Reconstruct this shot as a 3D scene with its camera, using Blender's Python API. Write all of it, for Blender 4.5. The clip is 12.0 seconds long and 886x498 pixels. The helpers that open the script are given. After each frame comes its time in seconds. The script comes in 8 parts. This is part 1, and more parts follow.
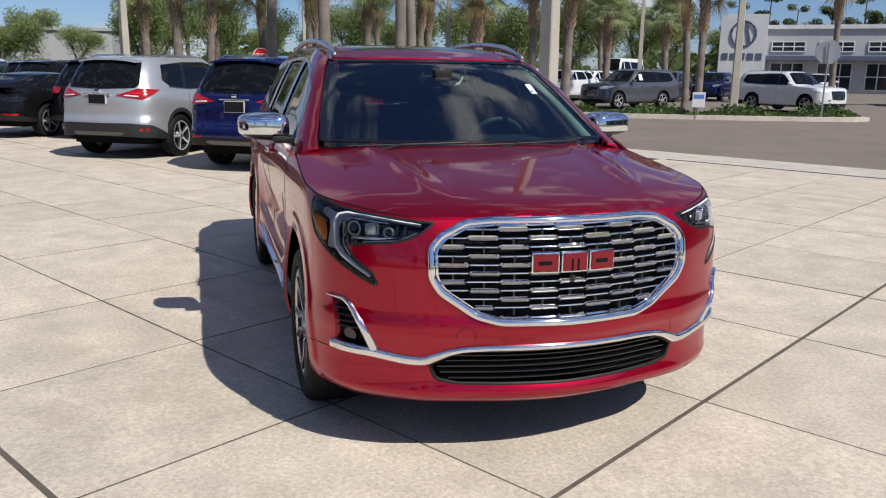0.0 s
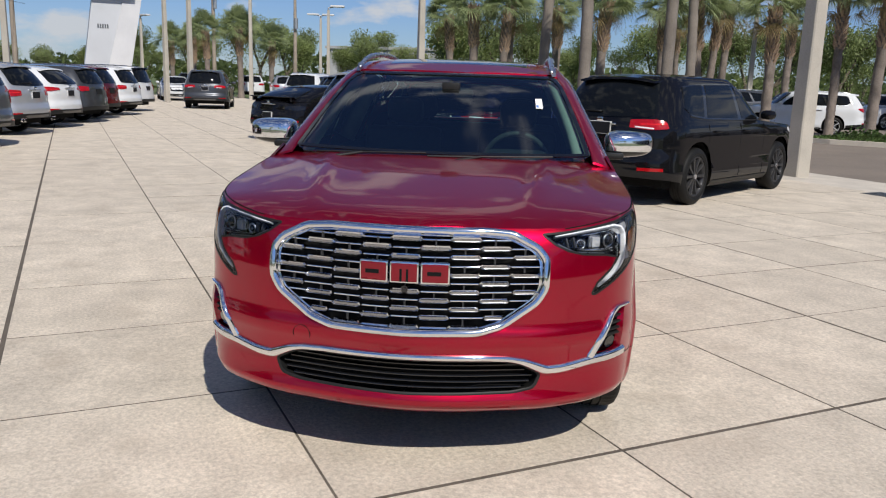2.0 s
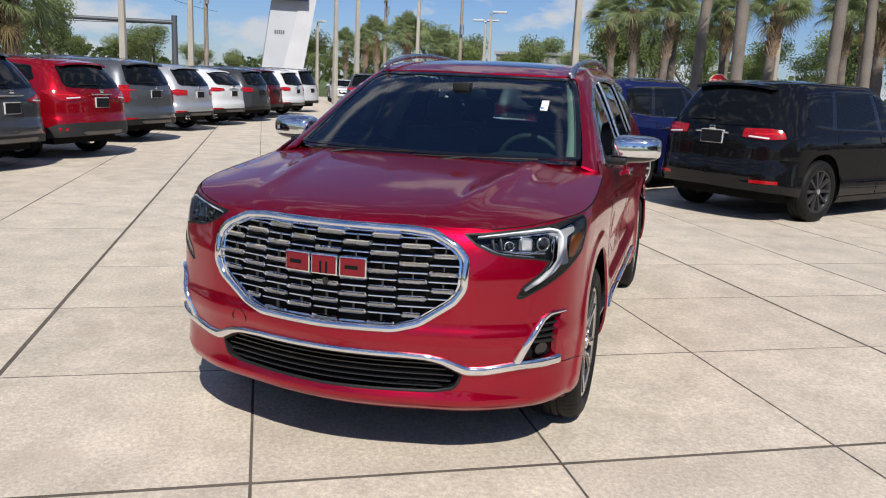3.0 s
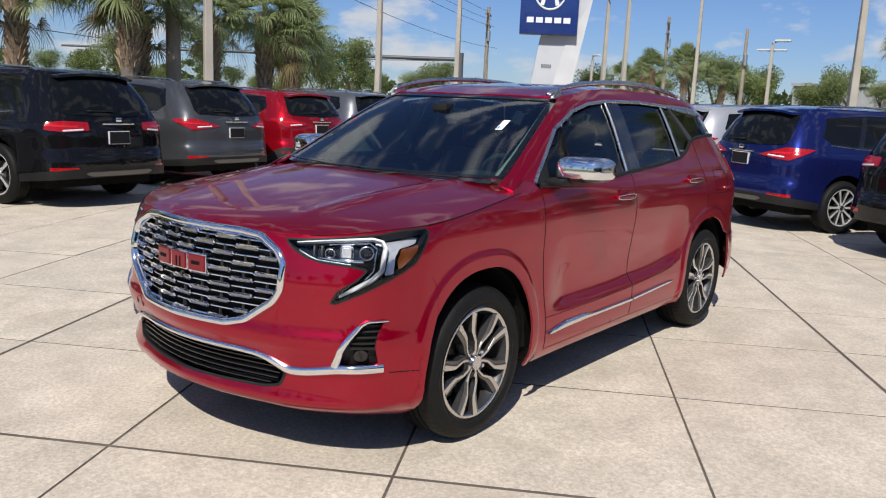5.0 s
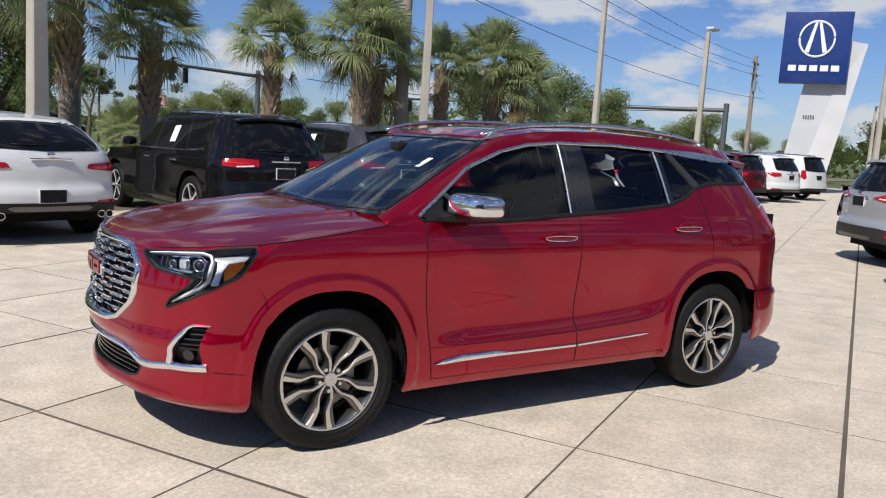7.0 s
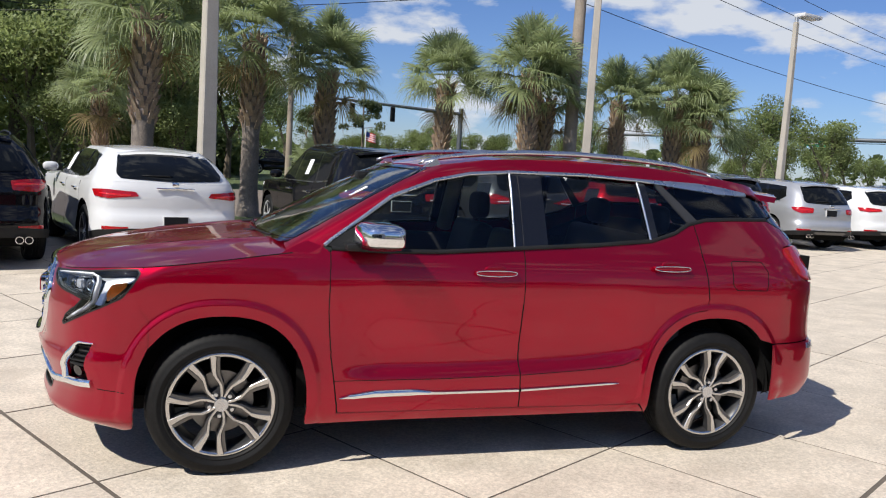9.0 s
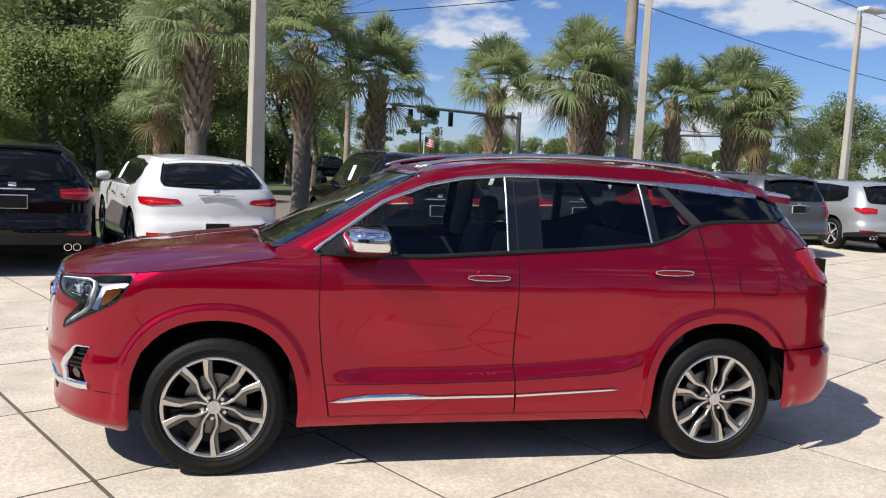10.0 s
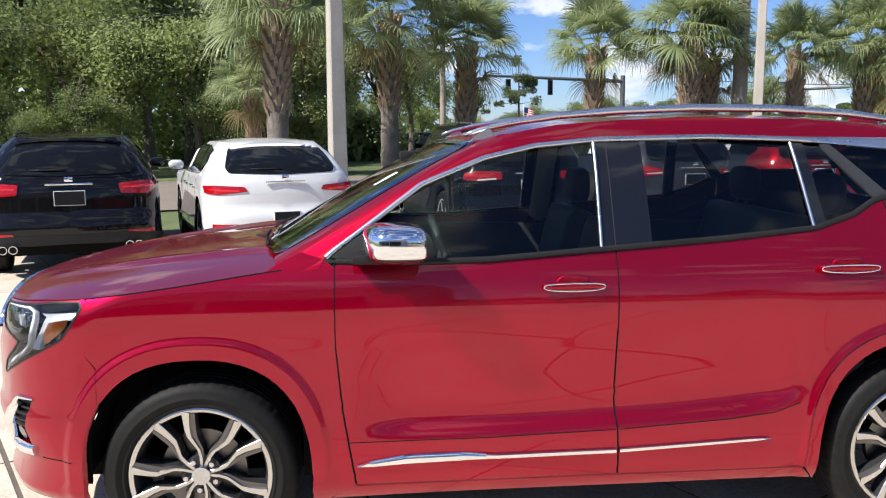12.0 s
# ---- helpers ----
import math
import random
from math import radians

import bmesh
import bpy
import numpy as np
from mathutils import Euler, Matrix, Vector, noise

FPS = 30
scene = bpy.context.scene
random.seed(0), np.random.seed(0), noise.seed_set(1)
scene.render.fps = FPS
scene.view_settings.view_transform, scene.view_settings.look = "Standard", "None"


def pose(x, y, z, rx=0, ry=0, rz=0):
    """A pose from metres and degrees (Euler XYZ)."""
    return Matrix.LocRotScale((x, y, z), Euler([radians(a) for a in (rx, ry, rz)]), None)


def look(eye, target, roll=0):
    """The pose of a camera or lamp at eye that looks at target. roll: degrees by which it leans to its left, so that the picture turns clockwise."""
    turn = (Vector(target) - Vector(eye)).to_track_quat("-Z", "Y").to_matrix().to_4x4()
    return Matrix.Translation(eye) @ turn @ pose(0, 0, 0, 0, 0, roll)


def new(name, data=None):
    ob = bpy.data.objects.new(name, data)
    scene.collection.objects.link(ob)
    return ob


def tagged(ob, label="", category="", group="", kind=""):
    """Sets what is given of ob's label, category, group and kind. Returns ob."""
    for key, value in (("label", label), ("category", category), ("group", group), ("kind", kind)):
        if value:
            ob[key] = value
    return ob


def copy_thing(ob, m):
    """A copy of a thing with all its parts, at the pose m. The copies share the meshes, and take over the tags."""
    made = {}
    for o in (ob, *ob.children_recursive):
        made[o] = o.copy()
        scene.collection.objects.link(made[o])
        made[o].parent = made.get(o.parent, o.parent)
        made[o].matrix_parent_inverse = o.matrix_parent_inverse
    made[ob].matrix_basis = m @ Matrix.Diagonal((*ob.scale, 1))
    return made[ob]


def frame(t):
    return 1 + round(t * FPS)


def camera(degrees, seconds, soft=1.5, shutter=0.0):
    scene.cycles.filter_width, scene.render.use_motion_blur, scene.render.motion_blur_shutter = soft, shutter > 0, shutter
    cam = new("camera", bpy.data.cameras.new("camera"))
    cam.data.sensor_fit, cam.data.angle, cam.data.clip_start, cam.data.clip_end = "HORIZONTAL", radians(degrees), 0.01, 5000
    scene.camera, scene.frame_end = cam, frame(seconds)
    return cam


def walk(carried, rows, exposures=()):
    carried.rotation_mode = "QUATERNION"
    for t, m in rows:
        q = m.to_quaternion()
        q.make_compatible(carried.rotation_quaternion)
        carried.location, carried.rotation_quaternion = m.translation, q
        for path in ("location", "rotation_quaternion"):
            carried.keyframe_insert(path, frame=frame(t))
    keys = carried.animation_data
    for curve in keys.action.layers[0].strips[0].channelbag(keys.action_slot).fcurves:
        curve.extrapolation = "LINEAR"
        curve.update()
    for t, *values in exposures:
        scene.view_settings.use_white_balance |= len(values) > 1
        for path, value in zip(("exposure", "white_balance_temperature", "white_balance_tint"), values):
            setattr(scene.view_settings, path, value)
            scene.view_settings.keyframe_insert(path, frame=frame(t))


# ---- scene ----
cam = camera(58.0, 12.0, soft=1.15)
METRES, EYE, TILT, LEAN, TURN = 8.0, 1.5, 0.0, 0.0, 43.1
PATH = [
    (0, (4.9, -1.299, 1.491), (3.034, -0.726, 1.057), 0.8),
    (0.5, (5.023, -0.916, 1.491), (3.11, -0.511, 1.07), 1.6),
    (1, (5.091, -0.493, 1.507), (3.149, -0.262, 1.091), 2.2),
    (1.5, (5.155, -0.032, 1.499), (3.198, 0.006, 1.089), 2.0),
    (2, (5.113, 0.406, 1.491), (3.162, 0.23, 1.086), 1.9),
    (2.5, (5.046, 0.848, 1.493), (3.127, 0.456, 1.091), 2.1),
    (3, (4.95, 1.299, 1.496), (3.08, 0.719, 1.089), 2.6),
    (3.2, (4.887, 1.469, 1.479), (3.041, 0.819, 1.071), 2.6),
    (4.8, (4.295, 2.743, 1.496), (2.704, 1.588, 1.126), 2.5),
    (5, (4.202, 2.894, 1.498), (2.65, 1.684, 1.14), 2.6),
    (5.5, (3.926, 3.293, 1.512), (2.473, 1.96, 1.176), 3.2),
    (6, (3.608, 3.636, 1.505), (2.274, 2.18, 1.191), 3.3),
    (6.5, (3.295, 4.008, 1.522), (2.087, 2.439, 1.239), 3.1),
    (7, (2.946, 4.315, 1.536), (1.88, 2.645, 1.263), 3.6),
    (7.2, (2.786, 4.408, 1.523), (1.776, 2.703, 1.254), 3.6),
    (8.8, (1.6, 4.751, 1.587), (0.965, 2.868, 1.36), 3.5),
    (9, (1.475, 4.785, 1.588), (0.897, 2.883, 1.37), 3.6),
    (9.5, (1.205, 4.869, 1.606), (0.739, 2.935, 1.398), 3.3),
    (10, (1.112, 4.874, 1.609), (0.689, 2.931, 1.393), 2.8),
    (10.5, (1.057, 4.805, 1.606), (0.658, 2.859, 1.377), 2.6),
    (11, (0.951, 4.524, 1.578), (0.585, 2.573, 1.333), 1.9),
    (11.5, (0.825, 4.154, 1.567), (0.55, 2.191, 1.298), 0.7),
    (12, (0.704, 3.721, 1.578), (0.544, 1.748, 1.292), -0.4),
]
walk(cam, [(t, look(eye, target, roll)) for t, eye, target, roll in PATH], [(0, 0.12), (1, 0.06), (2, 0.02), (3, 0.12), (5.5, 0.14), (7, 0.16), (9.0, 0.36), (10.5, 0.44), (11, 0.50), (12, 0.82)])

# ---- world, sun and sky ----
SUN_TO = Vector((0.85, 0.43, 1.0)).normalized()
SUN_EL = math.asin(SUN_TO.z)
SUN_AZ = math.atan2(SUN_TO.x, SUN_TO.y)


def make_world():
    w = bpy.data.worlds.new("sky_world")
    scene.world = w
    w.use_nodes = True
    nt = w.node_tree
    nt.nodes.clear()
    n, l = nt.nodes.new, nt.links.new
    out, bg = n("ShaderNodeOutputWorld"), n("ShaderNodeBackground")
    sky = n("ShaderNodeTexSky")
    sky.sky_type, sky.sun_disc = "NISHITA", False
    sky.sun_elevation, sky.sun_rotation = SUN_EL, SUN_AZ
    sky.air_density, sky.dust_density, sky.ozone_density = 1.0, 0.2, 4.0
    tc, mp = n("ShaderNodeTexCoord"), n("ShaderNodeMapping")
    mp.inputs["Scale"].default_value = (1.0, 1.0, 2.6)
    mp.inputs["Location"].default_value = (0.35, 0.1, 0.12)
    nz = n("ShaderNodeTexNoise")
    nz.inputs["Scale"].default_value = 5.6
    nz.inputs["Detail"].default_value = 9
    nz.inputs["Roughness"].default_value = 0.56
    ramp = n("ShaderNodeValToRGB")
    ramp.color_ramp.elements[0].position, ramp.color_ramp.elements[0].color = 0.53, (0, 0, 0, 1)
    ramp.color_ramp.elements[1].position, ramp.color_ramp.elements[1].color = 0.615, (0.9, 0.9, 0.9, 1)
    mix = n("ShaderNodeMix")
    mix.data_type = "RGBA"
    mix.inputs["B"].default_value = (7.6, 7.9, 8.4, 1)
    l(tc.outputs["Generated"], mp.inputs["Vector"])
    l(mp.outputs[0], nz.inputs["Vector"])
    l(nz.outputs["Fac"], ramp.inputs[0])
    l(ramp.outputs[0], mix.inputs["Factor"])
    tint = n("ShaderNodeMix")
    tint.data_type, tint.blend_type = "RGBA", "MULTIPLY"
    tint.inputs["Factor"].default_value = 1.0
    tint.inputs["B"].default_value = (0.68, 0.80, 1.10, 1)
    l(sky.outputs[0], tint.inputs["A"])
    l(tint.outputs["Result"], mix.inputs["A"])
    l(mix.outputs["Result"], bg.inputs["Color"])
    bg.inputs["Strength"].default_value = 0.074
    l(bg.outputs[0], out.inputs[0])


make_world()
sun = new("sun", bpy.data.lights.new("sun", "SUN"))
sun.data.energy, sun.data.angle, sun.data.color = 4.4, radians(0.53), (1.0, 0.955, 0.88)
sun.matrix_world = look(SUN_TO * 50, (0, 0, 0))


# ---- materials ----
def mat(name, col, rough=0.5, metal=0.0, coat=0.0, var=0.12, scale=6.0, fine=60.0, bump=0.0, bscale=80.0, spec=0.5, rvar=0.08,
        stain=None, stain_scale=1.5, stain_at=0.6, trans=0.0, ior=1.45, emit=None, alpha=1.0, speck=0.0, speck_scale=50.0, per_object=0.0, coat_rough=0.025):
    m = bpy.data.materials.new(name)
    m.use_nodes = True
    nt = m.node_tree
    n, l = nt.nodes.new, nt.links.new
    b = nt.nodes["Principled BSDF"]
    b.inputs["Roughness"].default_value, b.inputs["Metallic"].default_value = rough, metal
    b.inputs["IOR"].default_value, b.inputs["Specular IOR Level"].default_value = ior, spec
    b.inputs["Coat Weight"].default_value, b.inputs["Coat Roughness"].default_value = coat, coat_rough
    b.inputs["Transmission Weight"].default_value, b.inputs["Alpha"].default_value = trans, alpha
    b.inputs["Base Color"].default_value = (*col, 1)
    if emit:
        b.inputs["Emission Color"].default_value, b.inputs["Emission Strength"].default_value = (*emit[:3], 1), emit[3]
    if var == 0 and bump == 0 and not stain:
        return m
    tc, info, add = n("ShaderNodeTexCoord"), n("ShaderNodeObjectInfo"), n("ShaderNodeVectorMath")
    mul = n("ShaderNodeMath")
    mul.operation, mul.inputs[1].default_value = "MULTIPLY", 40.0
    l(info.outputs["Random"], mul.inputs[0])
    l(tc.outputs["Object"], add.inputs[0])
    l(mul.outputs[0], add.inputs[1])
    big, small = n("ShaderNodeTexNoise"), n("ShaderNodeTexNoise")
    big.inputs["Scale"].default_value, big.inputs["Detail"].default_value = scale, 4
    small.inputs["Scale"].default_value, small.inputs["Detail"].default_value = fine, 5
    l(add.outputs[0], big.inputs["Vector"])
    l(add.outputs[0], small.inputs["Vector"])
    mr1, mr2, mm = n("ShaderNodeMapRange"), n("ShaderNodeMapRange"), n("ShaderNodeMath")
    for q, a in ((mr1, var), (mr2, var * 0.7)):
        q.inputs["From Min"].default_value, q.inputs["From Max"].default_value = 0.25, 0.75
        q.inputs["To Min"].default_value, q.inputs["To Max"].default_value = 1 - a, 1 + a
    l(big.outputs["Fac"], mr1.inputs[0])
    l(small.outputs["Fac"], mr2.inputs[0])
    mm.operation = "MULTIPLY"
    l(mr1.outputs[0], mm.inputs[0])
    l(mr2.outputs[0], mm.inputs[1])
    fac = mm.outputs[0]
    if speck:
        sn, mr4, m4 = n("ShaderNodeTexNoise"), n("ShaderNodeMapRange"), n("ShaderNodeMath")
        sn.inputs["Scale"].default_value, sn.inputs["Detail"].default_value, sn.inputs["Roughness"].default_value = speck_scale, 3, 0.7
        mr4.inputs["From Min"].default_value, mr4.inputs["From Max"].default_value = 0.36, 0.64
        mr4.inputs["To Min"].default_value, mr4.inputs["To Max"].default_value = 1 - speck, 1 + speck
        m4.operation = "MULTIPLY"
        l(add.outputs[0], sn.inputs["Vector"])
        l(sn.outputs["Fac"], mr4.inputs[0])
        l(mr4.outputs[0], m4.inputs[0])
        l(fac, m4.inputs[1])
        fac = m4.outputs[0]
    if per_object:
        mr3, m2 = n("ShaderNodeMapRange"), n("ShaderNodeMath")
        mr3.inputs["To Min"].default_value, mr3.inputs["To Max"].default_value = 1 - per_object, 1 + per_object
        m2.operation = "MULTIPLY"
        l(info.outputs["Random"], mr3.inputs[0])
        l(mr3.outputs[0], m2.inputs[0])
        l(fac, m2.inputs[1])
        fac = m2.outputs[0]
    vm = n("ShaderNodeVectorMath")
    vm.operation = "SCALE"
    vm.inputs[0].default_value = col
    l(fac, vm.inputs["Scale"])
    colour = vm.outputs[0]
    if stain:
        st, rp, mx = n("ShaderNodeTexNoise"), n("ShaderNodeMapRange"), n("ShaderNodeMix")
        st.inputs["Scale"].default_value, st.inputs["Detail"].default_value, st.inputs["Roughness"].default_value = stain_scale, 8, 0.65
        rp.inputs["From Min"].default_value, rp.inputs["From Max"].default_value = stain_at, stain_at + 0.16
        rp.inputs["To Max"].default_value = stain[3]
        mx.data_type = "RGBA"
        mx.inputs["B"].default_value = (*stain[:3], 1)
        l(add.outputs[0], st.inputs["Vector"])
        l(st.outputs["Fac"], rp.inputs[0])
        l(rp.outputs[0], mx.inputs["Factor"])
        l(colour, mx.inputs["A"])
        colour = mx.outputs["Result"]
    l(colour, b.inputs["Base Color"])
    rr = n("ShaderNodeMapRange")
    rr.inputs["To Min"].default_value, rr.inputs["To Max"].default_value = max(0.0, rough - rvar), min(1.0, rough + rvar)
    l(big.outputs["Fac"], rr.inputs[0])
    l(rr.outputs[0], b.inputs["Roughness"])
    if bump:
        bn, bt = n("ShaderNodeBump"), n("ShaderNodeTexNoise")
        bt.inputs["Scale"].default_value, bt.inputs["Detail"].default_value = bscale, 6
        bn.inputs["Strength"].default_value, bn.inputs["Distance"].default_value = 1.0, bump
        l(add.outputs[0], bt.inputs["Vector"])
        l(bt.outputs["Fac"], bn.inputs["Height"])
        l(bn.outputs[0], b.inputs["Normal"])
    return m


def glass(name, col, rough=0.0, ior=1.45, clear=0.7):
    """A thin pane: tinted, see-through, with a glossy front."""
    m = bpy.data.materials.new(name)
    m.use_nodes = True
    nt = m.node_tree
    nt.nodes.clear()
    n, l = nt.nodes.new, nt.links.new
    out, tr, gl, mix, fr = n("ShaderNodeOutputMaterial"), n("ShaderNodeBsdfTransparent"), n("ShaderNodeBsdfGlossy"), n("ShaderNodeMixShader"), n("ShaderNodeFresnel")
    tr.inputs[0].default_value = (*[c * clear for c in col], 1)
    gl.inputs["Color"].default_value, gl.inputs["Roughness"].default_value = (1, 1, 1, 1), rough
    fr.inputs[0].default_value = ior
    l(fr.outputs[0], mix.inputs[0])
    l(tr.outputs[0], mix.inputs[1])
    l(gl.outputs[0], mix.inputs[2])
    l(mix.outputs[0], out.inputs[0])
    return m


def paint(name, col, metal=0.35, rough=0.3, coat=1.0, coat_rough=0.025):
    return mat(name, col, rough=rough, metal=metal, coat=coat, var=0.05, scale=2.0, fine=700.0, rvar=0.03, spec=0.0, coat_rough=coat_rough)


RED = paint("red_paint", (0.355, 0.0006, 0.020), metal=0.80, rough=0.37, coat=0.9, coat_rough=0.035)
CHROME = mat("chrome", (0.82, 0.83, 0.85), rough=0.06, metal=1.0, var=0.03, rvar=0.03)
DARKCHROME = mat("dark_chrome", (0.33, 0.335, 0.345), rough=0.26, metal=1.0, var=0.06)
SATIN = mat("satin_silver", (0.62, 0.63, 0.65), rough=0.28, metal=1.0, var=0.05)
MACHINED = mat("machined_alloy", (0.62, 0.61, 0.59), rough=0.24, metal=1.0, var=0.06, fine=200)
WHEELGREY = mat("dark_alloy_step", (0.16, 0.155, 0.15), rough=0.35, metal=0.9, var=0.08)
POCKET = mat("dark_wheel_paint", (0.035, 0.035, 0.037), rough=0.4, metal=0.3, var=0.1)
GLOSSBLACK = mat("gloss_black", (0.008, 0.008, 0.009), rough=0.12, coat=0.6, var=0.05)
BLACK = mat("black_plastic", (0.013, 0.013, 0.013), rough=0.5, spec=0.3, var=0.15, bump=0.0004, bscale=400)
GRAPHITE = mat("graphite_plastic", (0.05, 0.05, 0.052), rough=0.35, metal=0.4, var=0.1)
UNDER = mat("underbody", (0.007, 0.007, 0.007), rough=0.8, spec=0.15, var=0.2)
RUBBER = mat("tyre_rubber", (0.009, 0.009, 0.009), rough=0.6, spec=0.22, var=0.25, scale=20, bump=0.0006, bscale=300, stain=(0.035, 0.032, 0.03, 0.3), stain_scale=9)
DISC = mat("brake_steel", (0.17, 0.165, 0.16), rough=0.35, metal=1.0, var=0.15, stain=(0.2, 0.1, 0.05, 0.4), stain_scale=12)
GLASS_WS = glass("windshield_glass", (0.55, 0.77, 0.74), rough=0.04, clear=0.9, ior=2.1)
GLASS_SIDE = glass("side_glass", (0.72, 0.78, 0.76), clear=0.95, ior=1.40)
GLASS_DARK = glass("privacy_glass", (0.62, 0.64, 0.64), clear=0.95, ior=1.45)
GLASS_REAR = glass("dark_rear_glass", (0.14, 0.15, 0.155), clear=0.8, ior=1.5)
LENS = glass("clear_lens", (0.95, 0.96, 0.97), clear=1.0, ior=1.4)
TAIL = mat("red_lens", (0.62, 0.008, 0.012), rough=0.1, coat=1.0, var=0.15, scale=30)
REFLECTOR = mat("lamp_reflector", (0.66, 0.67, 0.69), rough=0.22, metal=0.45, coat=0.5, var=0.1, scale=30)
TAIL_DIM = mat("dark_red_lens", (0.34, 0.004, 0.008), rough=0.15, coat=0.5, var=0.2, scale=25)
AMBER = mat("amber_lens", (0.75, 0.20, 0.02), rough=0.15, coat=1.0, var=0.1, scale=40)
WHITE_LENS = mat("white_lens", (0.75, 0.76, 0.78), rough=0.12, coat=1.0, var=0.1, scale=40)
LEATHER = mat("black_leather", (0.07, 0.067, 0.065), rough=0.5, var=0.12, bump=0.0008, bscale=250)
CREAM = mat("light_headliner", (0.42, 0.39, 0.34), rough=0.9, var=0.06, bump=0.0006, bscale=300)
TAUPE = mat("taupe_trim", (0.46, 0.43, 0.385), rough=0.7, var=0.08)
SILVERWHEEL = mat("silver_wheel_paint", (0.55, 0.55, 0.55), rough=0.35, metal=0.35, var=0.06)
DASH = mat("dashboard_vinyl", (0.04, 0.04, 0.041), rough=0.6, var=0.12, bump=0.0006, bscale=300)
BADGE_RED = mat("red_enamel", (0.22, 0.002, 0.012), rough=0.3, metal=0.5, coat=0.6, var=0.05)
STICKER = mat("sticker_paper", (0.85, 0.85, 0.83), rough=0.7, var=0.03)
PAPER = mat("white_paper", (0.82, 0.82, 0.80), rough=0.7, var=0.03)
BLUEPRINT = mat("blue_print", (0.10, 0.22, 0.55), rough=0.6, var=0.05)
PLATE_GREY = mat("plate_dark", (0.010, 0.011, 0.014), rough=0.5, spec=0.2, var=0.1)
WHITE_TRIM = mat("white_trim", (0.55, 0.55, 0.55), rough=0.4, var=0.04)


# ---- building tools ----
from mathutils.geometry import delaunay_2d_cdt

def mesh_obj(name, verts, faces, material, parent=None, label="", smooth=True, normals=None):
    me = bpy.data.meshes.new(name)
    me.from_pydata([tuple(v) for v in verts], [], [tuple(f) for f in faces])
    me.materials.append(material)
    if smooth:
        me.polygons.foreach_set("use_smooth", [True] * len(me.polygons))
    if normals is not None:
        me.normals_split_custom_set_from_vertices([tuple(v) for v in normals])
    me.update()
    ob = new(name, me)
    if parent is not None:
        ob.parent = parent
    if label:
        tagged(ob, label)
    return ob


def part(name, bm, material, parent, label="", smooth=False, angle=None):
    """Links a bmesh as one mesh object under a thing or a part."""
    bmesh.ops.recalc_face_normals(bm, faces=bm.faces)
    me = bpy.data.meshes.new(name)
    bm.to_mesh(me)
    bm.free()
    me.materials.append(material)
    if smooth:
        me.polygons.foreach_set("use_smooth", [True] * len(me.polygons))
        if angle:
            me.set_sharp_from_angle(angle=radians(angle))
    ob = new(name, me)
    ob.parent = parent
    if label:
        tagged(ob, label)
    return ob


def thing(name, label, category, m=None, group="", kind=""):
    ob = new(name)
    ob.empty_display_size = 0.2
    if m is not None:
        ob.matrix_world = m
    return tagged(ob, label, category, group, kind)


def box(bm, x0, x1, y0, y1, z0, z1, bevel=0.0, m=None):
    r = bmesh.ops.create_cube(bm, size=1.0)["verts"]
    bmesh.ops.transform(bm, verts=r, matrix=Matrix.Translation(((x0 + x1) / 2, (y0 + y1) / 2, (z0 + z1) / 2)) @ Matrix.Diagonal((x1 - x0, y1 - y0, z1 - z0, 1)))
    if bevel:
        es = list({e for v in r for e in v.link_edges})
        out = bmesh.ops.bevel(bm, geom=es, offset=bevel, segments=2, profile=0.6, affect="EDGES")
        r = list({v for f in out["faces"] for v in f.verts} | {v for v in r if v.is_valid})
    if m is not None:
        bmesh.ops.transform(bm, verts=r, matrix=m)
    return r


def rod(bm, p0, p1, r0, r1=None, seg=10, caps=True):
    """A tapered round bar between two points."""
    r1 = r0 if r1 is None else r1
    p0, p1 = Vector(p0), Vector(p1)
    d = p1 - p0
    v = bmesh.ops.create_cone(bm, cap_ends=caps, segments=seg, radius1=r0, radius2=r1, depth=d.length)["verts"]
    bmesh.ops.transform(bm, verts=v, matrix=Matrix.Translation((p0 + p1) / 2) @ d.to_track_quat("Z", "Y").to_matrix().to_4x4())
    return v


def lathe(profile, seg=48, axis="y"):
    """Verts and faces of a profile of (radius, offset) turned about an axis; closed is left to the profile."""
    vs, fs = [], []
    n = len(profile)
    for i in range(seg):
        a = 2 * math.pi * i / seg
        c, s = math.cos(a), math.sin(a)
        for r, o in profile:
            vs.append((r * c, o, r * s) if axis == "y" else (r * c, r * s, o))
    for i in range(seg):
        j = (i + 1) % seg
        for k in range(n - 1):
            fs.append((i * n + k, j * n + k, j * n + k + 1, i * n + k + 1))
    return vs, fs


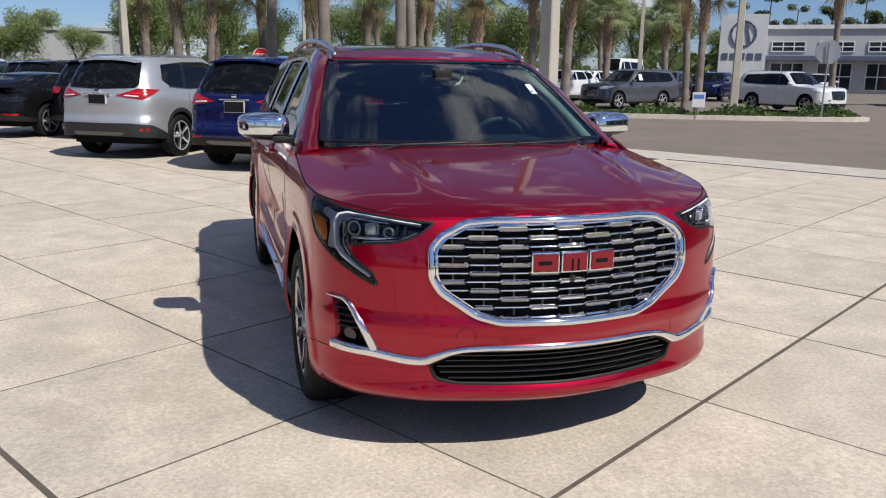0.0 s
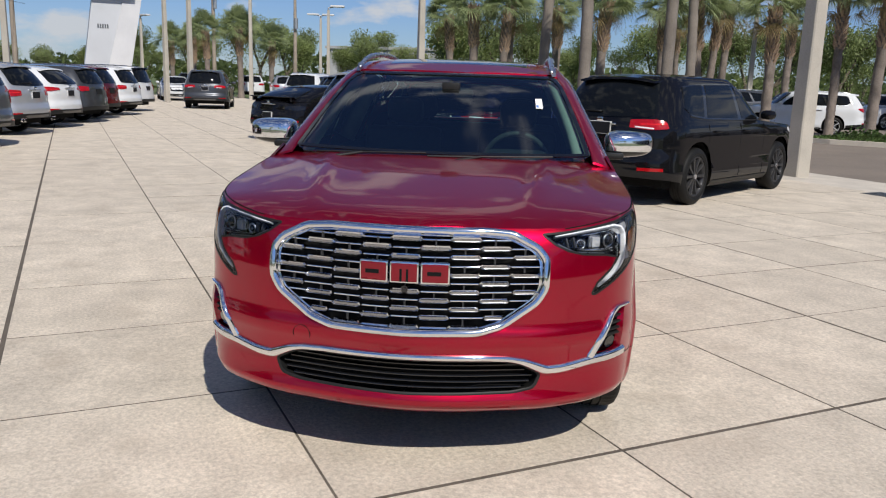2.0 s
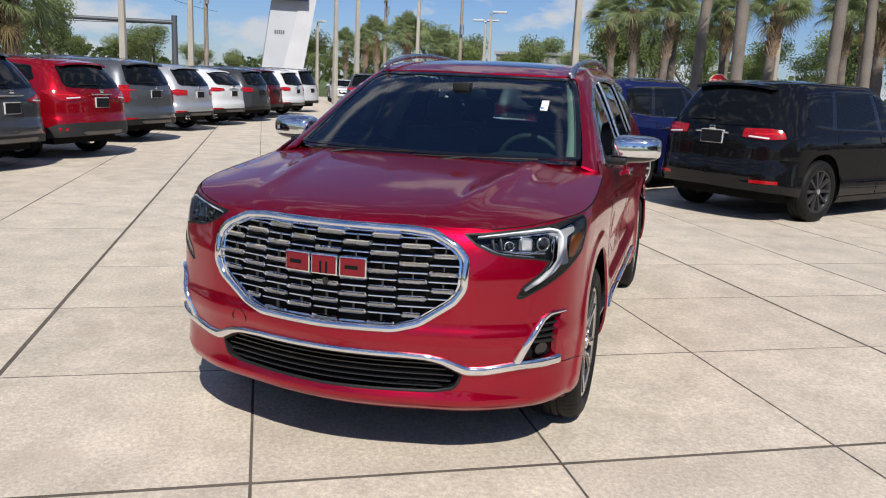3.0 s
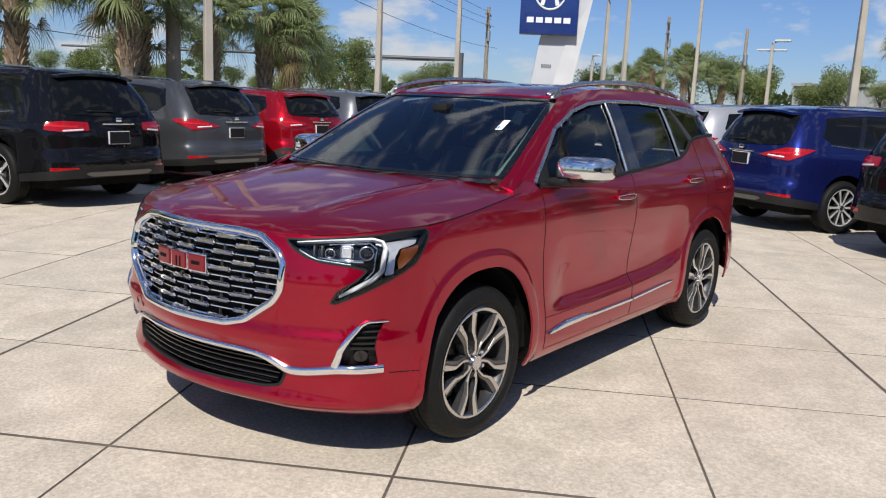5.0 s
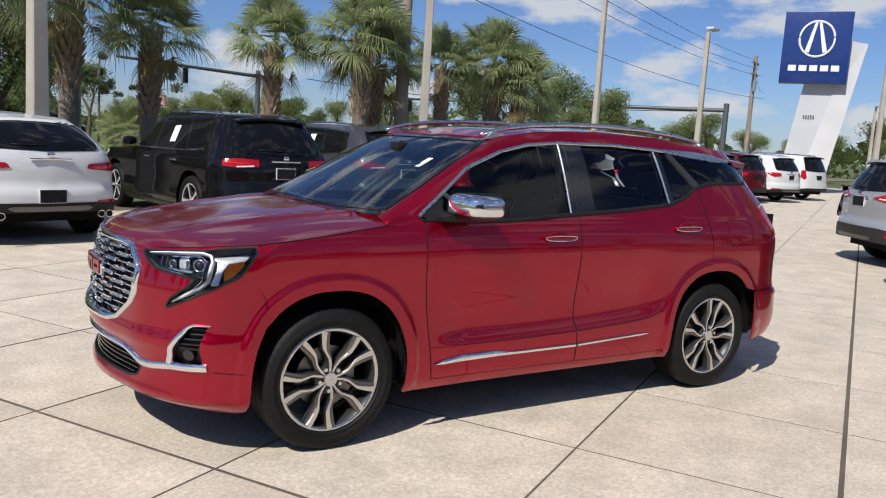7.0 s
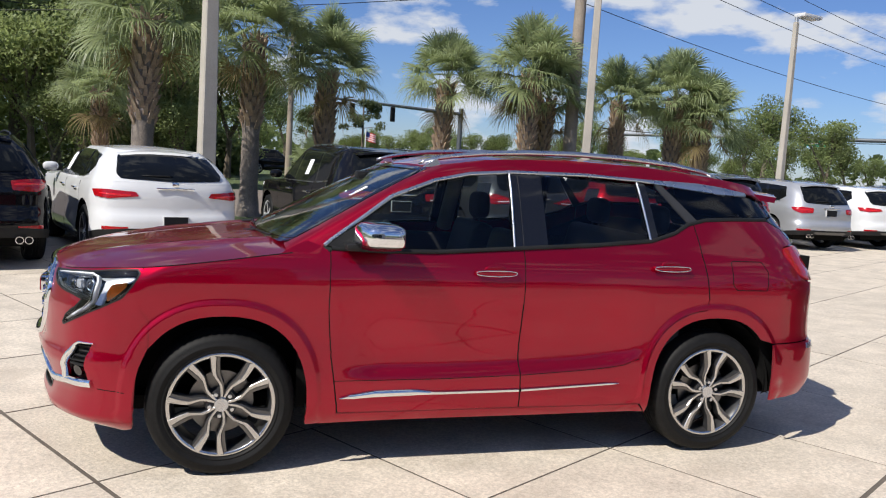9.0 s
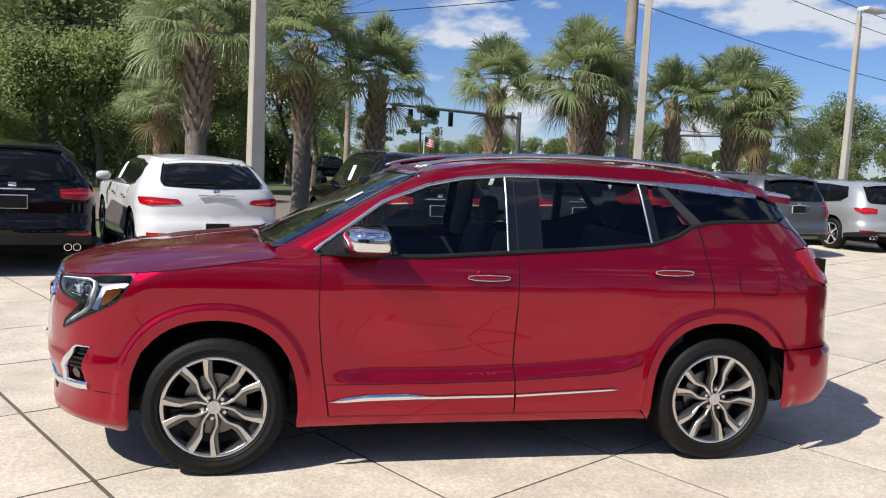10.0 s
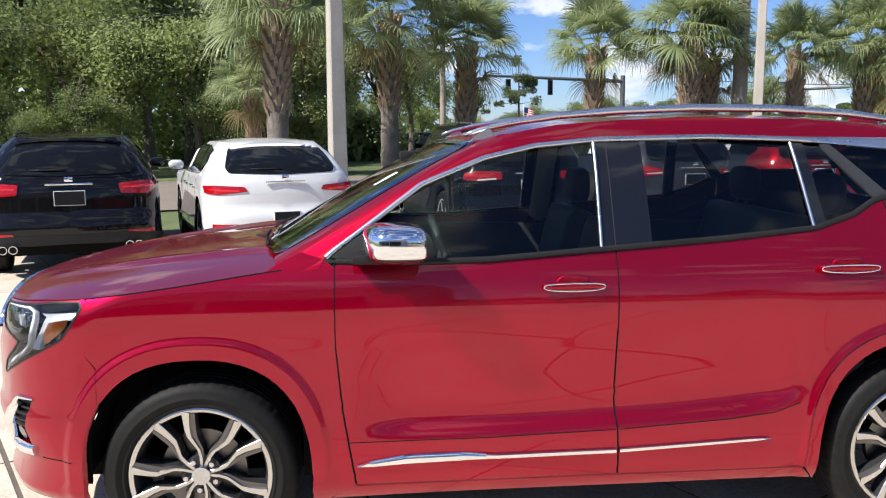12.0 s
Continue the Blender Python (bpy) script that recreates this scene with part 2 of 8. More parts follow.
def spline(pts):
    """A smooth function through (t, value) pairs, flat-limited so that it does not overshoot."""
    t = np.array([p[0] for p in pts], float)
    v = np.array([p[1] for p in pts], float)
    if t[0] > t[-1]:
        t, v = t[::-1], v[::-1]
    h = np.diff(t)
    d = np.diff(v) / h
    m = np.zeros(len(t))
    for i in range(1, len(t) - 1):
        if d[i - 1] * d[i] > 0:
            w1, w2 = 2 * h[i] + h[i - 1], h[i] + 2 * h[i - 1]
            m[i] = (w1 + w2) / (w1 / d[i - 1] + w2 / d[i])
    m[0], m[-1] = d[0], d[-1]

    def f(x):
        x = np.asarray(x, float)
        xc = np.clip(x, t[0], t[-1])
        i = np.clip(np.searchsorted(t, xc, side="right") - 1, 0, len(t) - 2)
        u = (xc - t[i]) / h[i]
        a, b = v[i], v[i + 1]
        y = a * (1 + 2 * u) * (1 - u) ** 2 + m[i] * h[i] * u * (1 - u) ** 2 + b * u * u * (3 - 2 * u) + m[i + 1] * h[i] * u * u * (u - 1)
        return y + np.where(x < t[0], (x - t[0]) * m[0], 0) + np.where(x > t[-1], (x - t[-1]) * m[-1], 0)
    return f


def round_path(pts, step=0.02, closed=True, soft=0.0):
    """Points along straight edges, with corners cut round by about soft."""
    p = [np.array(q, float) for q in pts]
    if soft:
        q, n = [], len(p)
        for i in range(n):
            if not closed and i in (0, n - 1):
                q.append(p[i])
                continue
            a, b, c = p[i - 1], p[i], p[(i + 1) % n]
            la, lc = np.linalg.norm(a - b), np.linalg.norm(c - b)
            k0, k1 = b + (a - b) * min(0.45, soft / max(la, 1e-6)), b + (c - b) * min(0.45, soft / max(lc, 1e-6))
            for u in (0, 0.25, 0.5, 0.75, 1):
                q.append(k0 * (1 - u) ** 2 + 2 * b * u * (1 - u) + k1 * u * u)
        p = q
    out = []
    n = len(p)
    for i in range(n if closed else n - 1):
        a, b = p[i], p[(i + 1) % n]
        k = max(1, int(math.ceil(np.linalg.norm(b - a) / step)))
        out += [a + (b - a) * j / k for j in range(k)]
    if not closed:
        out.append(p[-1])
    keep = [out[0]]
    for q in out[1:]:
        if np.linalg.norm(q - keep[-1]) > 1e-4:
            keep.append(q)
    if closed and np.linalg.norm(keep[0] - keep[-1]) < 1e-4:
        keep.pop()
    return keep


def inside(poly, pts):
    """Which points lie in a closed polygon."""
    poly, pts = np.asarray(poly), np.asarray(pts)
    x, y = pts[:, 0], pts[:, 1]
    r = np.zeros(len(pts), bool)
    x0, y0 = poly[:, 0], poly[:, 1]
    x1, y1 = np.roll(x0, -1), np.roll(y0, -1)
    for a, b, c, d in zip(x0, y0, x1, y1):
        if b != d:
            r ^= ((b > y) != (d > y)) & (x < (c - a) * (y - b) / (d - b) + a)
    return r


def edge_distance(poly, pts):
    poly, pts = np.asarray(poly), np.asarray(pts)
    best = np.full(len(pts), 1e9)
    for a, b in zip(poly, np.roll(poly, -1, axis=0)):
        d = b - a
        u = np.clip(((pts - a) @ d) / max(d @ d, 1e-12), 0, 1)
        best = np.minimum(best, np.linalg.norm(pts - (a + u[:, None] * d), axis=1))
    return best


def fill(outline, holes=(), grid=0.04, creases=()):
    """A triangle net inside an outline, less its holes, with inner points on a grid and edges along creases."""
    loops = [np.asarray(outline)] + [np.asarray(h) for h in holes]
    lo, hi = loops[0].min(0), loops[0].max(0)
    gx, gy = np.arange(lo[0] + grid * 0.5, hi[0], grid), np.arange(lo[1] + grid * 0.5, hi[1], grid)
    pts = np.array([(a + (0.5 * grid if j % 2 else 0), b) for j, b in enumerate(gy) for a in gx]) if len(gx) and len(gy) else np.zeros((0, 2))
    if len(pts):
        ok = inside(loops[0], pts)
        for h in loops[1:]:
            ok &= ~inside(h, pts)
        for q in loops:
            ok &= edge_distance(q, pts) > grid * 0.45
        pts = pts[ok]
    lines = []
    for c in creases:
        c = np.asarray(c)
        ok = inside(loops[0], c)
        for h in loops[1:]:
            ok &= ~inside(h, c)
        for q in loops:
            ok &= edge_distance(q, c) > 0.004
        run = []
        for good, p in zip(ok, c):
            if good:
                run.append(p)
            elif run:
                lines.append(run)
                run = []
        lines.append(run)
        if len(pts):
            pts = pts[np.hypot(pts[:, None, 0] - c[None, :, 0], pts[:, None, 1] - c[None, :, 1]).min(1) > 0.012]
    vs, es = [], []
    for q in loops:
        k = len(vs)
        vs += [Vector(a) for a in q]
        es += [(k + i, k + (i + 1) % len(q)) for i in range(len(q))]
    for run in lines:
        k = len(vs)
        vs += [Vector(a) for a in run]
        es += [(k + i, k + i + 1) for i in range(len(run) - 1)]
    vs += [Vector(a) for a in pts]
    v2, _, f2, *_ = delaunay_2d_cdt(vs, es, [], 0, 1e-6)
    v2 = np.array([tuple(a) for a in v2])
    f2 = np.array([tuple(f) for f in f2])
    mid = v2[f2].mean(1)
    ok = inside(loops[0], mid)
    for h in loops[1:]:
        ok &= ~inside(h, mid)
    return v2, f2[ok]


class Loft:
    """A body surface: at each height a plan curve runs from the front's middle round the side to the rear's middle.
    Its points are told by s (about metres along the curve, negative on the other side) and the height z."""

    def __init__(self, width, front, rear, nose, tail, ref, bulge=None, waist=None):
        self.w, self.f, self.r, self.bulge, self.waist = width, front, rear, bulge, waist
        self.nose, self.tail = nose, tail
        self.k = len(nose) + len(tail) + 5
        q = np.linspace(0, self.k - 1, 600)
        p = self.raw(q, np.full(600, ref))
        d = np.r_[0, np.cumsum(np.hypot(np.diff(p[:, 0]), np.diff(p[:, 1])))]
        self.q_of, self.s_of, self.length = q, d, d[-1]

    def raw(self, q, z):
        w, f, r = self.w(z), self.f(z), self.r(z)
        xs, ys = [], []
        for dx, y in self.nose:
            xs.append(f - dx)
            ys.append(w * y)
        a, b = f - self.nose[-1][0], r + self.tail[0][0]
        for k in range(1, 6):
            x = a + (b - a) * k / 6
            xs.append(x)
            ys.append(w * (self.waist(x) if self.waist else 1.0))
        for dx, y in self.tail:
            xs.append(r + dx)
            ys.append(w * y)
        xs, ys = [xs[1]] + xs + [xs[-2]], [-ys[1]] + ys + [-ys[-2]]
        X, Y = np.array(xs), np.array(ys)
        i = np.clip(np.floor(q).astype(int), 0, self.k - 2)
        u, j = q - i, np.arange(len(q))
        out = []
        for c in (X, Y):
            p0, p1, p2, p3 = c[i, j], c[i + 1, j], c[i + 2, j], c[i + 3, j]
            out.append(0.5 * (2 * p1 + (p2 - p0) * u + (2 * p0 - 5 * p1 + 4 * p2 - p3) * u * u + (3 * p1 - p0 - 3 * p2 + p3) * u ** 3))
        return np.stack(out, 1)

    def at(self, s, z):
        s, z = np.atleast_1d(np.asarray(s, float)), np.atleast_1d(np.asarray(z, float))
        s = np.where(s > self.length, s - 2 * self.length, s)
        p = self.raw(np.interp(np.abs(s), self.s_of, self.q_of), z)
        y = p[:, 1] + (self.bulge(p[:, 0], z) if self.bulge else 0.0)
        return np.stack([p[:, 0], np.where(s < 0, -1, 1) * y, z], 1)

    def normal(self, s, z, e=0.006):
        a = self.at(s + e, z) - self.at(s - e, z)
        b = self.at(s, z + e) - self.at(s, z - e)
        n = np.cross(a, b)
        n /= np.maximum(np.linalg.norm(n, axis=1, keepdims=True), 1e-9)
        p = self.at(s, z)
        flip = (n[:, 0] * p[:, 0] * 0.6 + n[:, 1] * p[:, 1]) < 0
        n[flip] *= -1
        return n

    def s(self, kind, v, z, side=1):
        """s for a place given by its x on the side ('x'), its y at the front ('y') or its y at the rear ('r')."""
        q = np.linspace(0, self.length, 700)
        p = self.raw(np.interp(q, self.s_of, self.q_of), np.full(700, float(z)))
        if kind == "x":
            return side * float(np.interp(-v, -p[:, 0], q))
        sign = 1 if v >= 0 else -1
        v = abs(v)
        top = int(np.argmax(p[:, 1]))
        if kind == "y":
            return sign * side * float(np.interp(v, p[:top + 1, 1], q[:top + 1]))
        return sign * side * float(np.interp(v, p[top:, 1][::-1], q[top:][::-1]))

    def path(self, pts, side=1):
        out = []
        for i, (k, v, z) in enumerate(pts):
            if i and pts[i - 1][0] == k == "x":
                _, v0, z0 = pts[i - 1]
                n = int(math.hypot(v - v0, z - z0) / 0.03)
                out += [(self.s(k, v0 + (v - v0) * j / (n + 1), z0 + (z - z0) * j / (n + 1), side), z0 + (z - z0) * j / (n + 1)) for j in range(1, n + 1)]
            out.append((self.s(k, v, z, side), z))
        return out

    def rear(self, half):
        """A closed outline round the rear's middle, from its half."""
        p = self.path(half)
        return p + [(2 * self.length - s, z) for s, z in reversed(p)]


def skin(name, P, N, faces, material, parent, depth=0.012, lift=0.0, label=""):
    """A panel with turned-in edges, from points, normals and triangles."""
    P = P + N * lift
    n = len(P)
    edges = {}
    for f in faces:
        for a, b in ((f[0], f[1]), (f[1], f[2]), (f[2], f[0])):
            edges[(a, b)] = True
    border = [(a, b) for a, b in edges if (b, a) not in edges]
    vs, ns, fs = list(P), list(N), [tuple(f) for f in faces]
    if depth:
        idx = {}
        for a, b in border:
            for v in (a, b):
                if v not in idx:
                    idx[v] = len(vs)
                    vs.append(P[v])
                    ns.append(N[v])
                    vs.append(P[v] - N[v] * depth)
                    ns.append(N[v])
        for a, b in border:
            fs.append((idx[b], idx[a], idx[a] + 1, idx[b] + 1))
    return mesh_obj(name, vs, fs, material, parent, label, normals=ns)


def twin_panel(name, loft, outline, material, parent, holes=(), grid=0.1, depth=0.0, lift=0.0, step=0.06, soft=0.0, label=""):
    """One mesh of a panel and its mirror image."""
    v, f = fill(round_path(outline, step, True, soft), [round_path(h, step) for h in holes], grid)
    P, N = loft.at(v[:, 0], v[:, 1]), loft.normal(v[:, 0], v[:, 1])
    N[np.abs(P[:, 1]) < 1e-3, 1] = 0
    f = orient(P, N, f)
    flip = np.array([1, -1, 1])
    return skin(name, np.r_[P, P * flip], np.r_[N, N * flip], np.r_[f, f[:, ::-1] + len(P)], material, parent, depth, lift, label)


def orient(P, N, f):
    a, b, c = P[f[:, 0]], P[f[:, 1]], P[f[:, 2]]
    bad = (np.cross(b - a, c - a) * N[f[:, 0]]).sum(1) < 0
    f = f.copy()
    f[bad] = f[bad][:, ::-1]
    return f


def panel(name, loft, outline, material, parent, holes=(), grid=0.045, depth=0.012, lift=0.0, soft=0.0, step=0.025, label="", hole_soft=0.0, tilt=0.0, creases=()):
    """A panel of a body surface inside an outline of (s, z)."""
    o = round_path(outline, step, True, soft)
    hs = [round_path(h, step, True, hole_soft) for h in holes]
    v, f = fill(o, hs, grid, creases)
    P, N = loft.at(v[:, 0], v[:, 1]), loft.normal(v[:, 0], v[:, 1])
    if tilt:
        P = P - N * tilt * (P[:, 2] - P[:, 2].min())[:, None]
        N = N + np.array([0, 0, tilt])
        N /= np.linalg.norm(N, axis=1, keepdims=True)
    return skin(name, P, N, orient(P, N, f), material, parent, depth, lift, label)


def sheet(name, height, outline, material, parent, grid=0.05, depth=0.012, lift=0.0, soft=0.0, step=0.03, label="", holes=()):
    """A panel over the plan, with its height a function of x and y."""
    o = round_path(outline, step, True, soft)
    v, f = fill(o, [round_path(h, step) for h in holes], grid)
    e = 0.006
    P = np.c_[v, height(v[:, 0], v[:, 1])]
    gx = (height(v[:, 0] + e, v[:, 1]) - height(v[:, 0] - e, v[:, 1])) / (2 * e)
    gy = (height(v[:, 0], v[:, 1] + e) - height(v[:, 0], v[:, 1] - e)) / (2 * e)
    N = np.c_[-np.clip(gx, -3, 3), -np.clip(gy, -3, 3), np.ones(len(v))]
    N /= np.linalg.norm(N, axis=1, keepdims=True)
    return skin(name, P, N, orient(P, N, f), material, parent, depth, lift, label)


def ribbon(name, P, N, width, height, material, parent, closed=False, label="", sink=0.006, round_top=True):
    """A moulding of given width and height swept along points on a surface; width may vary along it."""
    P, N = np.asarray(P, float), np.asarray(N, float)
    n = len(P)
    if closed:
        T = np.roll(P, -1, 0) - np.roll(P, 1, 0)
    else:
        T = np.gradient(P, axis=0)
    T /= np.maximum(np.linalg.norm(T, axis=1, keepdims=True), 1e-9)
    B = np.cross(T, N)
    B /= np.maximum(np.linalg.norm(B, axis=1, keepdims=True), 1e-9)
    w = np.broadcast_to(np.asarray(width, float), (n,))[:, None] * 0.5
    prof = [(-1, -1), (-1, 0.35), (-0.62, 0.9), (0, 1.0), (0.62, 0.9), (1, 0.35), (1, -1)] if round_top else [(-1, -1), (-1, 1), (1, 1), (1, -1)]
    vs, fs, k = [], [], len(prof)
    rows = [P + B * w * a + N * (height * h if h > 0 else -sink) for a, h in prof]
    for i in range(n):
        vs += [r[i] for r in rows]
    for i in range(n if closed else n - 1):
        j = (i + 1) % n
        for q in range(k - 1):
            fs.append((i * k + q, j * k + q, j * k + q + 1, i * k + q + 1))
    if not closed:
        fs += [tuple(range(k))[::-1], tuple((n - 1) * k + q for q in range(k))]
    ob = mesh_obj(name, vs, fs, material, parent, label)
    bm = bmesh.new()
    bm.from_mesh(ob.data)
    bmesh.ops.recalc_face_normals(bm, faces=bm.faces)
    bm.to_mesh(ob.data)
    bm.free()
    ob.data.set_sharp_from_angle(angle=radians(50))
    return ob


def on(loft, pts, step=0.02, closed=False, soft=0.0):
    q = np.array(round_path(pts, step, closed, soft))
    return loft.at(q[:, 0], q[:, 1]), loft.normal(q[:, 0], q[:, 1])


def loop_tube(bm, pts, r, seg=8, closed=False):
    """A round bar along points."""
    P = [Vector(p) for p in pts]
    rings = []
    n = len(P)
    for i, p in enumerate(P):
        t = (P[(i + 1) % n] - P[i - 1]) if closed else (P[min(i + 1, n - 1)] - P[max(i - 1, 0)])
        q = t.to_track_quat("Z", "Y")
        rr = r[i] if hasattr(r, "__len__") else r
        rings.append([bm.verts.new(p + q @ Vector((rr * math.cos(2 * math.pi * k / seg), rr * math.sin(2 * math.pi * k / seg), 0))) for k in range(seg)])
    for i in range(n if closed else n - 1):
        a, b = rings[i], rings[(i + 1) % n]
        for k in range(seg):
            bm.faces.new((a[k], a[(k + 1) % seg], b[(k + 1) % seg], b[k]))
    if not closed:
        bm.faces.new(rings[0][::-1])
        bm.faces.new(rings[-1])
    return bm


# ---- ground ----
CONCRETE = mat("concrete_slab", (0.565, 0.495, 0.403), rough=0.85, var=0.15, scale=3.2, fine=110, speck=0.16, speck_scale=46, bump=0.0035, bscale=60, stain=(0.40, 0.335, 0.26, 0.55), stain_scale=2.3, stain_at=0.54, per_object=0.05)
JOINT = mat("slab_joint", (0.12, 0.10, 0.08), rough=0.95, var=0.25, scale=5, fine=80, bump=0.002)
ASPHALT = mat("worn_asphalt", (0.20, 0.165, 0.135), rough=0.9, var=0.14, scale=0.7, fine=90, bump=0.003, bscale=200)
GRASS = mat("grass_ground", (0.10, 0.13, 0.05), rough=0.95, var=0.35, scale=1.2, fine=25, bump=0.02, bscale=40)
KERB = mat("kerb_concrete", (0.52, 0.47, 0.40), rough=0.85, var=0.15, scale=3, bump=0.002)

VA, UB = Vector((-0.8643, -0.503)), Vector((-0.503, 0.8643))


def plan(a, b, z=0.0):
    """A place from its distances along and across the rows of slabs."""
    return Vector((VA.x * a + UB.x * b, VA.y * a + UB.y * b, z))


def flat(name, pts, z, material, label, category="ground"):
    bm = bmesh.new()
    f = bm.faces.new([bm.verts.new((x, y, z)) for x, y in pts])
    bmesh.ops.triangulate(bm, faces=[f])
    bmesh.ops.recalc_face_normals(bm, faces=bm.faces)
    me = bpy.data.meshes.new(name)
    bm.to_mesh(me)
    bm.free()
    me.materials.append(material)
    return tagged(new(name, me), label, category, kind="structure")


ground = mesh_obj("ground", [(-1500, -1500, -0.10), (1500, -1500, -0.10), (1500, 1500, -0.10), (-1500, 1500, -0.10)], [(0, 1, 2, 3)], GRASS, smooth=False)
tagged(ground, "wide grassy ground round the car lot", "ground", kind="structure")
# bed of the forecourt, seen in the joints


def lot_edge(a):
    """How far the forecourt reaches towards the palms, along its rows."""
    return -10.9 + (a - 1) * 0.215


def plan_ring(*ab):
    return [tuple(plan(a, b))[:2] for a, b in ab]


flat("pavement", plan_ring((-14, 9.5), (60, 9.5), (60, lot_edge(60)), (-14, lot_edge(-14))), -0.0025, JOINT, "dark joint bed between the concrete slabs", "pavement")
flat("road_verge", plan_ring((-30, 11.04), (12.6, 11.04), (14.5, 9.51), (-30, 9.51)), -0.004, KERB, "pale concrete gutter strip beside the road", "pavement")
flat("road", plan_ring((-40, 11.06), (12.6, 11.06), (18, 14), (24, 22), (30, 90), (-60, 90)), -0.02, ASPHALT, "worn brown-grey asphalt road and car park", "road")
flat("street", plan_ring((-40, -24), (-40, -36), (90, -9), (90, 3)), -0.06, ASPHALT, "asphalt street behind the palms", "road")


# ---- the red suv ----
def arch(xc, zc=0.352, a=0.405, b=0.442, n=2.35, lo=0.24, count=26):
    """The edge of a wheel opening, from its front foot over the top to its rear foot."""
    pts = [(xc + a, lo)]
    for i in range(count + 1):
        t = math.pi * i / count
        c, s = math.cos(t), math.sin(t)
        pts.append((xc + a * math.copysign(abs(c) ** (2 / n), c), zc + b * abs(s) ** (2 / n)))
    return pts + [(xc - a, lo)]


def flare(xc, a=0.405, b=0.442, zc=0.352, n=2.35, amount=0.012):
    def f(x, z):
        r = (np.abs((x - xc) / a) ** n + np.abs(np.maximum(z - zc, 0) / b) ** n) ** (1 / n)
        u = np.clip((r - 1.115) / 0.075, 0, 1)
        return amount * (1 - u * u * (3 - 2 * u))
    return f


NOSE = [(0, 0), (0.018, 0.22), (0.06, 0.42), (0.11, 0.61), (0.195, 0.775), (0.27, 0.875), (0.36, 0.945), (0.47, 0.985), (0.62, 1.0)]
TAILP = [(0.60, 1.0), (0.43, 0.985), (0.30, 0.945), (0.20, 0.88), (0.12, 0.77), (0.065, 0.61), (0.03, 0.42), (0.01, 0.22), (0, 0)]
GNOSE = [(0, 0), (0.008, 0.25), (0.022, 0.45), (0.045, 0.64), (0.076, 0.80), (0.108, 0.90), (0.155, 0.965), (0.235, 0.99), (0.36, 1.0)]
WIDTH = spline([(0.20, 0.84), (0.25, 0.88), (0.30, 0.906), (0.37, 0.918), (0.45, 0.922), (0.50, 0.920), (0.56, 0.916), (0.62, 0.912), (0.70, 0.908), (0.80, 0.907), (0.90, 0.910), (0.95, 0.909), (1.02, 0.899), (1.09, 0.877), (1.14, 0.852), (1.20, 0.826), (1.30, 0.782), (1.40, 0.737), (1.50, 0.686), (1.56, 0.648), (1.62, 0.59)])
FRONT = spline([(0.20, 2.13), (0.235, 2.205), (0.265, 2.262), (0.29, 2.284), (0.315, 2.277), (0.345, 2.262), (0.40, 2.256), (0.455, 2.270), (0.50, 2.286), (0.55, 2.306), (0.585, 2.304), (0.62, 2.291), (0.70, 2.290), (0.78, 2.288), (0.86, 2.272), (0.93, 2.25), (0.97, 2.222), (1.0, 2.18), (1.06, 2.05)])
REAR = spline([(0.20, -2.15), (0.30, -2.28), (0.42, -2.335), (0.60, -2.335), (0.66, -2.30), (0.80, -2.29), (0.98, -2.285), (1.10, -2.24), (1.20, -2.19), (1.35, -2.07), (1.50, -1.96), (1.62, -1.88)])
SHIELD = spline([(1.0, 1.46), (1.13, 1.20), (1.25, 0.985), (1.40, 0.72), (1.50, 0.53), (1.56, 0.39), (1.62, 0.20)])
fl_f, fl_r = flare(1.3625), flare(-1.3625)
CREASE = spline([(0.90, 0.468), (0.30, 0.468), (-0.165, 0.480), (-0.60, 0.505), (-0.78, 0.528), (-0.95, 0.585)])


def scoop(x, z):
    """The hollow along the doors, sharp at the crease below it and soft above."""
    u = z - CREASE(np.clip(x, -0.95, 0.90))
    a, b, c = np.clip(u / 0.075, 0, 1), np.clip((0.83 - x) / 0.26, 0, 1), np.clip((x + 0.97) / 0.30, 0, 1)
    sm = lambda q: q * q * (3 - 2 * q)
    return 0.036 * sm(a) * np.exp(-np.maximum(u - 0.075, 0) ** 2 / 0.045) * sm(b) * sm(c)


LOW = Loft(WIDTH, FRONT, REAR, NOSE, TAILP, 0.7, bulge=lambda x, z: np.where(z < 1.0, fl_f(x, z) + fl_r(x, z), 0.0) - scoop(x, z), waist=spline([(1.7, 1.0), (1.2, 1.0), (0.6, 0.994), (0, 0.992), (-0.7, 0.995), (-1.3, 1.0), (-1.8, 1.0)]))
TOP = Loft(WIDTH, SHIELD, REAR, GNOSE, TAILP, 1.3)

SEAM = spline([(2.225, 0.970), (2.12, 0.968), (2.0, 0.985), (1.9, 1.0), (1.76, 1.012), (1.6, 1.03), (1.35, 1.062), (1.15, 1.09), (0.9, 1.12)])
HOODC = spline([(2.225, 0.970), (2.19, 0.99), (2.12, 1.012), (2.0, 1.035), (1.8, 1.066), (1.5, 1.106), (1.2, 1.138), (0.9, 1.158)])
EDGEX = np.linspace(0.85, 2.2235, 240)
EDGEY = np.array([LOW.at(LOW.s("x", x, float(SEAM(x))), float(SEAM(x)))[0, 1] for x in EDGEX])


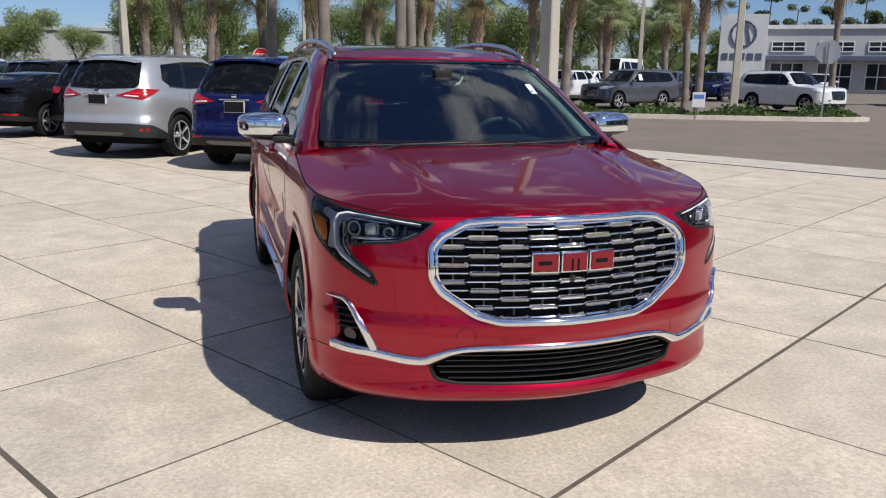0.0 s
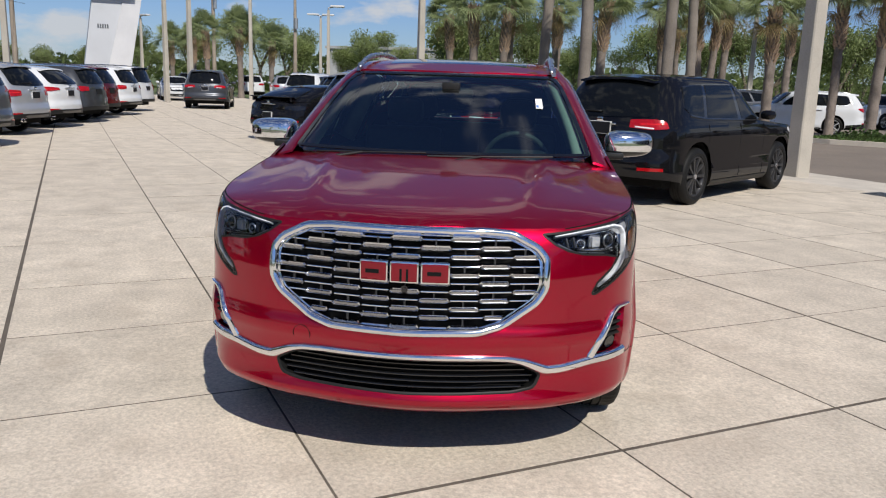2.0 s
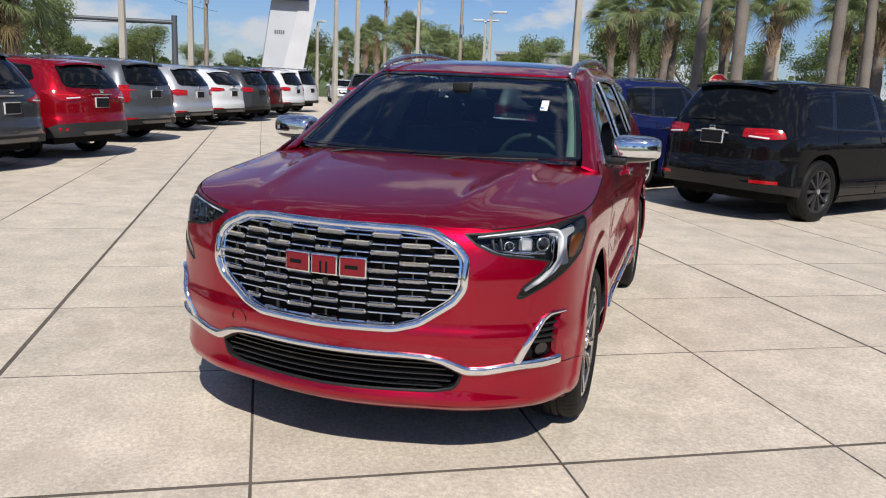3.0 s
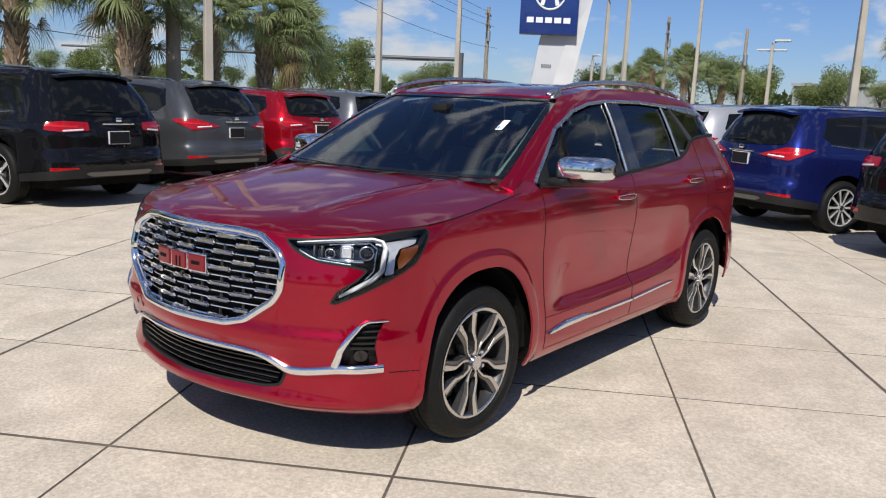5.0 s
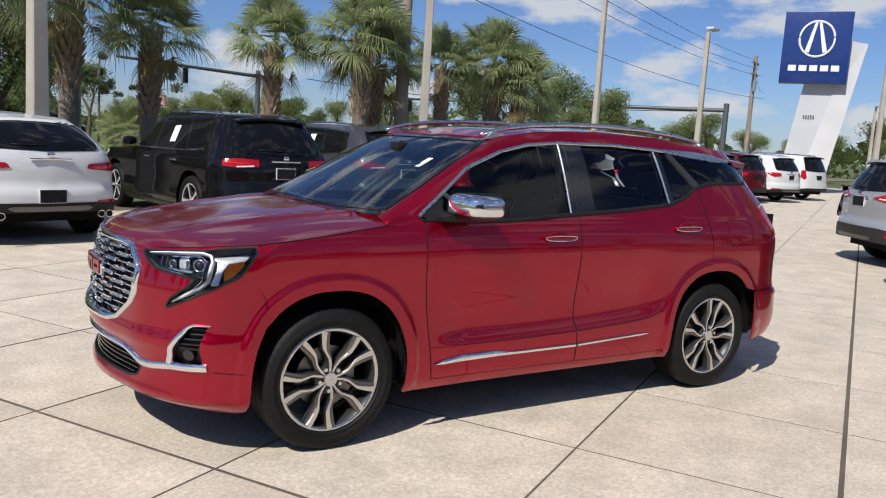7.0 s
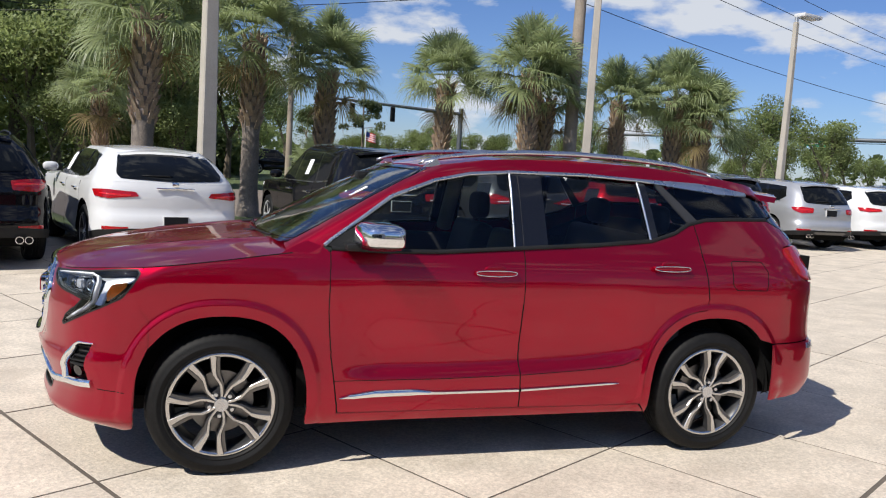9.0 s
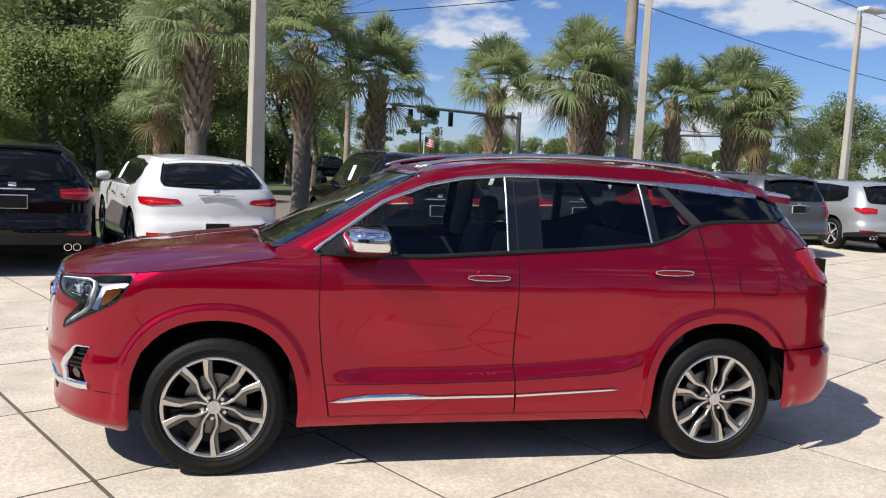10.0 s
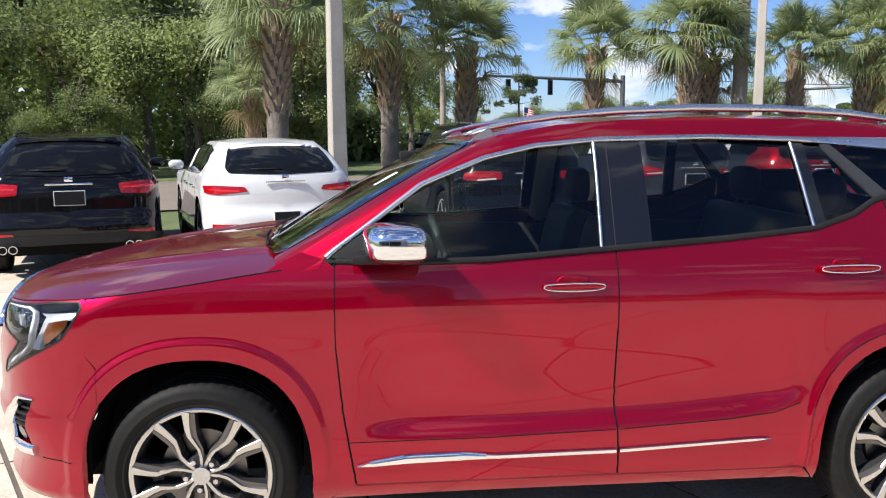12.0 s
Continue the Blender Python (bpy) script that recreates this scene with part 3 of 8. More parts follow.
def hood_height(x, y):
    e = np.clip(np.abs(y) / np.maximum(np.interp(x, EDGEX, EDGEY), 0.02), 0, 1)
    z0, z1 = SEAM(x), HOODC(x)
    rib = 0.013 * np.exp(-((np.abs(y) - (0.40 + 0.13 * (2.2 - x))) / 0.045) ** 2) * np.clip((2.1 - x) / 0.4, 0, 1)
    return z0 + (z1 - z0) * (1 - e ** 2.8) + rib


ROOFEDGE = spline([(0.39, 1.560), (0.28, 1.561), (0.16, 1.580), (-0.1, 1.616), (-0.5, 1.632), (-1.0, 1.622), (-1.5, 1.578), (-1.9, 1.53), (-2.0, 1.52)])
ROOFC = spline([(0.39, 1.560), (0.3, 1.58), (0.1, 1.620), (-0.3, 1.650), (-0.7, 1.659), (-1.2, 1.640), (-1.6, 1.588), (-1.9, 1.545), (-2.0, 1.522)])
ROOFX = np.linspace(-1.935, 0.388, 200)
ROOFY = np.array([TOP.at(TOP.s("x", x, float(ROOFEDGE(x))), float(ROOFEDGE(x)))[0, 1] for x in ROOFX])


def roof_height(x, y):
    e = np.clip(np.abs(y) / np.maximum(np.interp(x, ROOFX, ROOFY), 0.02), 0, 1)
    z0, z1 = ROOFEDGE(x), ROOFC(x)
    return z0 + (z1 - z0) * (1 - e ** 2.6)


SUV = thing("suv", "glossy red suv with chrome grille parked on concrete", "car", pose(0, 0.012, 0))


def lp(*pts, side=1):
    return LOW.path(pts, side)


def tp(*pts, side=1):
    return TOP.path(pts, side)


def seam_path(x0, x1, n=14, drop=0.0):
    return [("x", x, float(SEAM(x)) - drop) for x in np.linspace(x0, x1, n)]


ARCHF, ARCHR = arch(1.3625), arch(-1.3625)
GRILLE = [(0, 0.965), (0.30, 0.965), (0.40, 0.956), (0.495, 0.908), (0.532, 0.862), (0.532, 0.755), (0.50, 0.70), (0.37, 0.606), (0.28, 0.583), (0, 0.578)]
LAMP = [("y", 0.50, 0.950), ("y", 0.55, 0.914), ("y", 0.60, 0.889), ("y", 0.66, 0.873), ("y", 0.75, 0.864), ("y", 0.80, 0.850), ("y", 0.778, 0.812), ("y", 0.722, 0.762), ("y", 0.700, 0.718), ("y", 0.716, 0.716), ("y", 0.80, 0.766), ("x", 1.92, 0.818), ("x", 1.82, 0.872), ("x", 1.775, 0.93), ("x", 1.742, 0.985), ("x", 1.75, 1.004), ("x", 1.85, 0.997), ("y", 0.80, 0.984), ("y", 0.70, 0.969), ("y", 0.60, 0.957)]
FOG = [("y", 0.795, 0.648), ("x", 1.945, 0.650), ("x", 1.955, 0.63), ("y", 0.84, 0.468), ("y", 0.80, 0.455), ("y", 0.715, 0.453)]
INTAKE = [(0, 0.470), (0.37, 0.468), (0.44, 0.454), (0.520, 0.408), (0.495, 0.352), (0.42, 0.338), (0, 0.332)]


def lip_lines(xc, sd):
    """Creases of the raised lip round a wheel opening."""
    return [LOW.path([("x", x, z) for x, z in arch(xc, a=0.405 * k, b=0.442 * k, count=44)[1:-1]], sd) for k in (1.112, 1.135, 1.16, 1.193)]


def door_lines(sd, x0, x1):
    """Creases along the hollow of the doors."""
    return [LOW.path([("x", float(x), float(CREASE(x)) + dz) for x in np.linspace(x0, x1, 26)], sd) for dz in (0.0, 0.02, 0.045, 0.075)]


def both(half):
    """A closed outline from its half at the front, given as (y, z) from the middle's top to its bottom."""
    return [("y", y, z) for y, z in half] + [("y", -y, z) for y, z in reversed(half) if y > 0]


def build_suv():
    # lower shell that closes the gaps between panels
    for side in (1, -1):
        edge = lp(*seam_path(2.2, 0.9, 18, 0.02), ("x", 0.5, 1.08), ("x", -1.0, 1.14), ("x", -1.3, 1.28), ("x", -2.0, 1.28), ("r", 0.0, 1.2), ("r", 0.0, 0.3), ("x", -1.80, 0.3), side=side)
        edge += lp(*[("x", x, z) for x, z in reversed(arch(-1.3625, a=0.412, b=0.45, lo=0.27))], ("x", 0.96, 0.27), *[("x", x, z) for x, z in reversed(arch(1.3625, a=0.412, b=0.45, lo=0.27))], side=side)
        edge += lp(("x", 1.80, 0.27), ("y", 0.5, 0.27), ("y", 0.0, 0.27), side=side)
        panel("inner_shell", LOW, edge, UNDER, SUV, grid=0.09, depth=0, lift=-0.075, step=0.05)
    # front bumper with its openings
    g, it = LOW.path(both(GRILLE)), LOW.path(both(INTAKE))
    half = [("y", 0.0, 0.972), ("y", 0.40, 0.970), ("y", 0.55, 0.966), *seam_path(2.09, 1.735, 10), ("x", 1.715, 0.985), ("x", 1.785, 0.89), ("x", 1.703, 0.765), ("x", 1.703, 0.64)]
    low = [p for p in ARCHF if p[0] > 1.712 and p[1] < 0.76]
    half += [("x", x, z) for x, z in reversed(low)] + [("x", 1.80, 0.225), ("y", 0.80, 0.225), ("y", 0.5, 0.228), ("y", 0.0, 0.232)]
    o = LOW.path(half) + LOW.path(half[::-1], -1)
    holes = [g, it] + [LOW.path(q, sd) for q in (LAMP, FOG) for sd in (1, -1)]
    panel("front_bumper", LOW, o, RED, SUV, holes, grid=0.035, step=0.02, depth=0.03, creases=lip_lines(1.3625, 1) + lip_lines(1.3625, -1))
    # hood
    ys = np.linspace(-1, 1, 41)
    front = []
    for x in np.linspace(2.2215, 0.98, 46):
        front.append((x, float(np.interp(x, EDGEX, EDGEY))))
    o = [(x, y - 0.004) for x, y in front] + [(1.02, 0.72), (1.10, 0.55), (1.15, 0.3), (1.165, 0.0), (1.15, -0.3), (1.10, -0.55), (1.02, -0.72)] + [(x, -y + 0.004) for x, y in reversed(front)]
    sheet("hood", hood_height, o, RED, SUV, grid=0.04, step=0.03)
    for sd in (1, -1):
        # front fender
        o = lp(*seam_path(1.725, 1.12, 12, 0.004), ("x", 1.05, 1.13), ("x", 0.98, 1.16), ("x", 0.905, 1.135), ("x", 0.866, 1.107), ("x", 0.868, 0.82), ("x", 0.85, 0.6), ("x", 0.806, 0.30), ("x", 0.82, 0.27), ("x", 0.90, 0.243), side=sd)
        o += lp(*[("x", x, z) for x, z in reversed(ARCHF) if not (x > 1.69 and z < 0.762)], ("x", 1.699, 0.642), ("x", 1.699, 0.768), ("x", 1.79, 0.888), ("x", 1.72, 0.978), side=sd)
        panel("front_fender", LOW, o, RED, SUV, grid=0.03, creases=lip_lines(1.3625, sd))
        # doors
        belt = lambda x: float(np.interp(x, [-1.25, -1.2, -1.1, -0.95, -0.6, -0.18, 0.308, 0.6, 0.86], [1.318, 1.308, 1.255, 1.21, 1.18, 1.153, 1.122, 1.117, 1.128]))
        o = lp(("x", 0.861, 1.107), ("x", 0.855, 1.12), *[("x", x, belt(x)) for x in (0.6, 0.308, 0.0, -0.168)], ("x", -0.166, 0.85), ("x", -0.164, 0.6), ("x", -0.176, 0.303), ("x", 0.3, 0.300), ("x", 0.798, 0.303), ("x", 0.843, 0.6), ("x", 0.862, 0.82), side=sd)
        d1 = panel("front_door", LOW, o, RED, SUV, grid=0.032, creases=door_lines(sd, 0.84, -0.16))
        rear = [p for p in arch(-1.3625, a=0.455, b=0.492) if p[0] > -1.31 and p[1] > 0.36]
        o = lp(*[("x", x, belt(x)) for x in (-0.176, -0.6, -0.95, -1.1, -1.2, -1.236)], ("x", -1.258, 1.20), ("x", -1.27, 1.10), ("x", -1.30, 0.90), *[("x", x, z) for x, z in reversed(rear)], ("x", -0.905, 0.303), ("x", -0.5, 0.300), ("x", -0.184, 0.303), ("x", -0.172, 0.6), ("x", -0.174, 0.85), side=sd)
        d2 = panel("rear_door", LOW, o, RED, SUV, grid=0.032, creases=lip_lines(-1.3625, sd) + door_lines(sd, -0.18, -0.84))
        # sill and quarter panel
        o = lp(("x", 0.80, 0.293), ("x", 0.3, 0.294), ("x", -0.5, 0.294), ("x", -0.90, 0.296), ("x", -0.945, 0.25), ("x", -0.3, 0.245), ("x", 0.5, 0.245), ("x", 0.89, 0.238), side=sd)
        panel("sill", LOW, o, RED, SUV)
        o = lp(("x", -1.242, 1.316), ("x", -1.32, 1.338), ("x", -1.5, 1.35), ("x", -1.76, 1.355), ("x", -1.90, 1.30), ("x", -1.98, 1.22), ("x", -1.865, 1.205), ("x", -1.84, 1.17), ("x", -1.96, 1.03), ("x", -2.03, 1.004), ("r", 0.70, 0.985), ("r", 0.735, 0.90), ("r", 0.715, 0.652), ("x", -2.05, 0.648), ("x", -1.78, 0.642), side=sd)
        o += lp(*[("x", x, z) for x, z in reversed(ARCHR) if not (x < -1.70 and z < 0.64)], ("x", -0.952, 0.25), ("x", -0.91, 0.30), *[("x", x, z) for x, z in arch(-1.3625, a=0.449, b=0.486) if x > -1.312 and z > 0.36], ("x", -1.308, 0.90), ("x", -1.277, 1.10), ("x", -1.265, 1.20), side=sd)
        panel("quarter_panel", LOW, o, RED, SUV, grid=0.03, creases=lip_lines(-1.3625, sd))
    # rear bumper and tailgate
    half = [("r", 0.0, 0.64), ("r", 0.7, 0.64), ("x", -2.05, 0.64), ("x", -1.765, 0.634), ("x", -1.768, 0.36), ("x", -1.775, 0.30), ("x", -1.95, 0.31), ("r", 0.6, 0.33), ("r", 0.0, 0.33)]
    panel("rear_bumper", LOW, LOW.rear(half), RED, SUV)
    half = [("r", 0.0, 1.20), ("r", 0.62, 1.20), ("r", 0.60, 1.05), ("r", 0.66, 1.0), ("r", 0.72, 0.9), ("r", 0.70, 0.66), ("r", 0.0, 0.655)]
    panel("tailgate", LOW, LOW.rear(half), RED, SUV)
    # roof and pillars
    o = [(x, y - 0.002) for x, y in zip(ROOFX[::-5], ROOFY[::-5])] + [(x, -y + 0.002) for x, y in zip(ROOFX[::5], ROOFY[::5])]
    sheet("roof", roof_height, o, RED, SUV, grid=0.07, depth=0.02, holes=[[(0.16, 0.42), (0.16, -0.42), (-0.62, -0.44), (-0.62, 0.44)]])
    sheet("sunroof", roof_height, [(0.155, 0.415), (0.155, -0.415), (-0.615, -0.435), (-0.615, 0.435)], GLOSSBLACK, SUV, soft=0.03)
    dlo_top = [(0.895, 1.140), (0.86, 1.168), (0.71, 1.272), (0.54, 1.393), (0.30, 1.487), (0.10, 1.531), (-0.146, 1.553), (-0.59, 1.560), (-0.93, 1.548), (-1.32, 1.527), (-1.66, 1.498)]
    re = lambda x: float(ROOFEDGE(x))
    for sd in (1, -1):
        ws = [("y", 0.592, 1.553), ("y", 0.628, 1.50), ("y", 0.672, 1.40), ("y", 0.720, 1.28), ("y", 0.760, 1.17)]
        o = tp(("y", 0.56, 1.558), *ws, ("y", 0.766, 1.135), ("x", 1.05, 1.095), ("x", 0.92, 1.10), *[("x", x, z + 0.008) for x, z in dlo_top], ("x", -1.74, 1.50), ("x", -1.86, 1.45), ("r", 0.55, re(-1.9)), *[("x", x, re(x) + 0.004) for x in (-1.7, -1.4, -1.0, -0.5, 0.0, 0.2)], side=sd)
        panel("side_pillar", TOP, o, RED, SUV, grid=0.05)
    build_suv_glass(dlo_top)
    build_suv_front()
    build_suv_trim(dlo_top)
    build_suv_inside()


def build_suv_glass(dlo_top):
    half = [("y", 0.0, 1.556), ("y", 0.3, 1.556), ("y", 0.555, 1.553), ("y", 0.59, 1.54), ("y", 0.623, 1.495), ("y", 0.667, 1.40), ("y", 0.715, 1.28), ("y", 0.754, 1.165), ("y", 0.70, 1.142), ("y", 0.4, 1.137), ("y", 0.0, 1.134)]
    ws = panel("windshield", TOP, TOP.path(half) + TOP.path(half[::-1], -1), GLASS_WS, SUV, grid=0.08, depth=0.004, lift=-0.002, label="clear windshield with black border")
    # black border and shade band of the windshield
    inner = [(k, y * 0.98, z - 0.012 if z > 1.5 else z + (0.02 if z < 1.15 else 0.0)) for k, y, z in half]
    P, N = on(TOP, TOP.path(inner) + TOP.path(inner[::-1], -1), 0.04, True)
    ribbon("border", P, N, 0.024, 0.0012, GLOSSBLACK, ws, closed=True, sink=0.008, round_top=False)
    for sd in (1, -1):
        front = [(0.84, 1.135), (0.72, 1.232), (0.54, 1.375), (0.30, 1.468), (0.10, 1.513), (-0.118, 1.536), (-0.110, 1.152), (0.30, 1.130), (0.70, 1.128)]
        panel("front_window", TOP, tp(*[("x", x, z) for x, z in front + front[:1]], side=sd), GLASS_SIDE, SUV, grid=0.12, depth=0.003, lift=-0.012, soft=0.01)
        rearw = [(-0.315, 1.538), (-0.59, 1.543), (-0.905, 1.530), (-0.945, 1.222), (-0.60, 1.192), (-0.315, 1.172)]
        panel("rear_window", TOP, tp(*[("x", x, z) for x, z in rearw + rearw[:1]], side=sd), GLASS_DARK, SUV, grid=0.12, depth=0.003, lift=-0.012, soft=0.012)
        vent = [(-0.965, 1.528), (-1.03, 1.523), (-1.215, 1.315), (-1.11, 1.268), (-1.0, 1.232)]
        panel("vent_window", TOP, tp(*[("x", x, z) for x, z in vent + vent[:1]], side=sd), GLASS_DARK, SUV, grid=0.12, depth=0.003, lift=-0.010, soft=0.012)
        quarter = [(-1.075, 1.522), (-1.32, 1.512), (-1.66, 1.486), (-1.84, 1.44), (-1.90, 1.39), (-1.75, 1.362), (-1.42, 1.352), (-1.27, 1.338)]
        panel("quarter_window", TOP, tp(*[("x", x, z) for x, z in quarter + quarter[:1]], side=sd), GLASS_DARK, SUV, grid=0.12, depth=0.003, lift=-0.004, soft=0.015)
        bp = [(-0.122, 1.545), (-0.310, 1.548), (-0.312, 1.165), (-0.116, 1.150)]
        panel("pillar_cover", TOP, tp(*[("x", x, z) for x, z in bp + bp[:1]], side=sd), GLOSSBLACK, SUV, grid=0.1, depth=0.02, lift=-0.004)
        cp = [(-0.908, 1.535), (-0.962, 1.532), (-0.997, 1.230), (-0.948, 1.216)]
        panel("pillar_cover", TOP, tp(*[("x", x, z) for x, z in cp + cp[:1]], side=sd), GLOSSBLACK, SUV, grid=0.1, depth=0.02, lift=-0.004)
        dp = [(-1.033, 1.530), (-1.072, 1.527), (-1.268, 1.338), (-1.218, 1.312)]
        panel("pillar_cover", TOP, tp(*[("x", x, z) for x, z in dp + dp[:1]], side=sd), GRAPHITE, SUV, grid=0.1, depth=0.02, lift=-0.002)
        sail = [(0.885, 1.143), (0.845, 1.172), (0.735, 1.235), (0.76, 1.133), (0.84, 1.131)]
        panel("mirror_base_cover", TOP, tp(*[("x", x, z) for x, z in sail + sail[:1]], side=sd), BLACK, SUV, grid=0.1, depth=0.02, lift=0.0)
        # black lower belt seal
        P, N = on(TOP, tp(("x", 0.86, 1.128), ("x", 0.6, 1.120), ("x", 0.308, 1.124), ("x", -0.18, 1.156), ("x", -0.6, 1.183), ("x", -0.95, 1.214), ("x", -1.11, 1.262), ("x", -1.20, 1.312), ("x", -1.32, 1.341), ("x", -1.5, 1.352), ("x", -1.78, 1.357), side=sd), soft=0.05)
        ribbon("belt_seal", P, N, 0.022, 0.007, BLACK, SUV)
        # bright window surround, widening to the rear
        P, N = on(TOP, tp(*[("x", x, z) for x, z in dlo_top], side=sd), soft=0.06)
        w = np.where(P[:, 0] < -0.9, 0.020 + 0.030 * np.clip((-0.95 - P[:, 0]) / 0.35, 0, 1) * np.clip((P[:, 0] + 1.72) / 0.25, 0, 1), 0.020)
        ribbon("window_trim", P, N, w, 0.007, SATIN, SUV, label="satin chrome window surround")
        for x0, z0, x1, z1 in ((-0.116, 1.150, -0.126, 1.54), (-0.945, 1.218, -0.91, 1.535)):
            P, N = on(TOP, tp(("x", x0, z0), ("x", x1, z1), side=sd))
            ribbon("window_trim", P, N, 0.012, 0.006, SATIN, SUV)
        P, N = on(TOP, tp(("x", -0.171, 1.158), ("x", -0.174, 1.545), side=sd))
        ribbon("pillar_seam", P - N * 0.003, N, 0.003, 0.001, GRAPHITE, SUV, round_top=False)
        cover = [("x", -1.915, 1.386), ("x", -1.86, 1.435), ("r", 0.57, 1.49), ("r", 0.62, 1.44), ("r", 0.675, 1.30), ("r", 0.675, 1.225), ("x", -2.0, 1.228), ("x", -1.915, 1.306), ("x", -1.78, 1.356)]
        panel("rear_pillar_cover", TOP, TOP.path(cover, sd), GLOSSBLACK, SUV, grid=0.06, depth=0.012, lift=-0.002)
        # dark strips that paint in the shade of gaps round doors, fenders and hood
        gaps = [[("x", 0.864, 1.118), ("x", 0.8655, 0.82), ("x", 0.8475, 0.6), ("x", 0.803, 0.303)], [("x", -0.171, 1.148), ("x", -0.170, 0.85), ("x", -0.168, 0.6), ("x", -0.180, 0.303)], [("x", -1.240, 1.312), ("x", -1.262, 1.20), ("x", -1.274, 1.10), ("x", -1.304, 0.90)], seam_path(2.10, 1.05, 16, 0.001)]
        for path in gaps:
            P, N = on(LOW, LOW.path(path, sd))
            ribbon("panel_gap", P - N * 0.003, N, 0.0042, 0.0040, UNDER, SUV, round_top=False)
    half = [("r", 0.0, 1.50), ("r", 0.50, 1.49), ("r", 0.60, 1.44), ("r", 0.66, 1.30), ("r", 0.66, 1.22), ("r", 0.0, 1.21)]
    panel("rear_glass", TOP, TOP.rear(half), GLASS_REAR, SUV, grid=0.12, depth=0.004, lift=0.001)


def build_suv_front():
    # grille: dark recess, chrome bezel, rows of staggered chrome bars on thin links
    def shrunk(ky, kz):
        return [(y * ky, 0.772 + (z - 0.772) * kz) for y, z in GRILLE]
    grille = panel("grille", LOW, LOW.path(both(GRILLE)), UNDER, SUV, grid=0.08, depth=0, lift=-0.06, label="wide chrome grille with dark recess")
    P, N = on(LOW, LOW.path(both(shrunk(0.978, 0.968))), 0.02, True, soft=0.02)
    ribbon("bezel", P, N, 0.030, 0.016, CHROME, grille, closed=True, sink=0.06)
    P, N = on(LOW, LOW.path(both(shrunk(0.945, 0.912))), 0.02, True, soft=0.02)
    ribbon("inner_bezel", P - N * 0.018, N, 0.010, 0.010, CHROME, grille, closed=True, sink=0.03, round_top=False)
    bm = bmesh.new()
    hexa = [(-0.062, 0), (-0.050, 0.0105), (0.050, 0.0105), (0.062, 0), (0.050, -0.0105), (-0.050, -0.0105)]
    rings = [[bm.verts.new((x, y * k, z * kz)) for y, z in hexa] for x, k, kz in ((-0.018, 1.0, 1.0), (0.002, 1.0, 1.0), (0.010, 0.94, 0.62), (0.003, 0.87, 0.36))]
    for r0, r1 in zip(rings, rings[1:]):
        for i in range(6):
            bm.faces.new((r0[i], r0[(i + 1) % 6], r1[(i + 1) % 6], r1[i]))
    bm.faces.new(rings[-1])
    bmesh.ops.recalc_face_normals(bm, faces=bm.faces)
    for f in bm.faces:
        f.material_index = 1 if len(f.verts) == 6 else 0
    stub = bmesh.new()
    box(stub, -0.02, -0.008, -0.0025, 0.0025, -0.016, 0.016)
    brick = post = None
    poly = np.array(shrunk(0.945, 0.90) + [(-y, z) for y, z in reversed(shrunk(0.945, 0.90))])
    for row in range(11):
        z = 0.607 + row * 0.0325
        ys = np.linspace(-0.55, 0.55, 221)
        ok = inside(poly, np.c_[ys, np.full(221, z)])
        if not ok.any():
            continue
        y0, y1 = ys[ok][0], ys[ok][-1]
        q = LOW.path([("y", y, z) for y in np.linspace(y0 - 0.005, y1 + 0.005, 24)])
        P, N = on(LOW, q, 0.05)
        ribbon("grille_link", P - N * 0.024, N, 0.0085, 0.012, CHROME, grille)
        for k in range(-3, 4):
            y = (k + (0.5 if row % 2 else 0.0)) * 0.222
            if y - 0.052 < y0 or y + 0.052 > y1:
                if not (y0 < y < y1):
                    continue
            wide = min(1.0, (y - y0) / 0.056, (y1 - y) / 0.056)
            s = LOW.s("y", y, z)
            p, nn = LOW.at(s, z)[0], LOW.normal(np.array([s]), np.array([z]))[0]
            m = Matrix.Translation(Vector(p) - Vector(nn) * 0.010) @ Matrix.Rotation(math.atan2(nn[1], nn[0]), 4, "Z")
            if brick is None:
                brick = part("grille_bar", bm, CHROME, grille)
                brick.data.materials.append(DARKCHROME)
                post = part("grille_post", stub, GRAPHITE, grille)
                ob, po = brick, post
            else:
                ob, po = new("grille_bar", brick.data), new("grille_post", post.data)
                ob.parent = po.parent = grille
            ob.matrix_local = m @ Matrix.Diagonal((1, max(wide, 0.3), 1, 1))
            po.matrix_local = m @ Matrix.Translation((0, 0, 0.0163))
    # badge: three plain red blocks with bright edges
    for k in (-1, 0, 1):
        s = LOW.s("y", k * 0.113, 0.81)
        p, nn = LOW.at(s, 0.81)[0], LOW.normal(np.array([s]), np.array([0.81]))[0]
        m = Matrix.Translation(Vector(p) + Vector(nn) * 0.004) @ Matrix.Rotation(math.atan2(nn[1], nn[0]), 4, "Z")
        bm = bmesh.new()
        box(bm, -0.03, 0.008, -0.054, 0.054, -0.040, 0.040, 0.006)
        edge = part("badge_edge", bm, CHROME, grille, smooth=True, angle=35)
        edge.matrix_local = m
        bm = bmesh.new()
        box(bm, 0.0, 0.014, -0.048, 0.048, -0.034, 0.034, 0.004)
        red = part("badge_block", bm, BADGE_RED, edge, "plain red badge block")
        bm = bmesh.new()
        if k:
            box(bm, 0.008, 0.0155, -0.030, 0.022, -0.008, 0.008, 0.002)
        else:
            for yy in (-0.012, 0.012):
                box(bm, 0.008, 0.0155, yy - 0.0045, yy + 0.0045, -0.033, 0.014, 0.001)
        part("badge_slot", bm, UNDER, edge)
    bm = bmesh.new()
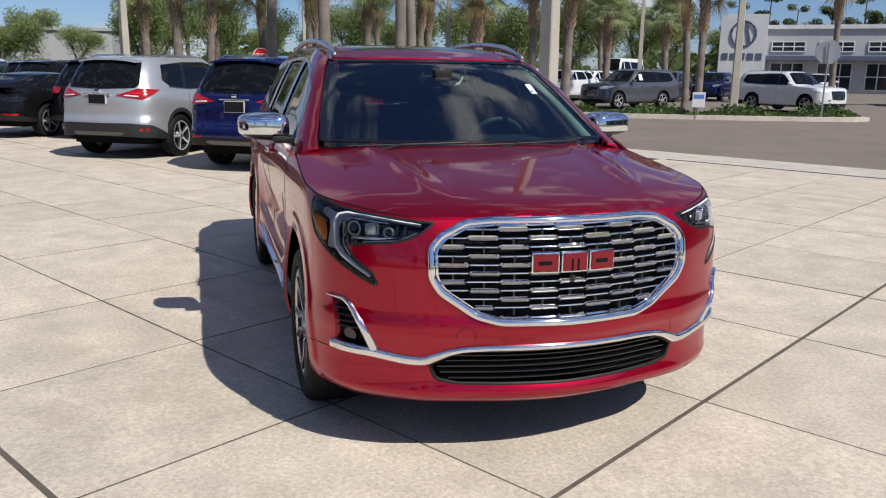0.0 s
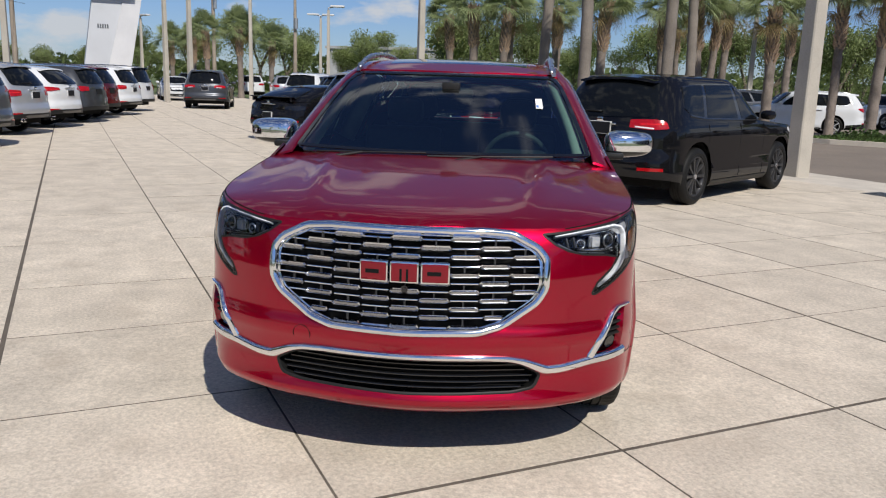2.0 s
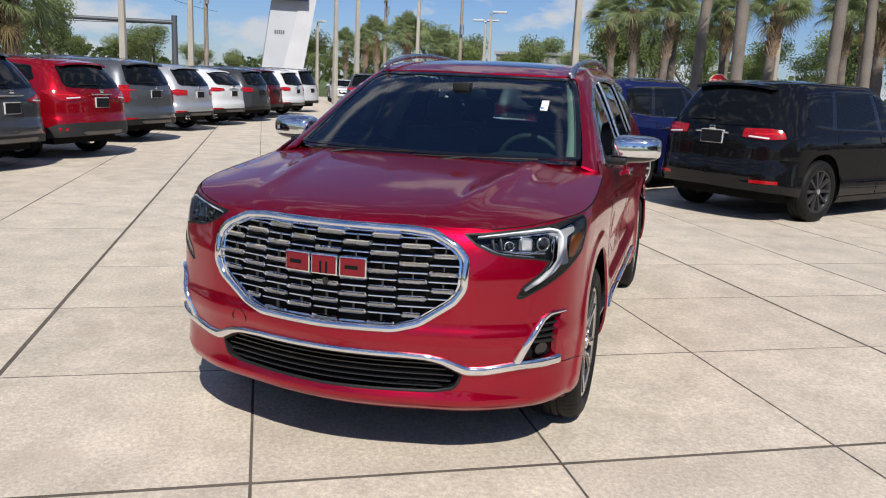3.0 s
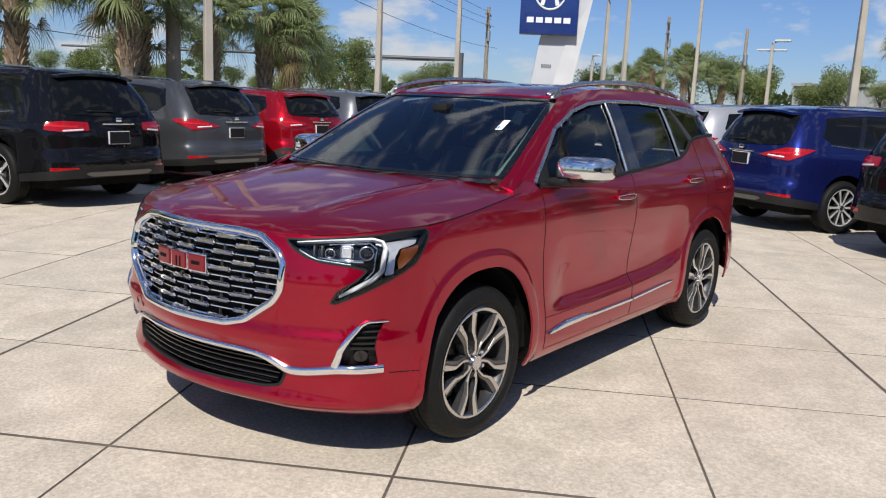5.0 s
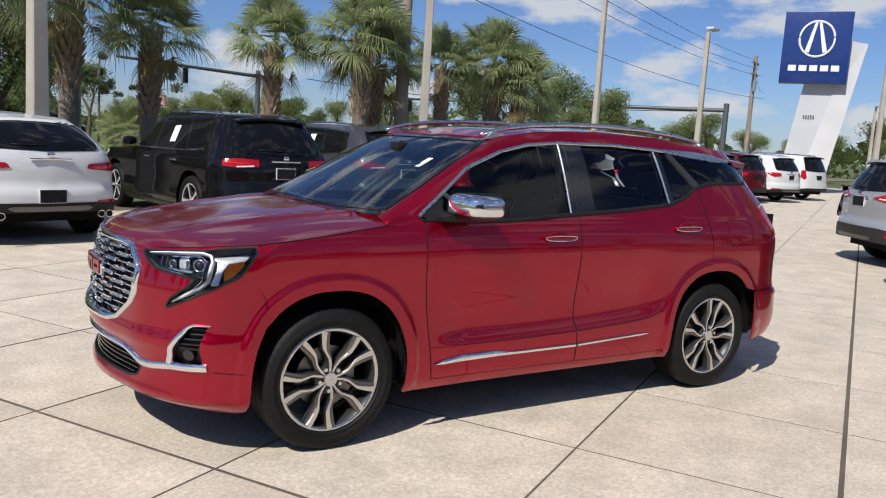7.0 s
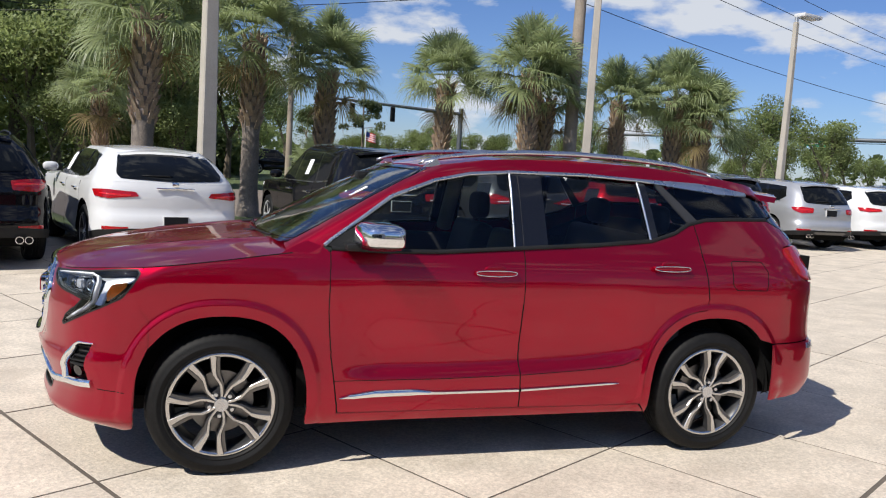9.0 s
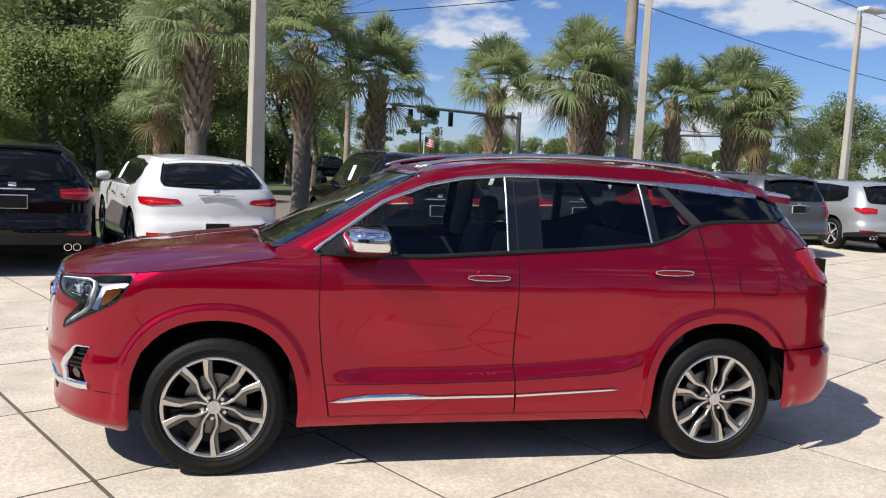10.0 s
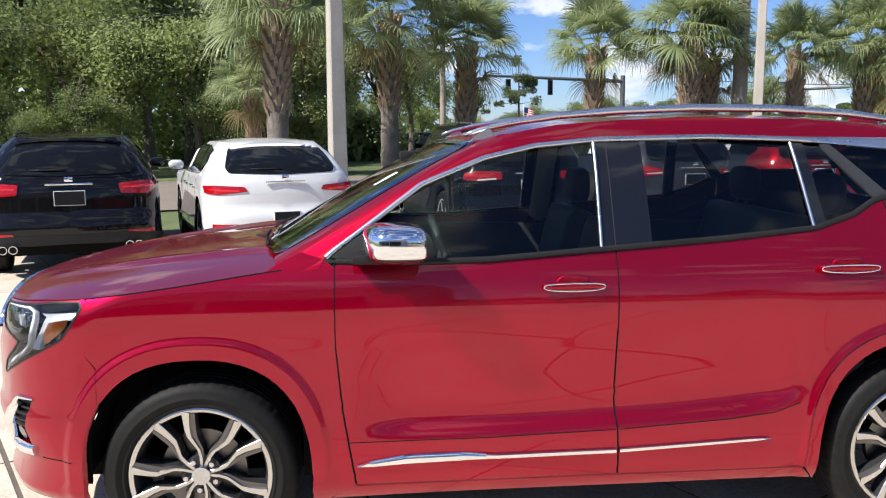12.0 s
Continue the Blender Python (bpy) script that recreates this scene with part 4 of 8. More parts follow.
    rod(bm, (2.255, 0, 0.745), (2.283, 0, 0.745), 0.014, seg=16)
    rod(bm, (2.283, 0, 0.745), (2.288, 0, 0.745), 0.008, seg=16)
    part("front_camera", bm, GLOSSBLACK, grille, smooth=True, angle=40)
    # lower intake
    intake = panel("lower_intake", LOW, LOW.path(both(INTAKE)), UNDER, SUV, grid=0.08, depth=0, lift=-0.07, label="black slatted lower intake")
    for z, yy in ((0.356, 0.45), (0.378, 0.48), (0.400, 0.49), (0.422, 0.46), (0.444, 0.43)):
        P, N = on(LOW, LOW.path([("y", y, z) for y in np.linspace(-yy, yy, 20)]), 0.05)
        ribbon("slat", P - N * 0.016, N, 0.008, 0.009, GLOSSBLACK, intake)
    P, N = on(LOW, LOW.path(both(INTAKE)), 0.03, True, soft=0.02)
    ribbon("surround", P, N, 0.012, 0.002, BLACK, intake, closed=True, sink=0.07)
    half = [("y", 0, 0.232), ("y", 0.5, 0.228), ("y", 0.80, 0.225), ("x", 1.86, 0.225), ("x", 1.86, 0.205), ("y", 0.8, 0.205), ("y", 0.5, 0.205), ("y", 0.0, 0.205)]
    panel("air_dam", LOW, LOW.path(half) + LOW.path(half[::-1], -1), BLACK, SUV, lift=-0.012)
    # round cover of the towing eye, its gap's shade painted as a dark ring
    s0 = LOW.s("y", -0.40, 0.535)
    P, N = on(LOW, [(s0 + 0.036 * math.cos(t), 0.535 + 0.036 * math.sin(t)) for t in np.linspace(0, 2 * math.pi, 25)[:-1]], 0.02, True)
    ribbon("tow_cover_gap", P, N, 0.0018, 0.0003, UNDER, SUV, closed=True, round_top=False)
    # bright strip across the bumper
    half = [("y", 0.0, 0.484), ("y", 0.30, 0.484), ("y", 0.40, 0.478), ("y", 0.455, 0.464), ("y", 0.535, 0.424), ("y", 0.60, 0.426), ("y", 0.72, 0.447), ("y", 0.80, 0.452), ("y", 0.85, 0.458)]
    q = LOW.path(half[1:][::-1], -1) + LOW.path(half)
    P, N = on(LOW, q, 0.015, soft=0.018)
    w = 0.026 + 0.014 * np.clip((np.abs(P[:, 1]) - 0.42) / 0.1, 0, 1)
    ribbon("bumper_strip", P, N, w, 0.015, CHROME, SUV, label="bright chrome strip across the bumper")
    for sd in (1, -1):
        fog = panel("fog_bezel", LOW, LOW.path(FOG, sd), BLACK, SUV, grid=0.05, depth=0, lift=-0.035, label="black ribbed fog lamp pocket")
        P, N = on(LOW, LOW.path([("x", 1.935, 0.652), ("y", 0.812, 0.650), ("y", 0.792, 0.63), ("y", 0.745, 0.53), ("y", 0.712, 0.462)], sd), 0.02, soft=0.012)
        ribbon("fog_trim", P, N, np.interp(np.arange(len(P)) / len(P), [0, 0.2, 1], [0.008, 0.016, 0.034]), 0.013, CHROME, fog, sink=0.03)
        # shade of the bumper's crease from fog lamp to arch, put on as dark strip
        P, N = on(LOW, LOW.path([("y", 0.862, 0.440), ("x", 1.92, 0.436), ("x", 1.80, 0.430)], sd))
        ribbon("bumper_seam", P, N, 0.004, 0.0004, UNDER, SUV, round_top=False)
        for z in (0.535, 0.56, 0.585, 0.61, 0.63):
            a = 0.752 + (z - 0.48) * 0.38
            P, N = on(LOW, LOW.path([("y", a, z), ("y", 0.838 + (z - 0.47) * 0.1, z)], sd), 0.02)
            ribbon("rib", P - N * 0.024, N, 0.010, 0.012, BLACK, fog)
        s = LOW.s("y", 0.80, 0.50, sd)
        p, nn = LOW.at(s, 0.505)[0], LOW.normal(np.array([s]), np.array([0.505]))[0]
        bm = bmesh.new()
        rod(bm, Vector(p) - Vector(nn) * 0.035, Vector(p) - Vector(nn) * 0.012, 0.030, 0.027, seg=20)
        part("fog_lamp", bm, GLOSSBLACK, fog, smooth=True, angle=40)
        build_headlamp(sd)


def build_headlamp(sd):
    lamp = panel("headlamp", LOW, LOW.path(LAMP, sd), GLOSSBLACK, SUV, grid=0.05, depth=0, lift=-0.055, label="dark headlamp with chrome light guide")
    P, N = on(LOW, LOW.path(LAMP, sd), 0.02, True, soft=0.008)
    ribbon("rim", P, N, 0.008, 0.001, BLACK, lamp, closed=True, sink=0.05, round_top=False)
    # bright hook: a plate along the top of the outer corner and a broad arm down into the leg
    plate = [("y", 0.79, 0.976), ("x", 1.86, 0.988), ("x", 1.790, 0.994), ("x", 1.772, 0.978), ("x", 1.792, 0.950), ("x", 1.868, 0.938), ("x", 1.896, 0.900), ("x", 1.912, 0.836), ("y", 0.846, 0.833), ("y", 0.850, 0.90), ("y", 0.836, 0.955)]
    panel("chrome_plate", LOW, LOW.path(plate, sd), REFLECTOR, lamp, grid=0.03, depth=0.02, lift=-0.005, tilt=0.30, soft=0.006, label="bright reflector plate")
    amber = [("x", 1.868, 0.930), ("x", 1.798, 0.944), ("x", 1.806, 0.920), ("x", 1.846, 0.882), ("x", 1.888, 0.850), ("x", 1.890, 0.885)]
    panel("side_marker", LOW, LOW.path(amber, sd), AMBER, lamp, grid=0.03, depth=0.012, lift=-0.006, soft=0.006, label="amber side marker")
    # white guide along the top, round the corner and down the leg, with a dark slot beside it
    guide = [("y", 0.548, 0.944), ("y", 0.66, 0.960), ("y", 0.785, 0.972), ("y", 0.818, 0.962), ("y", 0.834, 0.936), ("y", 0.838, 0.846), ("y", 0.818, 0.812), ("y", 0.728, 0.744)]
    P, N = on(LOW, LOW.path(guide, sd), 0.012, soft=0.008)
    n = len(P)
    ribbon("light_guide", P - N * 0.014, N, np.interp(np.arange(n) / n, [0, 0.1, 0.45, 0.6, 0.9, 1], [0.006, 0.011, 0.013, 0.019, 0.019, 0.008]), 0.012, WHITE_LENS, lamp, label="white light guide")
    inner = [(k, v - 0.020 if i > 2 else v, z - 0.012 if i < 4 else z) for i, (k, v, z) in enumerate(guide)][1:-1]
    P, N = on(LOW, LOW.path(inner, sd), 0.012, soft=0.008)
    ribbon("light_bar", P - N * 0.024, N, 0.005, 0.006, CHROME, lamp)
    # bright fin under the projectors and a dark shelf over it
    P, N = on(LOW, LOW.path([("y", 0.640, 0.893), ("y", 0.70, 0.886), ("y", 0.785, 0.882)], sd), 0.02)
    ribbon("lower_fin", P - N * 0.016, N, np.linspace(0.004, 0.017, len(P)), 0.008, CHROME, lamp)
    P, N = on(LOW, LOW.path([("y", 0.565, 0.915), ("y", 0.63, 0.884), ("y", 0.75, 0.870)], sd), 0.02, soft=0.01)
    ribbon("light_bar", P - N * 0.012, N, 0.005, 0.004, SATIN, lamp)
    for y, z, r, square in ((0.668, 0.917, 0.014, False), (0.724, 0.924, 0.020, True), (0.788, 0.922, 0.022, False)):
        s = LOW.s("y", y, z, sd)
        p, nn = Vector(LOW.at(s, z)[0]), Vector(LOW.normal(np.array([s]), np.array([z]))[0])
        m = Matrix.Translation(p - nn * 0.050) @ Matrix.Rotation(math.atan2(nn.y, nn.x), 4, "Z")
        bm = bmesh.new()
        if square:
            box(bm, -0.004, 0.026, -r, r, -r, r, 0.006, m)
        else:
            superball(bm, m @ Vector((0.008, 0, 0)), (r, r, r), 1.0, 20, 12)
        part("projector_lens", bm, REFLECTOR if square else GLOSSBLACK, lamp, smooth=True, angle=40)
        bm = bmesh.new()
        ring = [m @ Vector((0.012, (r + 0.005) * math.copysign(abs(math.cos(t)) ** (0.4 if square else 1), math.cos(t)), (r + 0.004) * math.copysign(abs(math.sin(t)) ** (0.4 if square else 1), math.sin(t)))) for t in np.linspace(0, 2 * math.pi, 29)[:-1]]
        loop_tube(bm, ring, 0.0035, 6, True)
        part("projector_frame", bm, SATIN, lamp, smooth=True)
    for y in (0.605, 0.633):
        P, N = on(LOW, LOW.path([("y", y, 0.945), ("y", y + 0.012, 0.900)], sd), 0.02)
        ribbon("inner_fin", P - N * 0.040, N, 0.010, 0.012, GRAPHITE, lamp)
    panel("lens", LOW, LOW.path(LAMP, sd), LENS, lamp, grid=0.05, depth=0, lift=-0.001, label="clear headlamp lens")


def superball(bm, c, r, n=0.7, seg=28, rings=16, m=None):
    """A rounded pillow shape."""
    v = bmesh.ops.create_uvsphere(bm, u_segments=seg, v_segments=rings, radius=1.0)["verts"]
    for q in v:
        q.co = Vector(tuple(math.copysign(abs(a) ** n, a) for a in q.co))
        q.co = Vector((q.co.x * r[0], q.co.y * r[1], q.co.z * r[2]))
    bmesh.ops.transform(bm, verts=v, matrix=Matrix.Translation(c) @ (m or Matrix.Identity(4)))
    return v


def build_suv_trim(dlo_top):
    for sd in (1, -1):
        # bright lower door mouldings
        P, N = on(LOW, LOW.path([("x", 0.796, 0.381), ("x", 0.62, 0.398), ("x", 0.40, 0.401), ("x", 0.28, 0.396), ("x", -0.166, 0.400)], sd), 0.02, soft=0.04)
        ribbon("door_moulding", P, N, np.interp(-P[:, 0], [-0.796, -0.74, -0.62, -0.42, -0.30, 0.166], [0.004, 0.026, 0.038, 0.036, 0.020, 0.019]), 0.015, CHROME, SUV, label="chrome moulding low on the door")
        P, N = on(LOW, LOW.path([("x", -0.180, 0.4005), ("x", -0.76, 0.428)], sd), 0.02)
        ribbon("door_moulding", P, N, np.interp(-P[:, 0], [0.18, 0.70, 0.76], [0.018, 0.016, 0.005]), 0.014, CHROME, SUV)
        # crease low on the doors, its shade drawn as a thin dark strip
        for path in ([("x", 0.83, 0.468), ("x", 0.3, 0.468), ("x", -0.165, 0.480)], [("x", -0.18, 0.480), ("x", -0.6, 0.505), ("x", -0.78, 0.525), ("x", -0.88, 0.56)]):
            P, N = on(LOW, LOW.path(path, sd), soft=0.05)
            ribbon("cladding_seam", P, N, 0.0035, 0.0004, UNDER, SUV, round_top=False)
        # door handles
        for x, z in ((0.0, 1.026), (-1.048, 1.071)):
            s = LOW.s("x", x, z, sd)
            p, nn = Vector(LOW.at(s, z)[0]), Vector(LOW.normal(np.array([s]), np.array([z]))[0])
            m = Matrix.Translation(p) @ Matrix.Rotation(math.atan2(nn.y, nn.x) - math.pi / 2, 4, "Z")
            bm = bmesh.new()
            superball(bm, (0, 0.0, 0.004), (0.062, 0.006, 0.038), 0.85)
            bmesh.ops.transform(bm, verts=bm.verts, matrix=m)
            cup = part("handle_recess", bm, RED, SUV, smooth=True)
            bm = bmesh.new()
            box(bm, -0.115, 0.115, 0.018, 0.040, -0.016, 0.016, 0.008)
            for v in bm.verts:
                k = abs(v.co.x) / 0.115
                v.co.z *= 1 - 0.35 * k * k
                v.co.y -= 0.012 * k * k
            bmesh.ops.transform(bm, verts=bm.verts, matrix=m)
            h = part("door_handle", bm, RED, SUV, smooth=True, angle=50, label="red door handle with chrome edging")
            loop = [(0.112 * math.copysign(abs(math.cos(t)) ** 0.35, math.cos(t)), 0, 0.0145 * math.copysign(abs(math.sin(t)) ** 0.6, math.sin(t))) for t in np.linspace(0, 2 * math.pi, 41)[:-1]]
            loop = [m @ Vector((a, 0.039 - 0.012 * (a / 0.115) ** 2, c * (1 - 0.35 * (a / 0.115) ** 2))) for a, b, c in loop]
            bm = bmesh.new()
            loop_tube(bm, loop, 0.0028, 6, True)
            part("chrome_edge", bm, CHROME, h, smooth=True)
            bm = bmesh.new()
            for a in (-0.095, 0.095):
                box(bm, a - 0.014, a + 0.014, -0.006, 0.03, -0.010, 0.010, 0.004)
            bmesh.ops.transform(bm, verts=bm.verts, matrix=m)
            part("handle_foot", bm, RED, h, smooth=True, angle=40)
        # filler flap: a dark line on the panel paints in its gap's shade
        if sd == 1:
            q = [("x", -1.45, 1.118), ("x", -1.66, 1.118), ("x", -1.70, 1.06), ("x", -1.69, 0.955), ("x", -1.48, 0.955), ("x", -1.452, 0.99)]
            P, N = on(LOW, LOW.path(q, sd), 0.02, True, soft=0.04)
            ribbon("filler_flap_gap", P, N, 0.005, 0.0006, UNDER, SUV, closed=True, round_top=False)
        # tail lamp
        q = [("x", -1.852, 1.195), ("x", -1.98, 1.21), ("r", 0.62, 1.17), ("r", 0.60, 1.06), ("r", 0.70, 1.0), ("x", -2.03, 1.012), ("x", -1.955, 1.042), ("x", -1.85, 1.165)]
        panel("tail_lamp", LOW, LOW.path(q, sd), TAIL_DIM, SUV, grid=0.04, depth=0.02, lift=0.006, soft=0.012, label="red tail lamp")
        q = [("x", -1.86, 0.665), ("x", -2.06, 0.63), ("r", 0.6, 0.61), ("r", 0.6, 0.585), ("x", -2.06, 0.60)]
        panel("rear_reflector", LOW, LOW.path(q[1:], sd), SATIN, SUV, grid=0.04, depth=0.01, lift=0.004)
        build_mirror(sd)
        # roof rail
        pts = [(x, sd * (0.575 - 0.015 * abs(x + 0.5)), z) for x, z in ((0.36, 1.572), (0.30, 1.592), (0.18, 1.618), (0.0, 1.644), (-0.25, 1.663), (-0.55, 1.673), (-0.9, 1.668), (-1.2, 1.648), (-1.4, 1.620), (-1.52, 1.590), (-1.56, 1.572))]
        pp = np.array(round_path(pts, 0.05, False))
        n = len(pp)
        bm = bmesh.new()
        rad = [0.016 * min(1, 0.5 + 3 * min(i, n - 1 - i) / n) for i in range(n)]
        loop_tube(bm, pp, rad, 10)
        for v in bm.verts:
            v.co.y = sd * 0.575 + (v.co.y - sd * 0.575) * 1.2
        rail = part("roof_rail", bm, SATIN, SUV, smooth=True, label="satin silver roof rail")
        for x0, x1 in ((0.34, 0.24), (-1.44, -1.56)):
            bm = bmesh.new()
            a, b = float(np.interp(-x0, -pp[:, 0], pp[:, 2])), float(np.interp(-x1, -pp[:, 0], pp[:, 2]))
            zs = (float(roof_height(np.array([x0]), np.array([0.57]))[0]) - 0.01, float(roof_height(np.array([x1]), np.array([0.57]))[0]) - 0.01)
            vs = [bm.verts.new((x, sd * (0.575 + t), z)) for t in (-0.012, 0.012) for x, z in ((x0, zs[0]), (x1, zs[1]), (x1 + 0.03, b - 0.004), (x0 - 0.03, a - 0.004))]
            for f in ((0, 1, 2, 3), (4, 5, 6, 7), (0, 1, 5, 4), (1, 2, 6, 5), (2, 3, 7, 6), (3, 0, 4, 7)):
                bm.faces.new([vs[i] for i in f])
            part("rail_foot", bm, SATIN, rail)
    # cowl and wipers
    sheet("cowl", lambda x, y: 1.128 + 0 * x - 0.02 * (np.abs(y) / 0.75) ** 2 + 0.05 * (1.12 - x) * 0, [(1.19, -0.3), (1.20, 0.0), (1.19, 0.3), (1.12, 0.6), (1.03, 0.76), (0.95, 0.76), (1.0, 0.5), (1.06, 0.0), (1.0, -0.5), (0.95, -0.76), (1.03, -0.76), (1.12, -0.6)], BLACK, SUV, grid=0.08)
    for y0, y1 in ((-0.05, 0.56), (-0.62, -0.06)):
        bm = bmesh.new()
        a, b = Vector((1.13, y0 + 0.02, 1.150)), Vector((1.00 if abs(y1) > 0.3 else 1.10, y1, 1.190))
        s0, s1 = TOP.s("y", y0, 1.16), TOP.s("y", y1, 1.20)
        pts = [Vector(TOP.at(TOP.s("y", y, z), z)[0] + 0.012 * TOP.normal(np.array([TOP.s("y", y, z)]), np.array([z]))[0]) for y, z in zip(np.linspace(y0, y1, 8), np.linspace(1.130, 1.143, 8))]
        loop_tube(bm, pts, 0.005, 6)
        rod(bm, pts[3], pts[3] + Vector((0.06, -0.12, -0.02)), 0.007, 0.010, 8)
        part("wiper", bm, BLACK, SUV, smooth=True, angle=50)
    # roof aerial fin and rear spoiler
    bm = bmesh.new()
    superball(bm, (-1.62, 0, 1.60), (0.09, 0.025, 0.045), 0.9, 14, 8)
    part("aerial_fin", bm, RED, SUV, smooth=True)
    sheet("spoiler", lambda x, y: 1.552 - 0.10 * (-1.78 - x) * 0 - 0.05 * (np.abs(y) / 0.6) ** 2.5 - 0.10 * np.clip(-1.75 - x, 0, 1), [(-1.78, 0.585), (-1.95, 0.575), (-2.03, 0.45), (-2.055, 0.0), (-2.03, -0.45), (-1.95, -0.575), (-1.78, -0.585)], RED, SUV, depth=0.035, lift=0.004)


def build_mirror(sd):
    c = Vector((0.665, sd * 0.985, 1.197))
    full = bmesh.new()
    superball(full, (0, 0, 0), (0.108, 0.128, 0.078), 0.56, 40, 26)
    for v in full.verts:
        t = (v.co.y * sd + 0.128) / 0.256
        v.co.z *= 1.0 - 0.20 * t
        v.co.x = max(v.co.x, -0.085) - 0.04 * t
        v.co.z += 0.010 * t
    cap = full.copy()
    bmesh.ops.bisect_plane(cap, geom=cap.verts[:] + cap.edges[:] + cap.faces[:], plane_co=(0, 0, -0.030), plane_no=(0, 0, 1), clear_inner=True)
    bmesh.ops.bisect_plane(full, geom=full.verts[:] + full.edges[:] + full.faces[:], plane_co=(0, 0, -0.030), plane_no=(0, 0, 1), clear_outer=True)
    for b in (cap, full):
        bmesh.ops.transform(b, verts=b.verts, matrix=Matrix.Translation(c))
    mirror = part("side_mirror", cap, CHROME, SUV, smooth=True, label="chrome-capped side mirror")
    for v in full.verts:
        v.co = c + (v.co - c) * 0.985
    part("lower_shell", full, GLOSSBLACK, mirror, smooth=True)
    bm = bmesh.new()
    box(bm, 0.64, 0.80, min(sd * 0.83, sd * 0.95), max(sd * 0.83, sd * 0.95), 1.125, 1.160, 0.014)
    part("arm", bm, BLACK, mirror, smooth=True, angle=50)
    bm = bmesh.new()
    superball(bm, c + Vector((-0.108, 0, 0)), (0.004, 0.108, 0.056), 0.7, 20, 10)
    part("mirror_glass", bm, CHROME, mirror, smooth=True)


def build_suv_inside():
    sheet("headliner", lambda x, y: roof_height(x, y) - 0.03, [(0.30, 0.52), (0.30, -0.52), (-1.7, -0.52), (-1.7, 0.52)], CREAM, SUV, grid=0.2, depth=0)
    bm = bmesh.new()
    box(bm, -0.9, 0.9, -0.82, 0.82, 0.24, 0.32)
    box(bm, -2.15, 1.92, -0.62, 0.62, 0.26, 0.33)
    box(bm, -2.12, -1.82, -0.68, 0.68, 0.34, 0.42)
    box(bm, 0.95, 1.0, -0.8, 0.8, 0.3, 1.05)
    box(bm, -2.1, -1.9, -0.75, 0.75, 0.4, 1.15)
    part("cabin_floor", bm, UNDER, SUV)
    bm = bmesh.new()
    box(bm, 0.52, 1.12, -0.76, 0.76, 0.80, 1.085, 0.06)
    box(bm, 0.50, 0.80, 0.20, 0.56, 1.02, 1.14, 0.05)
    box(bm, 0.46, 0.53, -0.16, 0.16, 0.90, 1.10, 0.015)
    part("dashboard", bm, DASH, SUV, smooth=True, angle=50)
    bm = bmesh.new()
    ring = [(0.42 + 0.185 * math.sin(a) * 0.35, 0.38 + 0.185 * math.cos(a), 1.04 + 0.185 * math.sin(a)) for a in np.linspace(0, 2 * math.pi, 37)[:-1]]
    loop_tube(bm, ring, 0.016, 8, True)
    for a in (0.1, math.pi - 0.1, -math.pi / 2):
        rod(bm, (0.44, 0.38, 1.04), (0.42 + 0.18 * math.sin(a) * 0.35, 0.38 + 0.18 * math.cos(a), 1.04 + 0.18 * math.sin(a)), 0.014, seg=8)
    superball(bm, (0.43, 0.38, 1.04), (0.03, 0.07, 0.06), 0.8, 16, 10)
    part("steering_wheel", bm, LEATHER, SUV, smooth=True)

    def seat(x, y, w):
        bm = bmesh.new()
        box(bm, x - 0.05, x + 0.48, y - w, y + w, 0.48, 0.64, 0.06)
        back = box(bm, -0.07, 0.07, y - w, y + w, 0.0, 0.60, 0.055, Matrix.Translation((x - 0.04, 0, 0.62)) @ Matrix.Rotation(radians(-14), 4, "Y"))
        s = part("seat", bm, LEATHER, SUV, smooth=True, angle=60, label="black leather seat")
        for k in ((0,) if w < 0.4 else (-0.38, 0.38)):
            bm = bmesh.new()
            superball(bm, (x - 0.21, y + k, 1.31), (0.05, 0.125, 0.09), 0.6, 18, 12)
            for e in (-0.05, 0.05):
                rod(bm, (x - 0.19, y + k + e, 1.16), (x - 0.205, y + k + e, 1.28), 0.008, seg=6)
            part("headrest", bm, LEATHER, s, smooth=True, angle=60)
        return s
    seat(-0.12, 0.38, 0.26)
    seat(-0.12, -0.38, 0.26)
    seat(-1.02, 0.0, 0.66)
    for sd in (1, -1):
        bm = bmesh.new()
        box(bm, -1.2, 0.9, min(sd * 0.76, sd * 0.80), max(sd * 0.76, sd * 0.80), 0.35, 1.08, 0.02)
        part("door_lining", bm, DASH, SUV)
        pts = [Vector(TOP.at(TOP.s("y", y, z, sd), z)[0]) + Vector((-0.04, -sd * 0.065, -0.02)) for y, z in ((0.62, 1.53), (0.66, 1.46), (0.70, 1.36), (0.735, 1.26), (0.765, 1.15))]
        bm = bmesh.new()
        loop_tube(bm, pts, 0.028, 8)
        part("pillar_lining", bm, TAUPE, SUV, smooth=True)
        bm = bmesh.new()
        pts = [Vector(TOP.at(TOP.s("x", x, z, sd), z)[0]) + Vector((0, -sd * 0.10, 0)) for x, z in ((-0.20, 1.12), (-0.215, 1.35), (-0.22, 1.53))]
        loop_tube(bm, pts, 0.055, 8)
        part("pillar_lining", bm, TAUPE, SUV, smooth=True)
    bm = bmesh.new()
    superball(bm, (0.47, 0.0, 1.44), (0.02, 0.12, 0.035), 0.6, 18, 10)
    rod(bm, (0.48, 0, 1.46), (0.55, 0, 1.50), 0.012, seg=8)
    box(bm, 0.52, 0.60, -0.05, 0.05, 1.455, 1.50, 0.01)
    part("rear_view_mirror", bm, BLACK, SUV, smooth=True, angle=50)
